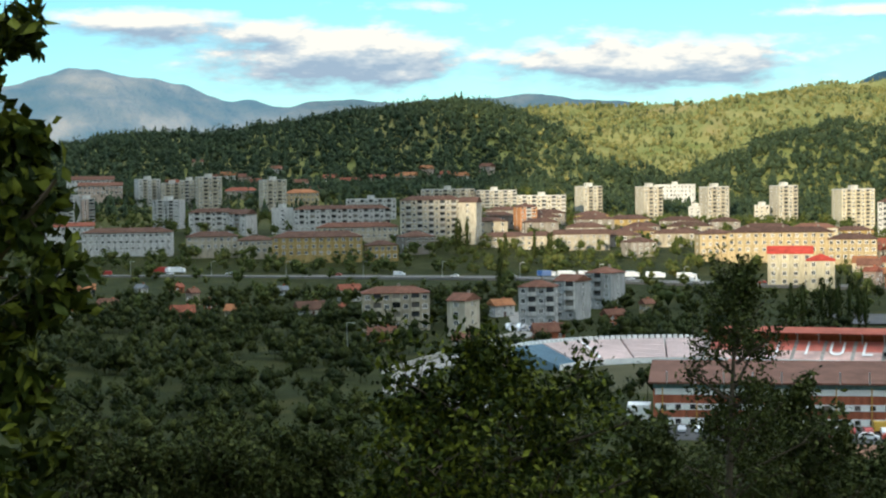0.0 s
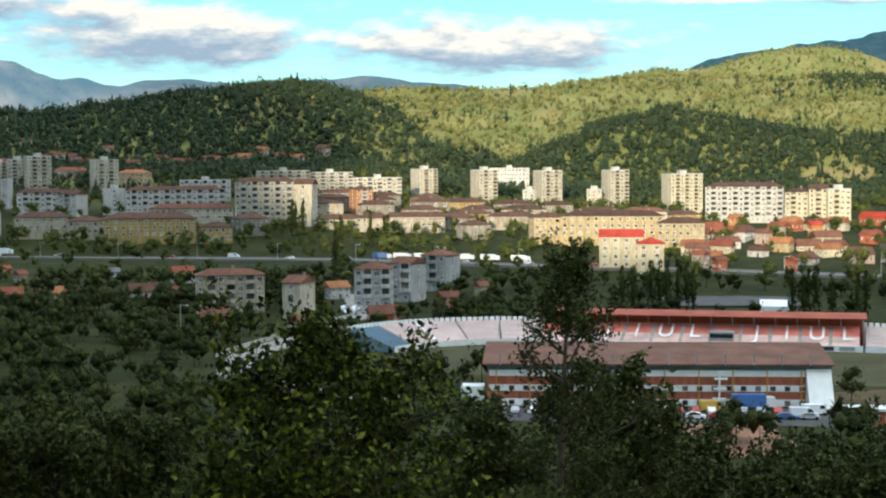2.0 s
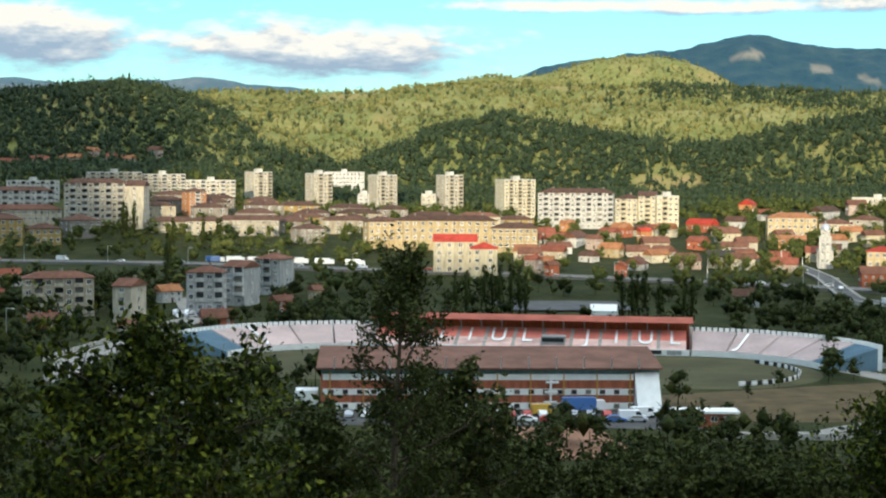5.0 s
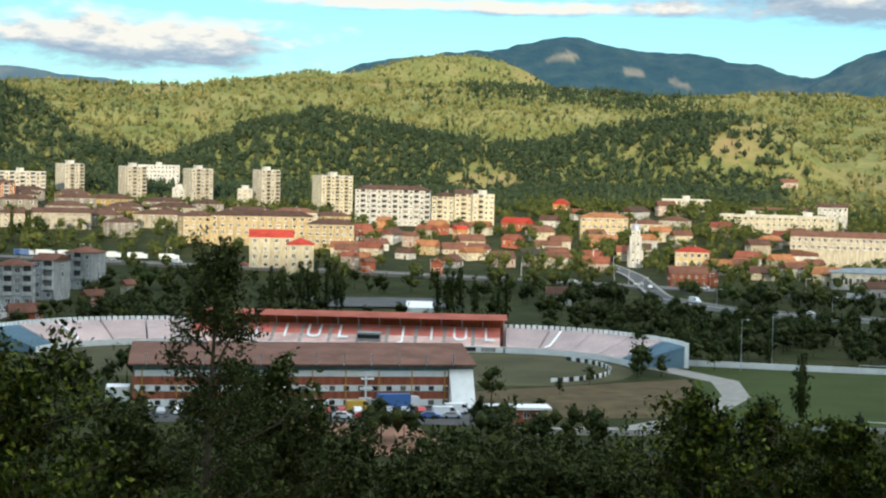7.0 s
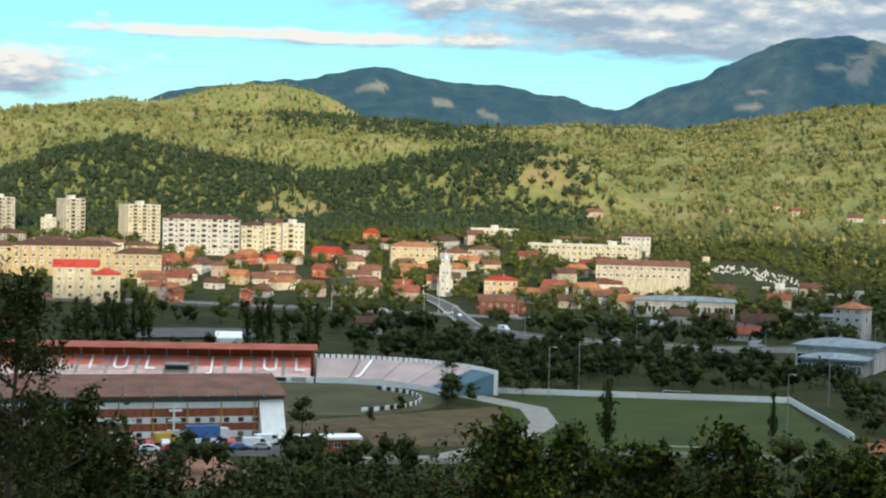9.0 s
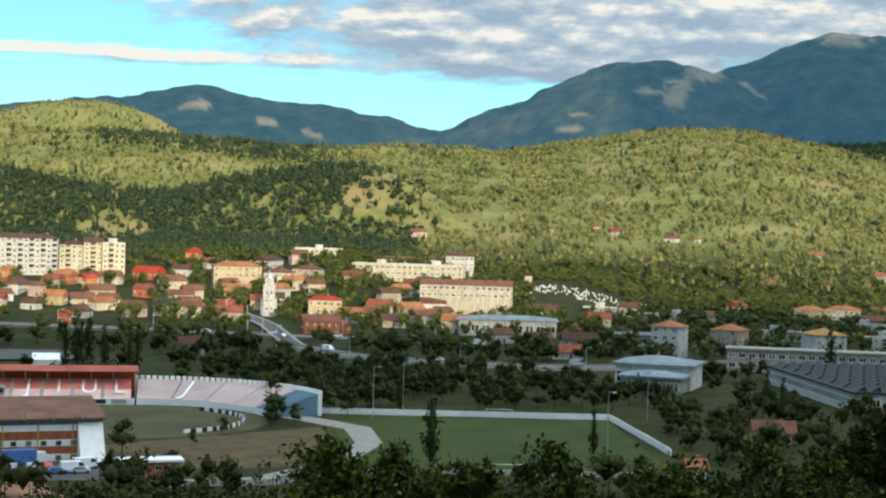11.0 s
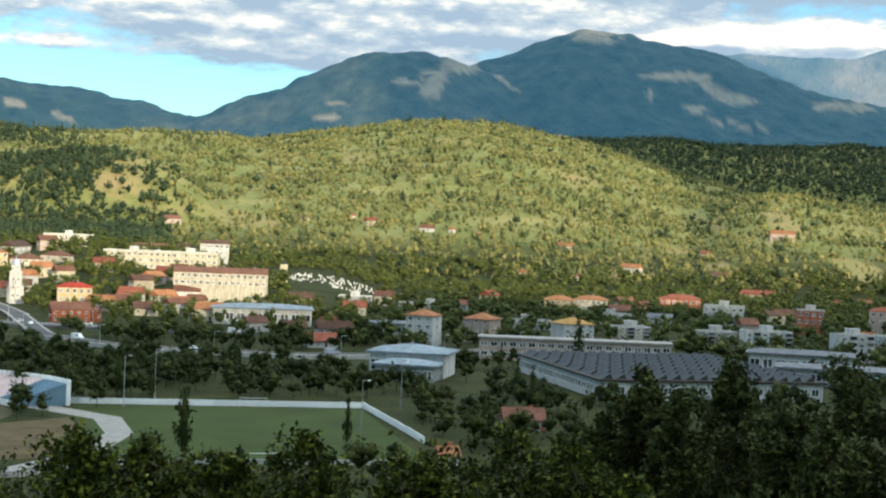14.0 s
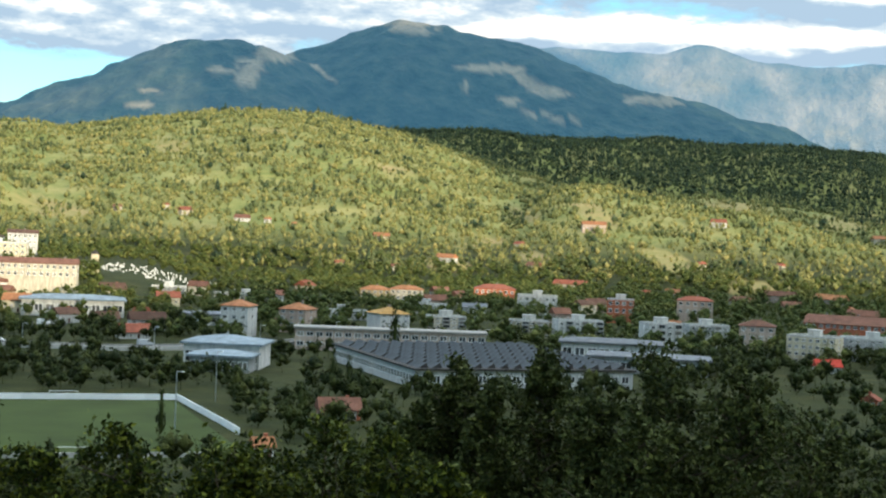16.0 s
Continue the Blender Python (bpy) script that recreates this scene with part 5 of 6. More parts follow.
# ---- church, mall, works, halls ----
ch = thing("church", 352, 722, -26, "white church with a tall tower and rounded metal dome", "church")
bm = bmesh.new()
solid(bm, -4, -1, -2, 4, 14, 9)
solid(bm, -3.0, -5, -2, 3.0, 1, 16)
solid(bm, -3.3, -5.3, 8.8, 3.3, 1.3, 9.3)
solid(bm, -3.3, -5.3, 15.6, 3.3, 1.3, 16.1)
solid(bm, -2.2, -4.2, 16.1, 2.2, 0.2, 19.5)
part("wall", bm, WALLS["white"], ch)
bm = bmesh.new()
bmesh.ops.create_uvsphere(bm, u_segments=16, v_segments=10, radius=2.5, matrix=pose(0, -2, 19.6) @ Matrix.Diagonal((1, 1, 1.1, 1)))
bmesh.ops.create_cone(bm, cap_ends=True, segments=8, radius1=0.35, radius2=0.05, depth=2.4, matrix=pose(0, -2, 23.2))
part("dome", bm, METAL, ch)
nave = part("roof", roof_mesh("gable", 15, 8, 3.0), ROOFS["grey"], ch)
nave.matrix_local = pose(0, 6.5, 9.05, 0, 0, 90)
for zz in (4, 8, 12.2, 17.8):
    for xx in (-1.2, 1.2):
        put("window", WINDOW, ch, xx, -5.06 if zz < 16 else -4.25, zz, 0, 0.9, 1, 1.9)


def shed(name, x, y, turn, w, d, h, wall, roof, label, bays, slope=0.0):
    root = thing(name, x, y, turn, label, "building")
    bm = bmesh.new()
    solid(bm, -w / 2, -d / 2, -3, w / 2, d / 2, h)
    part("wall", bm, WALLS[wall], root)
    top = part("roof", roof_mesh("hip", w, d, max(0.8, slope), 1.2, 0.7), ROOFS[roof], root)
    top.location.z = h + 0.72
    for k in range(bays):
        put("window", WINDOW, root, -w / 2 + (k + 0.5) * w / bays, -d / 2 - 0.04, h * 0.5, 0, w / bays * 0.8, 1, h * 0.5)
    return root


shed("shopping_hall", 425, 612, -34, 46, 26, 7.0, "white", "steel", "low white shopping hall with pale steel roof", 9, 1.6)
shed("sports_hall", 352, 414, -52, 26, 22, 8.0, "white", "steel", "white hall with blue-grey sheet roof", 6, 2.2)
shed("sports_hall", 340, 402, -52, 20, 14, 5.0, "grey", "steel", "lower grey wing with blue-grey sheet roof", 5, 1.4)
shed("storage_shed", 465, 556, -40, 30, 14, 4.5, "white", "grey", "white storage shed with flat grey roof", 5, 0.9)
tent = thing("marquee", 177, 541, -20, "white fabric marquee behind the stadium", "tent")
bm = bmesh.new()
solid(bm, -5, -4, 0, 5, 4, 2.6)
part("side", bm, WHITE, tent)
t2 = part("canopy", roof_mesh("gable", 10, 8, 2.2, 0.1, 0.05), WHITE, tent)
t2.location.z = 2.65

works = thing("factory", 413, 353, 242, "large works hall with rows of dark roof lights", "factory", z=0)
bm = bmesh.new()
solid(bm, -46, -38, -2, 46, 38, 6.0)
part("wall", bm, WALLS["white"], works)
bm = bmesh.new()
solid(bm, -47, -39, 6.02, 47, 39, 6.6)
part("roof", bm, ROOFS["dark"], works)
bm = bmesh.new()
vs = [[bm.verts.new((x, y, z)) for y, z in ((-1.6, 0), (1.6, 0), (0.9, 1.7))] for x in (-5.4, 5.4)]
for p in range(3):
    bm.faces.new((vs[0][p], vs[0][(p + 1) % 3], vs[1][(p + 1) % 3], vs[1][p])).material_index = int(p == 2)
bm.faces.new(vs[0])
bm.faces.new(vs[1][::-1])
LIGHT = mesh_of("roof_light", bm, ROOFS["dark"], paint("grimy_roof_glass", (0.05, 0.056, 0.06), 0.85, 0.3, 0.4))
for i in range(7):
    for j in range(16):
        put("roof_light", LIGHT, works, -39 + i * 13, -35 + j * 4.6, 6.62)
for k in range(30):
    put("window", WINDOW, works, -44.5 + k * 3.05, -38.05, 3.2, 0, 2.7, 1, 2.4)
    if k < 19:
        put("window", WINDOW, works, 46.05, -35 + k * 3.9, 3.2, 90, 2.7, 1, 2.4)
office = thing("works_office", 452, 432, -44, "long two-storey white office range with flat roof", "building")
bm = bmesh.new()
solid(bm, -38, -6, -3, 38, 6, 8.4)
part("wall", bm, WALLS["pink"], office)
bm = bmesh.new()
solid(bm, -38.8, -6.8, 8.42, 38.8, 6.8, 9.2)
part("roof", bm, PAVING, office)
for f in range(2):
    for k in range(20):
        put("window", WINDOW, office, -36 + k * 3.8, -6.05, 2.6 + f * 3.8, 0, 2.8, 1, 1.9)
shed("storage_shed", 520, 372, -54, 40, 24, 6.5, "white", "grey", "white works shed with grey sheet roof", 8, 1.2)
shed("storage_shed", 486, 330, -56, 44, 20, 5.5, "grey", "grey", "grey works shed with flat roof", 8, 1.0)

# cemetery: pale stones on the slope
yard = thing("cemetery", 612, 800, 0, "hillside cemetery crowded with white gravestones", "cemetery")
bm = bmesh.new()
solid(bm, -0.5, -0.15, 0, 0.5, 0.15, 1.3)
solid(bm, -0.6, -0.9, 0, 0.6, 0.9, 0.25)
STONE = mesh_of("gravestone", bm, paint("pale_gravestone", (0.50, 0.49, 0.46), 0.8, 0.25, 1.5))
for k in range(190):
    x, y = rng.uniform(-40, 40), rng.uniform(-48, 56)
    put("gravestone", STONE, yard, x, y, z_at(612 + x, 800 + y) - z_at(612, 800), rng.uniform(-12, 12), 0.75, 0.8, rng.uniform(0.6, 1.15))
ch2 = thing("chapel", 557, 781, -30, "small cream chapel tower beside the cemetery", "chapel")
bm = bmesh.new()
solid(bm, -2.2, -2.2, -2, 2.2, 2.2, 11)
part("wall", bm, WALLS["pale"], ch2)
t3 = part("roof", roof_mesh("hip", 4.4, 4.4, 2.4, 0.3, 0.2), ROOFS["dark"], ch2)
t3.location.z = 11.2

# ---- vegetation ----
def leaf_material(name, dark, mid, light):
    def build(t, b):
        n = t.nodes.new("ShaderNodeNewGeometry")
        patch = tex(t, 0.02, 3)
        k = maths(t, "ADD", maths(t, "MULTIPLY", n.outputs["Random Per Island"], 0.6), maths(t, "MULTIPLY", patch, 0.4))
        link(t, ramp(t, k, (0.15, dark), (0.5, mid), (0.85, light)), b.inputs["Base Color"])
        relief(t, b, tex(t, 1.6, 3), 1.0, 0.8)
        b.inputs["Specular IOR Level"].default_value = 0.12
    return material(name, build, 0.8)


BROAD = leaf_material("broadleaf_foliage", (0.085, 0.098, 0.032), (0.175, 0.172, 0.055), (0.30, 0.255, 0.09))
MIXED = leaf_material("mixed_foliage", (0.045, 0.062, 0.024), (0.09, 0.105, 0.038), (0.15, 0.15, 0.056))
# cloud shade on the hills is put into this dark leaf colour
SHADED_WOOD = leaf_material("shaded_hill_foliage", (0.018, 0.031, 0.016), (0.034, 0.052, 0.024), (0.064, 0.080, 0.034))
# leaf colour kept dark to deepen the shade over the valley
VALLEY = leaf_material("shaded_valley_foliage", (0.010, 0.016, 0.003), (0.024, 0.033, 0.007), (0.056, 0.061, 0.012))
# lighter than the valley leaves, with the town's sunlight in the colour
TOWN = leaf_material("sunlit_garden_foliage", (0.026, 0.040, 0.010), (0.062, 0.078, 0.018), (0.125, 0.125, 0.032))
FRESH = leaf_material("fresh_leaves", (0.007, 0.013, 0.002), (0.025, 0.036, 0.003), (0.125, 0.135, 0.012))
DULL = leaf_material("dull_leaves", (0.014, 0.020, 0.005), (0.035, 0.045, 0.010), (0.078, 0.084, 0.020))
BARK = paint("bark", (0.075, 0.058, 0.042), 0.95, 0.3, 3.0)
PALE_BARK = paint("birch_bark", (0.30, 0.28, 0.25), 0.9, 0.4, 2.0)


def ico(level):
    bm = bmesh.new()
    bmesh.ops.create_icosphere(bm, subdivisions=level, radius=1)
    v = np.array([p.co[:] for p in bm.verts])
    f = np.array([[q.index for q in p.verts] for p in bm.faces])
    bm.free()
    return v, f


ICO1 = ico(1)
OCTA = np.array([(1, 0, 0), (-1, 0, 0), (0, 1, 0), (0, -1, 0), (0, 0, 1), (0, 0, -1)], float), np.array([(0, 2, 4), (2, 1, 4), (1, 3, 4), (3, 0, 4), (2, 0, 5), (1, 2, 5), (3, 1, 5), (0, 3, 5)])


def lumpy(rs, ball, sx, sz):
    v, f = ball
    k = 1 + 0.30 * rs.standard_normal(len(v))[:, None]
    return v * k * (sx, sx, sz), f


def sprays(rs, centres, spread, size, each):
    """Loose three-cornered leaf clumps gathered round some centres."""
    c = np.repeat(centres, each, 0) + rs.standard_normal((len(centres) * each, 3)) * spread
    corners = rs.standard_normal((len(c), 3, 3)) * (np.asarray(size) * rs.uniform(0.6, 1.3, (len(c), 1, 1)))
    return (c[:, None] + corners).reshape(-1, 3), np.arange(len(c) * 3).reshape(-1, 3)


def crown_template(rs, kind):
    """A tree about one unit high, root at 0: leaf clumps gathered in an uneven crown, over a thin stem."""
    vs, fs, n = [], [], 0
    def add(v, f):
        nonlocal n
        vs.append(v); fs.append(f + n); n += len(v)
    if kind == "conifer":
        for k in range(4):
            r, z0, z1 = 0.19 * (1 - k * 0.22), 0.10 + k * 0.21, 0.42 + k * 0.2
            a = np.arange(7) / 7 * 6.283 + rs.uniform(0, 6)
            ring = np.stack([r * np.cos(a) * rs.uniform(0.7, 1.25, 7), r * np.sin(a) * rs.uniform(0.7, 1.25, 7), z0 + rs.uniform(-0.04, 0.04, 7)], 1)
            add(np.concatenate([ring, [[0, 0, z1]]]), np.array([[i, (i + 1) % 7, 7] for i in range(7)]))
    elif kind == "far":
        v, f = lumpy(rs, OCTA, rs.uniform(0.22, 0.32), rs.uniform(0.30, 0.42))
        add(v + (0, 0, 0.48), f)
        centres = rs.standard_normal((5, 3)) * (0.20, 0.20, 0.20) + (0, 0, 0.55)
        add(*sprays(rs, centres, 0.09, 0.085, 5))
    elif kind == "poplar":
        v, f = lumpy(rs, ICO1, 0.045, 0.40)
        add(v + (0, 0, 0.5), f)
        z = rs.uniform(0.06, 0.98, 60)
        w = 0.085 * (1 - np.abs(z - 0.42) * 1.25)
        a = rs.uniform(0, 6.283, 60)
        add(*sprays(rs, np.stack([w * np.cos(a), w * np.sin(a), z], 1), (0.014, 0.014, 0.025), (0.018, 0.018, 0.034), 5))
    else:
        centres = rs.standard_normal((11, 3))
        centres = centres / np.linalg.norm(centres, axis=1)[:, None] * rs.uniform(0.45, 1.0, (11, 1)) * (0.33, 0.33, 0.34) + (0, 0, 0.56)
        for c in centres[:7]:
            v, f = lumpy(rs, OCTA, rs.uniform(0.13, 0.2), rs.uniform(0.12, 0.19))
            add(v + c * (0.75, 0.75, 0.95), f)
        add(*sprays(rs, centres, 0.085, 0.04, 15))
        a = np.arange(5) / 5 * 6.283
        add(np.concatenate([np.stack([0.025 * np.cos(a), 0.025 * np.sin(a), 0 * a - 0.1], 1), [[0, 0, 0.6]]]), np.array([[i, (i + 1) % 5, 5] for i in range(5)]))
    return np.concatenate(vs), np.concatenate(fs)


def mesh_from(name, v, f, mat):
    me = bpy.data.meshes.new(name)
    me.vertices.add(len(v))
    me.vertices.foreach_set("co", v.astype(np.float32).ravel())
    me.loops.add(f.size)
    me.loops.foreach_set("vertex_index", f.astype(np.int32).ravel())
    me.polygons.add(len(f))
    me.polygons.foreach_set("loop_start", np.arange(0, f.size, f.shape[1], dtype=np.int32))
    me.update(calc_edges=True)
    me.materials.append(mat)
    return me


def wood(name, x, y, h, kind, mat, label, seed, spread=1.0):
    """Many trees as one mesh, each turned, stretched and sized by itself."""
    rs = np.random.RandomState(seed)
    kinds = [crown_template(rs, kind) for _ in range(7)]
    z = land(x, y)
    vs, fs, n = [], [], 0
    which = rs.randint(0, 7, len(x))
    for k, (tv, tf) in enumerate(kinds):
        i = np.where(which == k)[0]
        if not len(i):
            continue
        a = rs.uniform(0, 6.283, len(i))
        s = h[i]
        w = s * rs.uniform(0.8, 1.25, len(i)) * spread
        c, q = np.cos(a)[:, None], np.sin(a)[:, None]
        px = (tv[None, :, 0] * c - tv[None, :, 1] * q) * w[:, None] + x[i][:, None]
        py = (tv[None, :, 0] * q + tv[None, :, 1] * c) * w[:, None] + y[i][:, None]
        pz = tv[None, :, 2] * s[:, None] + z[i][:, None] - 0.3
        vs.append(np.stack([px, py, pz], 2).reshape(-1, 3))
        fs.append((tf[None] + (np.arange(len(i)) * len(tv))[:, None, None] + n).reshape(-1, 3))
        n += len(i) * len(tv)
    return tagged(new(name, mesh_from(name, np.concatenate(vs), np.concatenate(fs), mat)), label, "trees", kind="stuff")


def scatter(seed, count, b0, b1, r0, r1):
    rs = np.random.RandomState(seed)
    b = np.radians(rs.uniform(b0, b1, count))
    r = np.sqrt(rs.uniform(r0 * r0, r1 * r1, count))
    return rs, r * np.sin(b), r * np.cos(b), r, np.degrees(b)


# woods dark with painted cloud shade: first hill, knolls behind the town, far spur
def shaded_share(r, b):
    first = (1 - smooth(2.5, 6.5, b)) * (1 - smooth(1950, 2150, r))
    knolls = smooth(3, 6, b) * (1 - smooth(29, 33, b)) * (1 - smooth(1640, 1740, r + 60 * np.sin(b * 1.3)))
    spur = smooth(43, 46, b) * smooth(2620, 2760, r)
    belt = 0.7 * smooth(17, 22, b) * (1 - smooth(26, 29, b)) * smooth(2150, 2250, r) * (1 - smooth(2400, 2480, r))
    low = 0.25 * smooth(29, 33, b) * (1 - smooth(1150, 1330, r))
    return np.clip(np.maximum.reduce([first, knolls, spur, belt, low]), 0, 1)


rs, x, y, r, b = scatter(11, 125000, -19, 67, 1200, 3600)
z = land(x, y)
fields = cleared(x, y, z, FIELDS + RIGHT_FIELDS, 1.5)
open_land = waves(x, y, 260, 31, 4) + 0.35 * waves(x, y, 70, 32, 2)
share = shaded_share(r, b)
base = valley(x, y)
facing = land(x * 0.985, y * 0.985) < z + 4.0  # the far sides of the ridges stay bare
keep = facing & ((r < 2760) | (b > 26) | (rs.uniform(0, 1, len(x)) < 0.65)) & (z - base * 0.4 > 9) & (fields < rs.uniform(0.3, 1.4, len(x))) & ~((b > 35.4) & (b < 39.4) & (r < 1330)) & ((open_land < 0.78 + 1.5 * share) | (rs.uniform(0, 1, len(x)) < 0.2))
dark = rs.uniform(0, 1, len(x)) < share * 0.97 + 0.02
green = rs.uniform(0, 1, len(x)) < 0.14 + 0.5 * (waves(x, y, 150, 33, 3) > 0.35)
h = (3.6 + 6.0 * rs.uniform(0, 1, len(x)) ** 1.8) * (1 + 0.5 * dark)
m = keep & ~dark & ~green
wood("broadleaf_wood", x[m], y[m], h[m], "far", BROAD, "sunlit yellow-green broadleaf woods on the hills", 41, 0.95)
m = keep & ~dark & green
wood("mixed_wood", x[m], y[m], h[m] * 1.15, "far", MIXED, "deeper green mixed trees on the sunlit hills", 47, 0.8)
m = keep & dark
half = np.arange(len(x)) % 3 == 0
wood("conifer_wood", x[m & half], y[m & half], h[m & half] * 1.1, "conifer", SHADED_WOOD, "conifer woods on the hills, darkened for cloud shade", 42, 1.3)
wood("mixed_wood", x[m & ~half], y[m & ~half], h[m & ~half], "far", SHADED_WOOD, "mixed woods on the hills, darkened for cloud shade", 43)

# a denser stand of the wood darkened for cloud shade, on the nearer hills
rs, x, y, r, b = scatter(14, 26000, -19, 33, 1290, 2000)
m = (land(x, y) - valley(x, y) * 0.4 > 9) & (rs.uniform(0, 1, len(x)) < shaded_share(r, b) - 0.25)
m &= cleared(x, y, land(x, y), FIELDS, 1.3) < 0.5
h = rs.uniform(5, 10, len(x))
wood("mixed_wood", x[m], y[m], h[m], "far", SHADED_WOOD, "dense wood on the nearer hills, darkened for cloud shade", 46, 1.2)

# the shaded spur is closely wooded too
rs, x, y, r, b = scatter(15, 11000, 43, 67, 2560, 3620)
m = rs.uniform(0, 1, len(x)) < shaded_share(r, b)
wood("mixed_wood", x[m], y[m], rs.uniform(5, 10, len(x))[m], "far", MIXED, "close mixed wood on the shaded spur", 48, 1.2)

# gardens and street trees in the town
rs, x, y, r, b = scatter(12, 7600, -19, 66, 640, 1330)
clear = np.ones(len(x), bool)
for o in list(scene.collection.objects):
    if o.parent is None and o.type == "EMPTY" and "category" in o and o["category"] not in ("street lamp", "cemetery", "wall"):
        size = 12.0
        for c in o.children:
            if c.name.startswith("wall"):
                size = max(size, 0.52 * max(c.dimensions.x, c.dimensions.y) + 2)
        clear &= np.hypot(x - o.location.x, y - o.location.y) > min(size * 0.85, 24)
for line in (MAIN_ROAD, BYPASS):
    for px, py, a in run(line, 12):
        clear &= np.hypot(x - px, y - py) > 12
clear &= ~((b < 22) & (r > 690) & (r < 800) & (rs.uniform(0, 1, len(x)) < 0.8))
clear &= ~((np.abs(x - 612) < 46) & (np.abs(y - 800) < 66)) & ~((b > 35.6) & (b < 39.2) & (r > 850) & (r < 1010))
clear &= (b > 22) | (rs.uniform(0, 1, len(x)) < 0.55)
rows = [(px + lanes.uniform(-4, 4), py + off + lanes.uniform(-3, 3)) for off in (22, 34, 48) for px, py, a in run(MAIN_ROAD, 9 + off * 0.2) if px < 140 and lanes.random() < 0.75]
rows = [p for p in rows if min(math.hypot(p[0] - px, p[1] - py) for px, py in taken) > 15]
x, y = np.concatenate([x[clear], [p[0] for p in rows]]), np.concatenate([y[clear], [p[1] for p in rows]])
clear = np.ones(len(x), bool)
wood("town_trees", x[clear], y[clear], rs.uniform(5, 12, len(x))[clear], "round", TOWN, "dark green garden and street trees among the houses", 44)

# groves of the valley floor and the slope below the camera
rs, x, y, r, b = scatter(13, 6200, -19, 66, 115, 700)
ok = np.ones(len(x), bool)
lx, ly = x - 98.9, y - 447
ca, sa = math.cos(radians(STADIUM_TURN)), math.sin(radians(STADIUM_TURN))
u, v = lx * ca + ly * sa, -lx * sa + ly * ca
ok &= ~((u > -76) & (u < 120) & (v > -78) & (v < 20))
ok &= ~((x > 30) & (x < 128) & (y > 288) & (y < 345))
pu, pv = (x - 215) * 0.86 + (y - 315) * -0.51, (x - 215) * 0.51 + (y - 315) * 0.86
ok &= ~((np.abs(pu) < 46) & (np.abs(pv) < 62))
ok &= ~((np.hypot(x - 413, y - 353) < 64) | (np.hypot(x - 452, y - 432) < 45) | (np.hypot(x - 352, y - 414) < 26) | (np.hypot(x - 520, y - 372) < 32) | (np.hypot(x - 177, y - 575) < 42))
for line in (BYPASS, ((31, 640), (31, 556), (20, 525), (2, 470), (-9, 438), (-12, 400), (0, 372), (30, 345)), MAIN_ROAD):
    for px, py, a in run(line, 8):
        ok &= (np.hypot(x - px, y - py) > 11) & (np.hypot(x - px * 0.965, y - py * 0.965) > 13)
for o in list(scene.collection.objects):
    if o.parent is None and o.type == "EMPTY" and o.name.startswith(("apartment", "house", "office", "sports", "shopping", "storage")):
        ok &= np.hypot(x - o.location.x, y - o.location.y) > (17 if o.name.startswith("apart") else 10)
ok &= ~((b > 9) & (b < 24) & (r > 500) & (r < 690) & (rs.uniform(0, 1, len(x)) < 0.72))
ok &= ~((x > 116) & (x < 202) & (y > 280) & (y < 368))
clearing = waves(x, y, 120, 51, 3)
near = 1 - smooth(210, 300, r)
left = 1 - smooth(-1, 5, b)
ok &= (rs.uniform(0, 1, len(x)) < np.clip(0.20 + 0.85 * near + 0.75 * left * (clearing < 0.25) + 0.45 * (clearing < 0.0) + 0.22 * (r > 470) * (b > 6) * (b < 34) + 0.1 * (b > 30), 0, 1))
ok &= ~((r < 290) & (b > 4) & (b < 31) & (r > 225))
top = rs.uniform(5, 10, len(x)) * (1 - 0.35 * near)
# nothing on the slope rises into the view of the stadium
ok &= EYE - r * np.tan(np.radians(10.5 + 0.5 * np.sin(b * 0.9) + 0.5 * ((b > 4) & (b < 18)))) > land(x, y) + top * 0.95 - 1.5 * (r > 250) - 400 * (r > 290) - 6 * left
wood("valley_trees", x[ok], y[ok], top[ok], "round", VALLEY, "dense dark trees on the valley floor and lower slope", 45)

# poplars, one by one
rs = np.random.RandomState(61)
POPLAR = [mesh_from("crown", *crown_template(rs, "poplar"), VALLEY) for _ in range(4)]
bm = bmesh.new()
bmesh.ops.create_cone(bm, cap_ends=True, segments=7, radius1=0.018, radius2=0.006, depth=0.9, matrix=pose(0, 0, 0.4))
STEM = mesh_from("trunk", np.array([p.co[:] for p in bm.verts]), np.array([[q.index for q in p.verts][:3] for p in bm.faces]), BARK)
bm.free()


def poplar(x, y, h, fat=1.0):
    root = thing("poplar_tree", x, y, float(rs.uniform(0, 360)), "slim dark green poplar standing on grass", "tree", "poplars")
    put("trunk", STEM, root, 0, 0, 0, 0, h, h, h)
    put("crown", POPLAR[rs.randint(4)], root, 0, 0, 0, 0, h * 1.25 * fat, h * 1.25 * fat, h)


def tube(vs, fs, n, a, b, r0, r1, sides=6):
    a, b = np.array(a), np.array(b)
    d = (b - a) / max(1e-6, np.linalg.norm(b - a))
    s = np.cross(d, (0.3, 0.9, 0.2))
    s /= np.linalg.norm(s)
    t = np.cross(d, s)
    k = np.arange(sides) / sides * 6.283
    ring = np.cos(k)[:, None] * s + np.sin(k)[:, None] * t
    vs.append(np.concatenate([a + ring * r0, b + ring * r1]))
    i = np.arange(sides)
    fs.append(np.stack([i, (i + 1) % sides, (i + 1) % sides + sides, i + sides], 1) + n)
    return n + 2 * sides


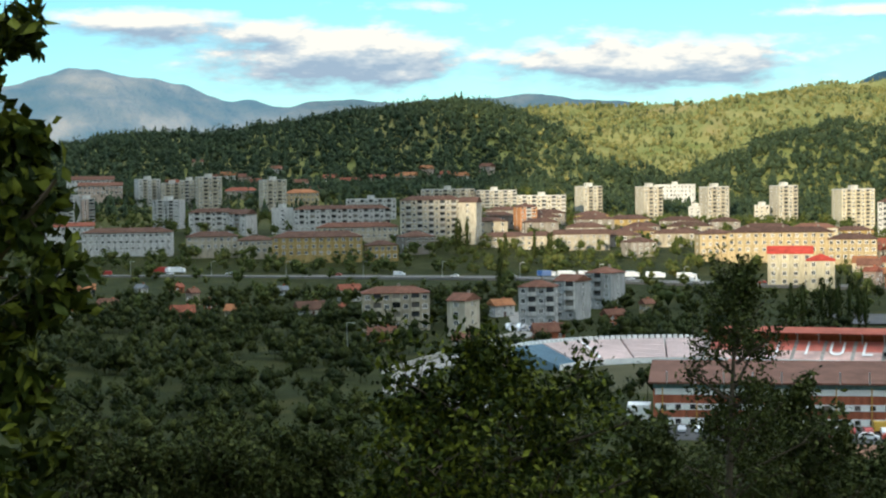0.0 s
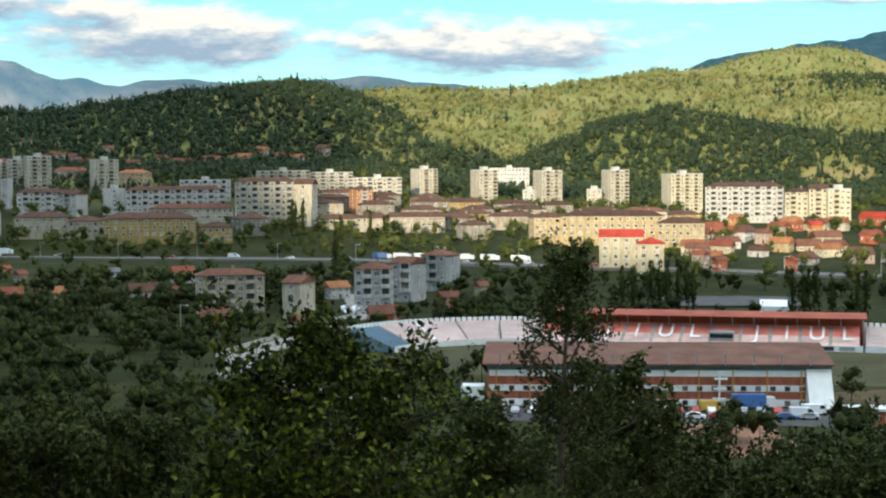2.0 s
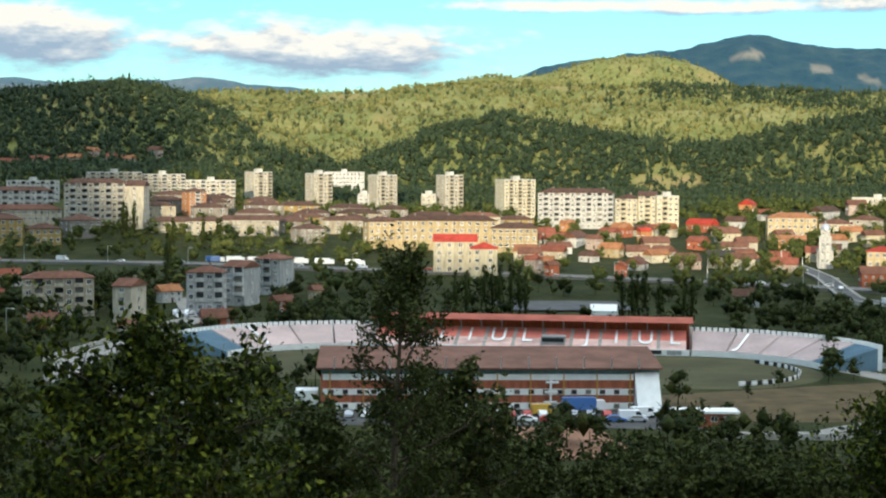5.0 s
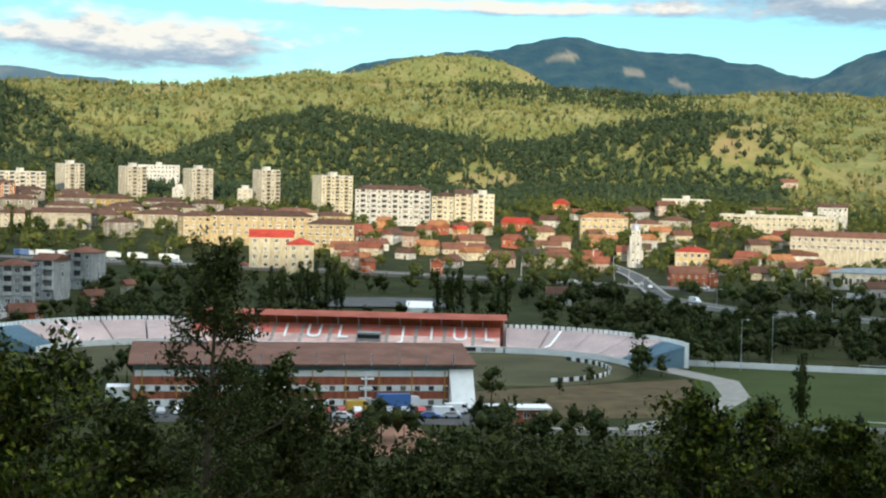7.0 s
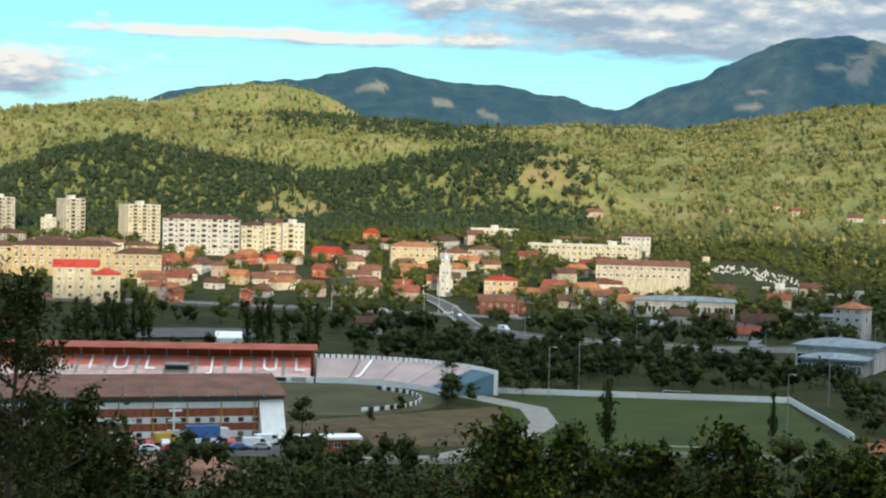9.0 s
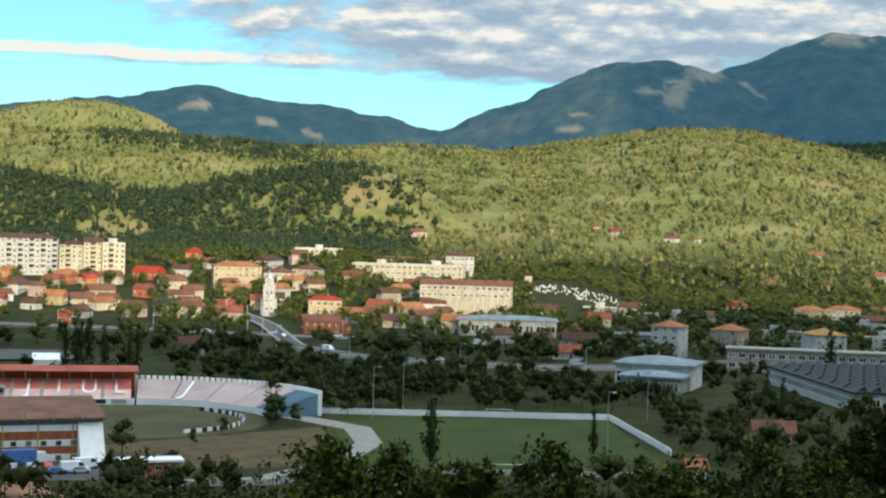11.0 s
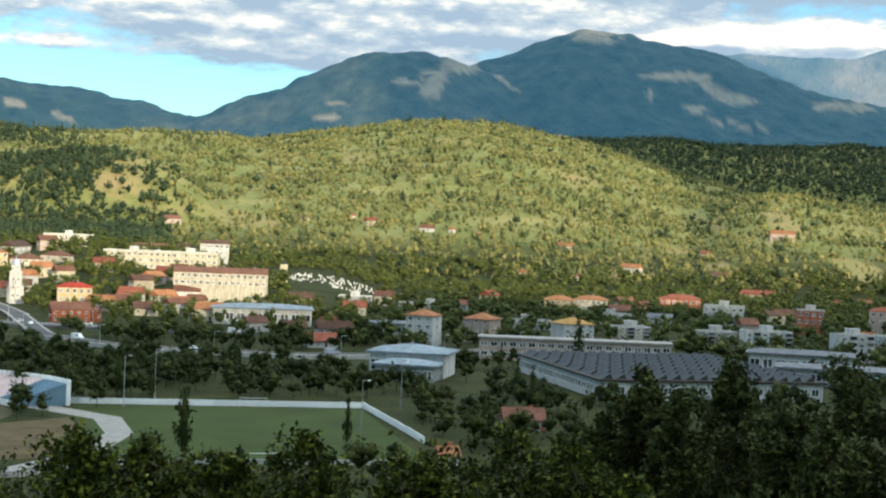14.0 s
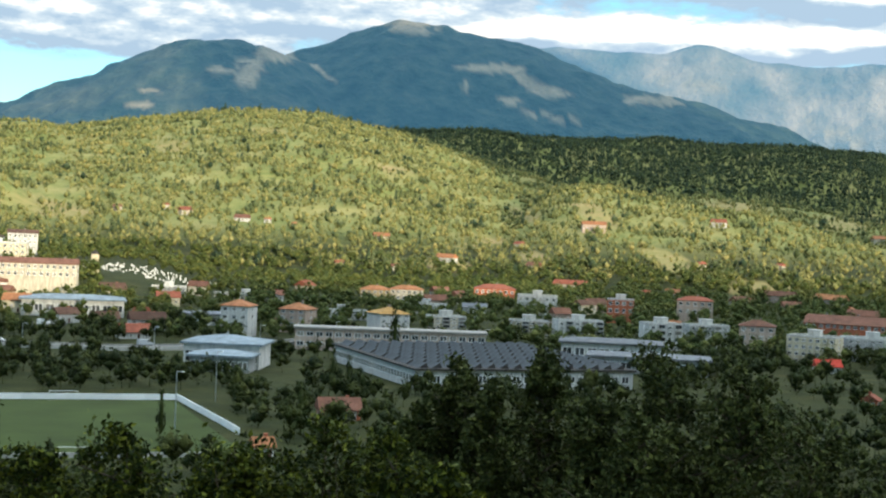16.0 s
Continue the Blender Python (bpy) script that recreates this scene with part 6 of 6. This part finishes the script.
def leafy_tree(x, y, h, radius, leaves, leaf, mat, seed, low=0.2, pale=False, sparse=0.0, label=""):
    """A tapered trunk, forking limbs and twigs, and single leaves gathered in sprays round the twigs."""
    rs = np.random.RandomState(seed)
    root = thing("tree", x, y, 0, label, "tree")
    vs, fs, n = [], [], 0
    lean = rs.uniform(-0.04, 0.04, 2) * h
    pts = [np.array((lean[0] * k * k, lean[1] * k * k, h * 0.97 * k)) for k in np.linspace(-0.06, 1, 9)]
    thick = max(0.03, 0.016 * h)
    for i in range(8):
        n = tube(vs, fs, n, pts[i], pts[i + 1], thick * (1 - i / 8.5), thick * (1 - (i + 1) / 8.5))
    part("trunk", mesh_from("trunk", np.concatenate(vs), np.concatenate(fs), PALE_BARK if pale else BARK), None, root)
    vs, fs, n, tips = [], [], 0, []
    limbs = 26 if h < 9 else 38
    for k in range(limbs):
        f = low + (0.97 - low) * (k + rs.uniform(0, 1)) / limbs
        start = pts[0] + (pts[-1] - pts[0]) * f
        a = k * 2.4 + rs.uniform(-0.5, 0.5)
        reach = radius * rs.uniform(0.40, 1.2) * (1.05 - 0.75 * max(0, (f - 0.55) / 0.45)) * (0.55 + 0.45 * min(1, (f - low) / 0.25))
        end = start + np.array((math.cos(a), math.sin(a), rs.uniform(0.2, 0.95))) * reach
        n = tube(vs, fs, n, start, end, thick * 0.32, thick * 0.10, 4)
        for j in range(7):
            q = start + (end - start) * rs.uniform(0.3, 1.0)
            tip = q + rs.standard_normal(3) * reach * 0.26 + (0, 0, 0.1 * reach)
            n = tube(vs, fs, n, q, tip, thick * 0.09, thick * 0.03, 3)
            tips.append((q, tip))
    part("branchwork", mesh_from("branchwork", np.concatenate(vs), np.concatenate(fs), PALE_BARK if pale else BARK), None, root)
    i = rs.randint(0, len(tips), leaves)
    q, tip = np.array([t[0] for t in tips])[i], np.array([t[1] for t in tips])[i]
    c = q + (tip - q) * rs.uniform(0.2, 1.15, (leaves, 1)) + rs.standard_normal((leaves, 3)) * radius * (0.075 + 0.03 * sparse)
    d = rs.standard_normal((leaves, 3)) + (0, 0, -0.3)
    d /= np.linalg.norm(d, axis=1)[:, None]
    s = np.cross(d, rs.standard_normal((leaves, 3)))
    s /= np.linalg.norm(s, axis=1)[:, None]
    up = np.cross(d, s)
    size = leaf * rs.uniform(0.6, 1.3, (leaves, 1))
    v = np.stack([c - d * size * 0.5, c + s * size * 0.27 + up * size * 0.07, c + d * size * 0.55, c - s * size * 0.27 + up * size * 0.07], 1).reshape(-1, 3)
    f = np.arange(leaves * 4).reshape(-1, 4)
    part("crown", mesh_from("crown", v, f, mat), None, root)
    return root


poplar(122, 546, 17.3, 0.80)
poplar(126, 545, 17.3, 0.80)
poplar(135, 554, 18.5, 0.80)
poplar(138, 554, 18.9, 0.80)
poplar(139, 547, 19.0, 0.80)
poplar(144, 550, 19.2, 0.80)
poplar(147, 550, 17.9, 0.80)
poplar(148, 545, 15.7, 0.80)
poplar(180, 530, 16.5, 0.80)
poplar(182, 525, 18.1, 0.80)
poplar(184, 525, 16.8, 0.80)
poplar(187, 525, 17.6, 0.80)
poplar(191, 521, 16.3, 0.80)
poplar(199, 510, 16.7, 0.80)
poplar(196, 510, 16.2, 0.80)
poplar(10, 898, 20.5, 0.80)
poplar(8, 905, 20.6, 0.80)
poplar(14, 898, 22.0, 0.80)
poplar(58, 851, 16.8, 0.80)
poplar(34, 853, 16.8, 0.80)
poplar(24, 674, 14.8, 0.80)
poplar(176, 281, 16.1, 1.04)
poplar(220, 281, 12.3, 0.72)
poplar(220, 385, 14.0, 0.72)
poplar(226, 378, 11.7, 0.72)
poplar(253, 270, 13.1, 0.80)
poplar(423, 402, 20.6, 0.80)
poplar(327, 329, 12.2, 0.80)
poplar(333, 342, 12.7, 0.80)
poplar(50, 848, 20.6, 0.80)
poplar(59, 846, 17.9, 0.80)
poplar(26, 710, 20.4, 0.80)
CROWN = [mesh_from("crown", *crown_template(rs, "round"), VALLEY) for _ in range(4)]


def small_tree(x, y, h):
    root = thing("tree", x, y, float(rs.uniform(0, 360)), "dark green round tree beside the stadium lane", "tree", "trees by the lane")
    put("trunk", STEM, root, 0, 0, 0, 0, h, h, h * 0.6)
    put("crown", CROWN[rs.randint(4)], root, 0, 0, 0, 0, h * 0.95, h * 0.95, h)


for x, y, h in ((183, 370, 9), (178, 362, 7), (186, 376, 9), (206, 384, 10), (209, 392, 11), (204, 396, 10), (212, 402, 11), (199, 402, 11), (216, 394, 9), (186, 364, 6), (207, 374, 8), (126, 331, 8.5), (129, 310, 4.5), (146, 338, 4), (160, 352, 5)):
    small_tree(x, y, h)
leafy_tree(-3.1, 10.5, 7.8, radius=1.0, leaves=7000, leaf=0.15, mat=FRESH, seed=1, low=0.25, label='leafy green tree close by with long leaves')
leafy_tree(1.0, 24.0, 6.6, radius=2.4, leaves=17000, leaf=0.135, mat=FRESH, seed=2, low=0.2, label='bright green bushy tree on the near slope')
leafy_tree(-0.4, 23.0, 5.7, radius=1.5, leaves=8000, leaf=0.135, mat=FRESH, seed=3, low=0.2, label='bright green bushy tree on the near slope')
leafy_tree(10.7, 59.0, 15.6, radius=2.5, leaves=13000, leaf=0.19, mat=DULL, seed=4, low=0.2, sparse=0.6, label='thin dull-green birch with airy branches')
leafy_tree(16.4, 73.2, 9.8, radius=3.5, leaves=9000, leaf=0.34, mat=DULL, seed=14, low=0.1, label='dull dark bush on the slope')
leafy_tree(9.8, 74.4, 7.9, radius=3.5, leaves=9000, leaf=0.34, mat=DULL, seed=15, low=0.1, label='dull dark bush on the slope')
leafy_tree(15.4, 28.1, 6.8, radius=1.9, leaves=8000, leaf=0.15, mat=FRESH, seed=20, low=0.15, label='bushy green oak sapling on the near slope')
leafy_tree(17.7, 29.0, 6.8, radius=1.5, leaves=8000, leaf=0.15, mat=FRESH, seed=21, low=0.15, label='bushy green oak sapling on the near slope')
leafy_tree(18.4, 27.4, 6.8, radius=1.4, leaves=8000, leaf=0.15, mat=FRESH, seed=22, low=0.15, label='bushy green oak sapling on the near slope')
leafy_tree(19.3, 25.5, 6.7, radius=1.7, leaves=8000, leaf=0.15, mat=FRESH, seed=23, low=0.15, label='bushy green oak sapling on the near slope')
leafy_tree(19.4, 22.9, 6.1, radius=1.5, leaves=8000, leaf=0.15, mat=FRESH, seed=24, low=0.15, label='bushy green oak sapling on the near slope')
leafy_tree(22.9, 23.8, 7.0, radius=1.9, leaves=8000, leaf=0.15, mat=FRESH, seed=25, low=0.15, label='bushy green oak sapling on the near slope')
leafy_tree(22.6, 21.2, 6.6, radius=1.6, leaves=8000, leaf=0.15, mat=FRESH, seed=26, low=0.15, label='bushy green oak sapling on the near slope')
leafy_tree(18.2, 15.6, 5.2, radius=1.0, leaves=8000, leaf=0.15, mat=FRESH, seed=27, low=0.15, label='bushy green oak sapling on the near slope')
leafy_tree(19.6, 22.7, 6.0, radius=1.7, leaves=8000, leaf=0.15, mat=FRESH, seed=28, low=0.15, label='bushy green oak sapling on the near slope')
leafy_tree(16.2, 29.9, 6.8, radius=1.9, leaves=8000, leaf=0.15, mat=FRESH, seed=29, low=0.15, label='bushy green oak sapling on the near slope')
leafy_tree(56.3, 49.6, 13.2, radius=2.2, leaves=9000, leaf=0.3, mat=DULL, seed=40, low=0.12, label='tall dark birch on the slope')
leafy_tree(59.0, 46.3, 13.9, radius=2.4, leaves=9000, leaf=0.3, mat=DULL, seed=41, low=0.12, label='tall dark birch on the slope')
leafy_tree(55.6, 45.8, 12.1, radius=2.2, leaves=9000, leaf=0.3, mat=DULL, seed=42, low=0.12, label='tall dark birch on the slope')
leafy_tree(58.5, 38.5, 13.2, radius=3.2, leaves=9000, leaf=0.3, mat=DULL, seed=43, low=0.12, label='dense dark tree on the slope')
leafy_tree(58.2, 35.1, 12.8, radius=3.0, leaves=9000, leaf=0.3, mat=DULL, seed=44, low=0.12, label='dense dark tree on the slope')
leafy_tree(56.5, 41.3, 11.5, radius=2.6, leaves=9000, leaf=0.3, mat=DULL, seed=45, low=0.12, label='dense dark tree on the slope')
leafy_tree(54.4, 37.3, 10.3, radius=2.8, leaves=9000, leaf=0.3, mat=DULL, seed=46, low=0.12, label='dense dark tree on the slope')
leafy_tree(54.8, 49.7, 10.9, radius=2.0, leaves=9000, leaf=0.3, mat=DULL, seed=47, low=0.12, label='dense dark tree on the slope')
leafy_tree(29.5, 126.6, 6.8, radius=5, leaves=8000, leaf=0.55, mat=DULL, seed=60, low=0.1, label='dark green tree below the near slope')
leafy_tree(33.2, 125.7, 6.4, radius=4.5, leaves=8000, leaf=0.55, mat=DULL, seed=61, low=0.1, label='dark green tree below the near slope')
leafy_tree(39.6, 113.3, 4.6, radius=4.5, leaves=8000, leaf=0.55, mat=DULL, seed=62, low=0.1, label='dark green tree below the near slope')
leafy_tree(41.8, 117.8, 5.6, radius=4.5, leaves=8000, leaf=0.55, mat=DULL, seed=63, low=0.1, label='dark green tree below the near slope')
leafy_tree(43.3, 111.9, 4.8, radius=4, leaves=8000, leaf=0.55, mat=DULL, seed=64, low=0.1, label='dark green tree below the near slope')
leafy_tree(49.1, 115.0, 5.6, radius=4.5, leaves=8000, leaf=0.55, mat=DULL, seed=65, low=0.1, label='dark green tree below the near slope')
leafy_tree(50.0, 114.5, 4.6, radius=5, leaves=8000, leaf=0.55, mat=DULL, seed=66, low=0.1, label='dark green tree below the near slope')
leafy_tree(55.9, 117.4, 5.7, radius=4, leaves=8000, leaf=0.55, mat=DULL, seed=67, low=0.1, label='dark green tree below the near slope')
leafy_tree(32.3, 125.9, 6.0, radius=5, leaves=8000, leaf=0.55, mat=DULL, seed=68, low=0.1, label='dark green tree below the near slope')
leafy_tree(67.6, 99.2, 6.6, radius=4.5, leaves=8000, leaf=0.55, mat=DULL, seed=69, low=0.1, label='dark green tree below the near slope')
leafy_tree(9.9, 94.5, 3.2, radius=4.0, leaves=6000, leaf=0.42, mat=DULL, seed=90, low=0.1, label='dark green tree on the lower slope')
leafy_tree(15.1, 93.8, 2.6, radius=4.0, leaves=6000, leaf=0.42, mat=DULL, seed=91, low=0.1, label='dark green tree on the lower slope')
leafy_tree(20.2, 92.8, 3.2, radius=4.0, leaves=6000, leaf=0.42, mat=DULL, seed=92, low=0.1, label='dark green tree on the lower slope')
leafy_tree(30.1, 90.1, 3.4, radius=4.0, leaves=6000, leaf=0.42, mat=DULL, seed=94, low=0.1, label='dark green tree on the lower slope')
leafy_tree(34.9, 88.4, 2.7, radius=4.0, leaves=6000, leaf=0.42, mat=DULL, seed=95, low=0.1, label='dark green tree on the lower slope')
leafy_tree(39.4, 86.4, 3.7, radius=4.0, leaves=6000, leaf=0.42, mat=DULL, seed=96, low=0.1, label='dark green tree on the lower slope')
leafy_tree(21.4, 92.6, 4.2, radius=4.0, leaves=6000, leaf=0.42, mat=DULL, seed=97, low=0.1, label='dark green tree on the lower slope')
leafy_tree(33.7, 88.8, 4.2, radius=4.0, leaves=6000, leaf=0.42, mat=DULL, seed=99, low=0.1, label='dark green tree on the lower slope')
leafy_tree(39.8, 86.3, 3.6, radius=4.0, leaves=6000, leaf=0.42, mat=DULL, seed=100, low=0.1, label='dark green tree on the lower slope')
leafy_tree(45.6, 83.3, 4.5, radius=4.0, leaves=6000, leaf=0.42, mat=DULL, seed=101, low=0.1, label='dark green tree on the lower slope')
leafy_tree(51.3, 80.0, 4.0, radius=4.0, leaves=6000, leaf=0.42, mat=DULL, seed=102, low=0.1, label='dark green tree on the lower slope')
leafy_tree(56.6, 76.3, 5.0, radius=4.0, leaves=6000, leaf=0.42, mat=DULL, seed=103, low=0.1, label='dark green tree on the lower slope')
leafy_tree(61.5, 72.4, 4.7, radius=4.0, leaves=6000, leaf=0.42, mat=DULL, seed=104, low=0.1, label='dark green tree on the lower slope')
leafy_tree(73.2, 60.6, 9.8, radius=4.0, leaves=6000, leaf=0.42, mat=DULL, seed=105, low=0.1, label='dark green tree on the lower slope')
leafy_tree(76.2, 56.7, 9.1, radius=4.0, leaves=6000, leaf=0.42, mat=DULL, seed=106, low=0.1, label='dark green tree on the lower slope')
leafy_tree(78.9, 52.9, 10.3, radius=4.0, leaves=6000, leaf=0.42, mat=DULL, seed=107, low=0.1, label='dark green tree on the lower slope')
leafy_tree(81.5, 48.9, 9.7, radius=4.0, leaves=6000, leaf=0.42, mat=DULL, seed=108, low=0.1, label='dark green tree on the lower slope')
leafy_tree(83.7, 44.9, 10.9, radius=4.0, leaves=6000, leaf=0.42, mat=DULL, seed=109, low=0.1, label='dark green tree on the lower slope')
leafy_tree(-22.6, 92.3, 8.7, radius=4.0, leaves=6000, leaf=0.42, mat=DULL, seed=110, low=0.1, label='dark green tree on the lower slope')
leafy_tree(-18.0, 93.3, 7.4, radius=4.0, leaves=6000, leaf=0.42, mat=DULL, seed=111, low=0.1, label='dark green tree on the lower slope')
leafy_tree(-13.4, 94.1, 8.2, radius=4.0, leaves=6000, leaf=0.42, mat=DULL, seed=112, low=0.1, label='dark green tree on the lower slope')
leafy_tree(-8.6, 94.6, 7.1, radius=4.0, leaves=6000, leaf=0.42, mat=DULL, seed=113, low=0.1, label='dark green tree on the lower slope')
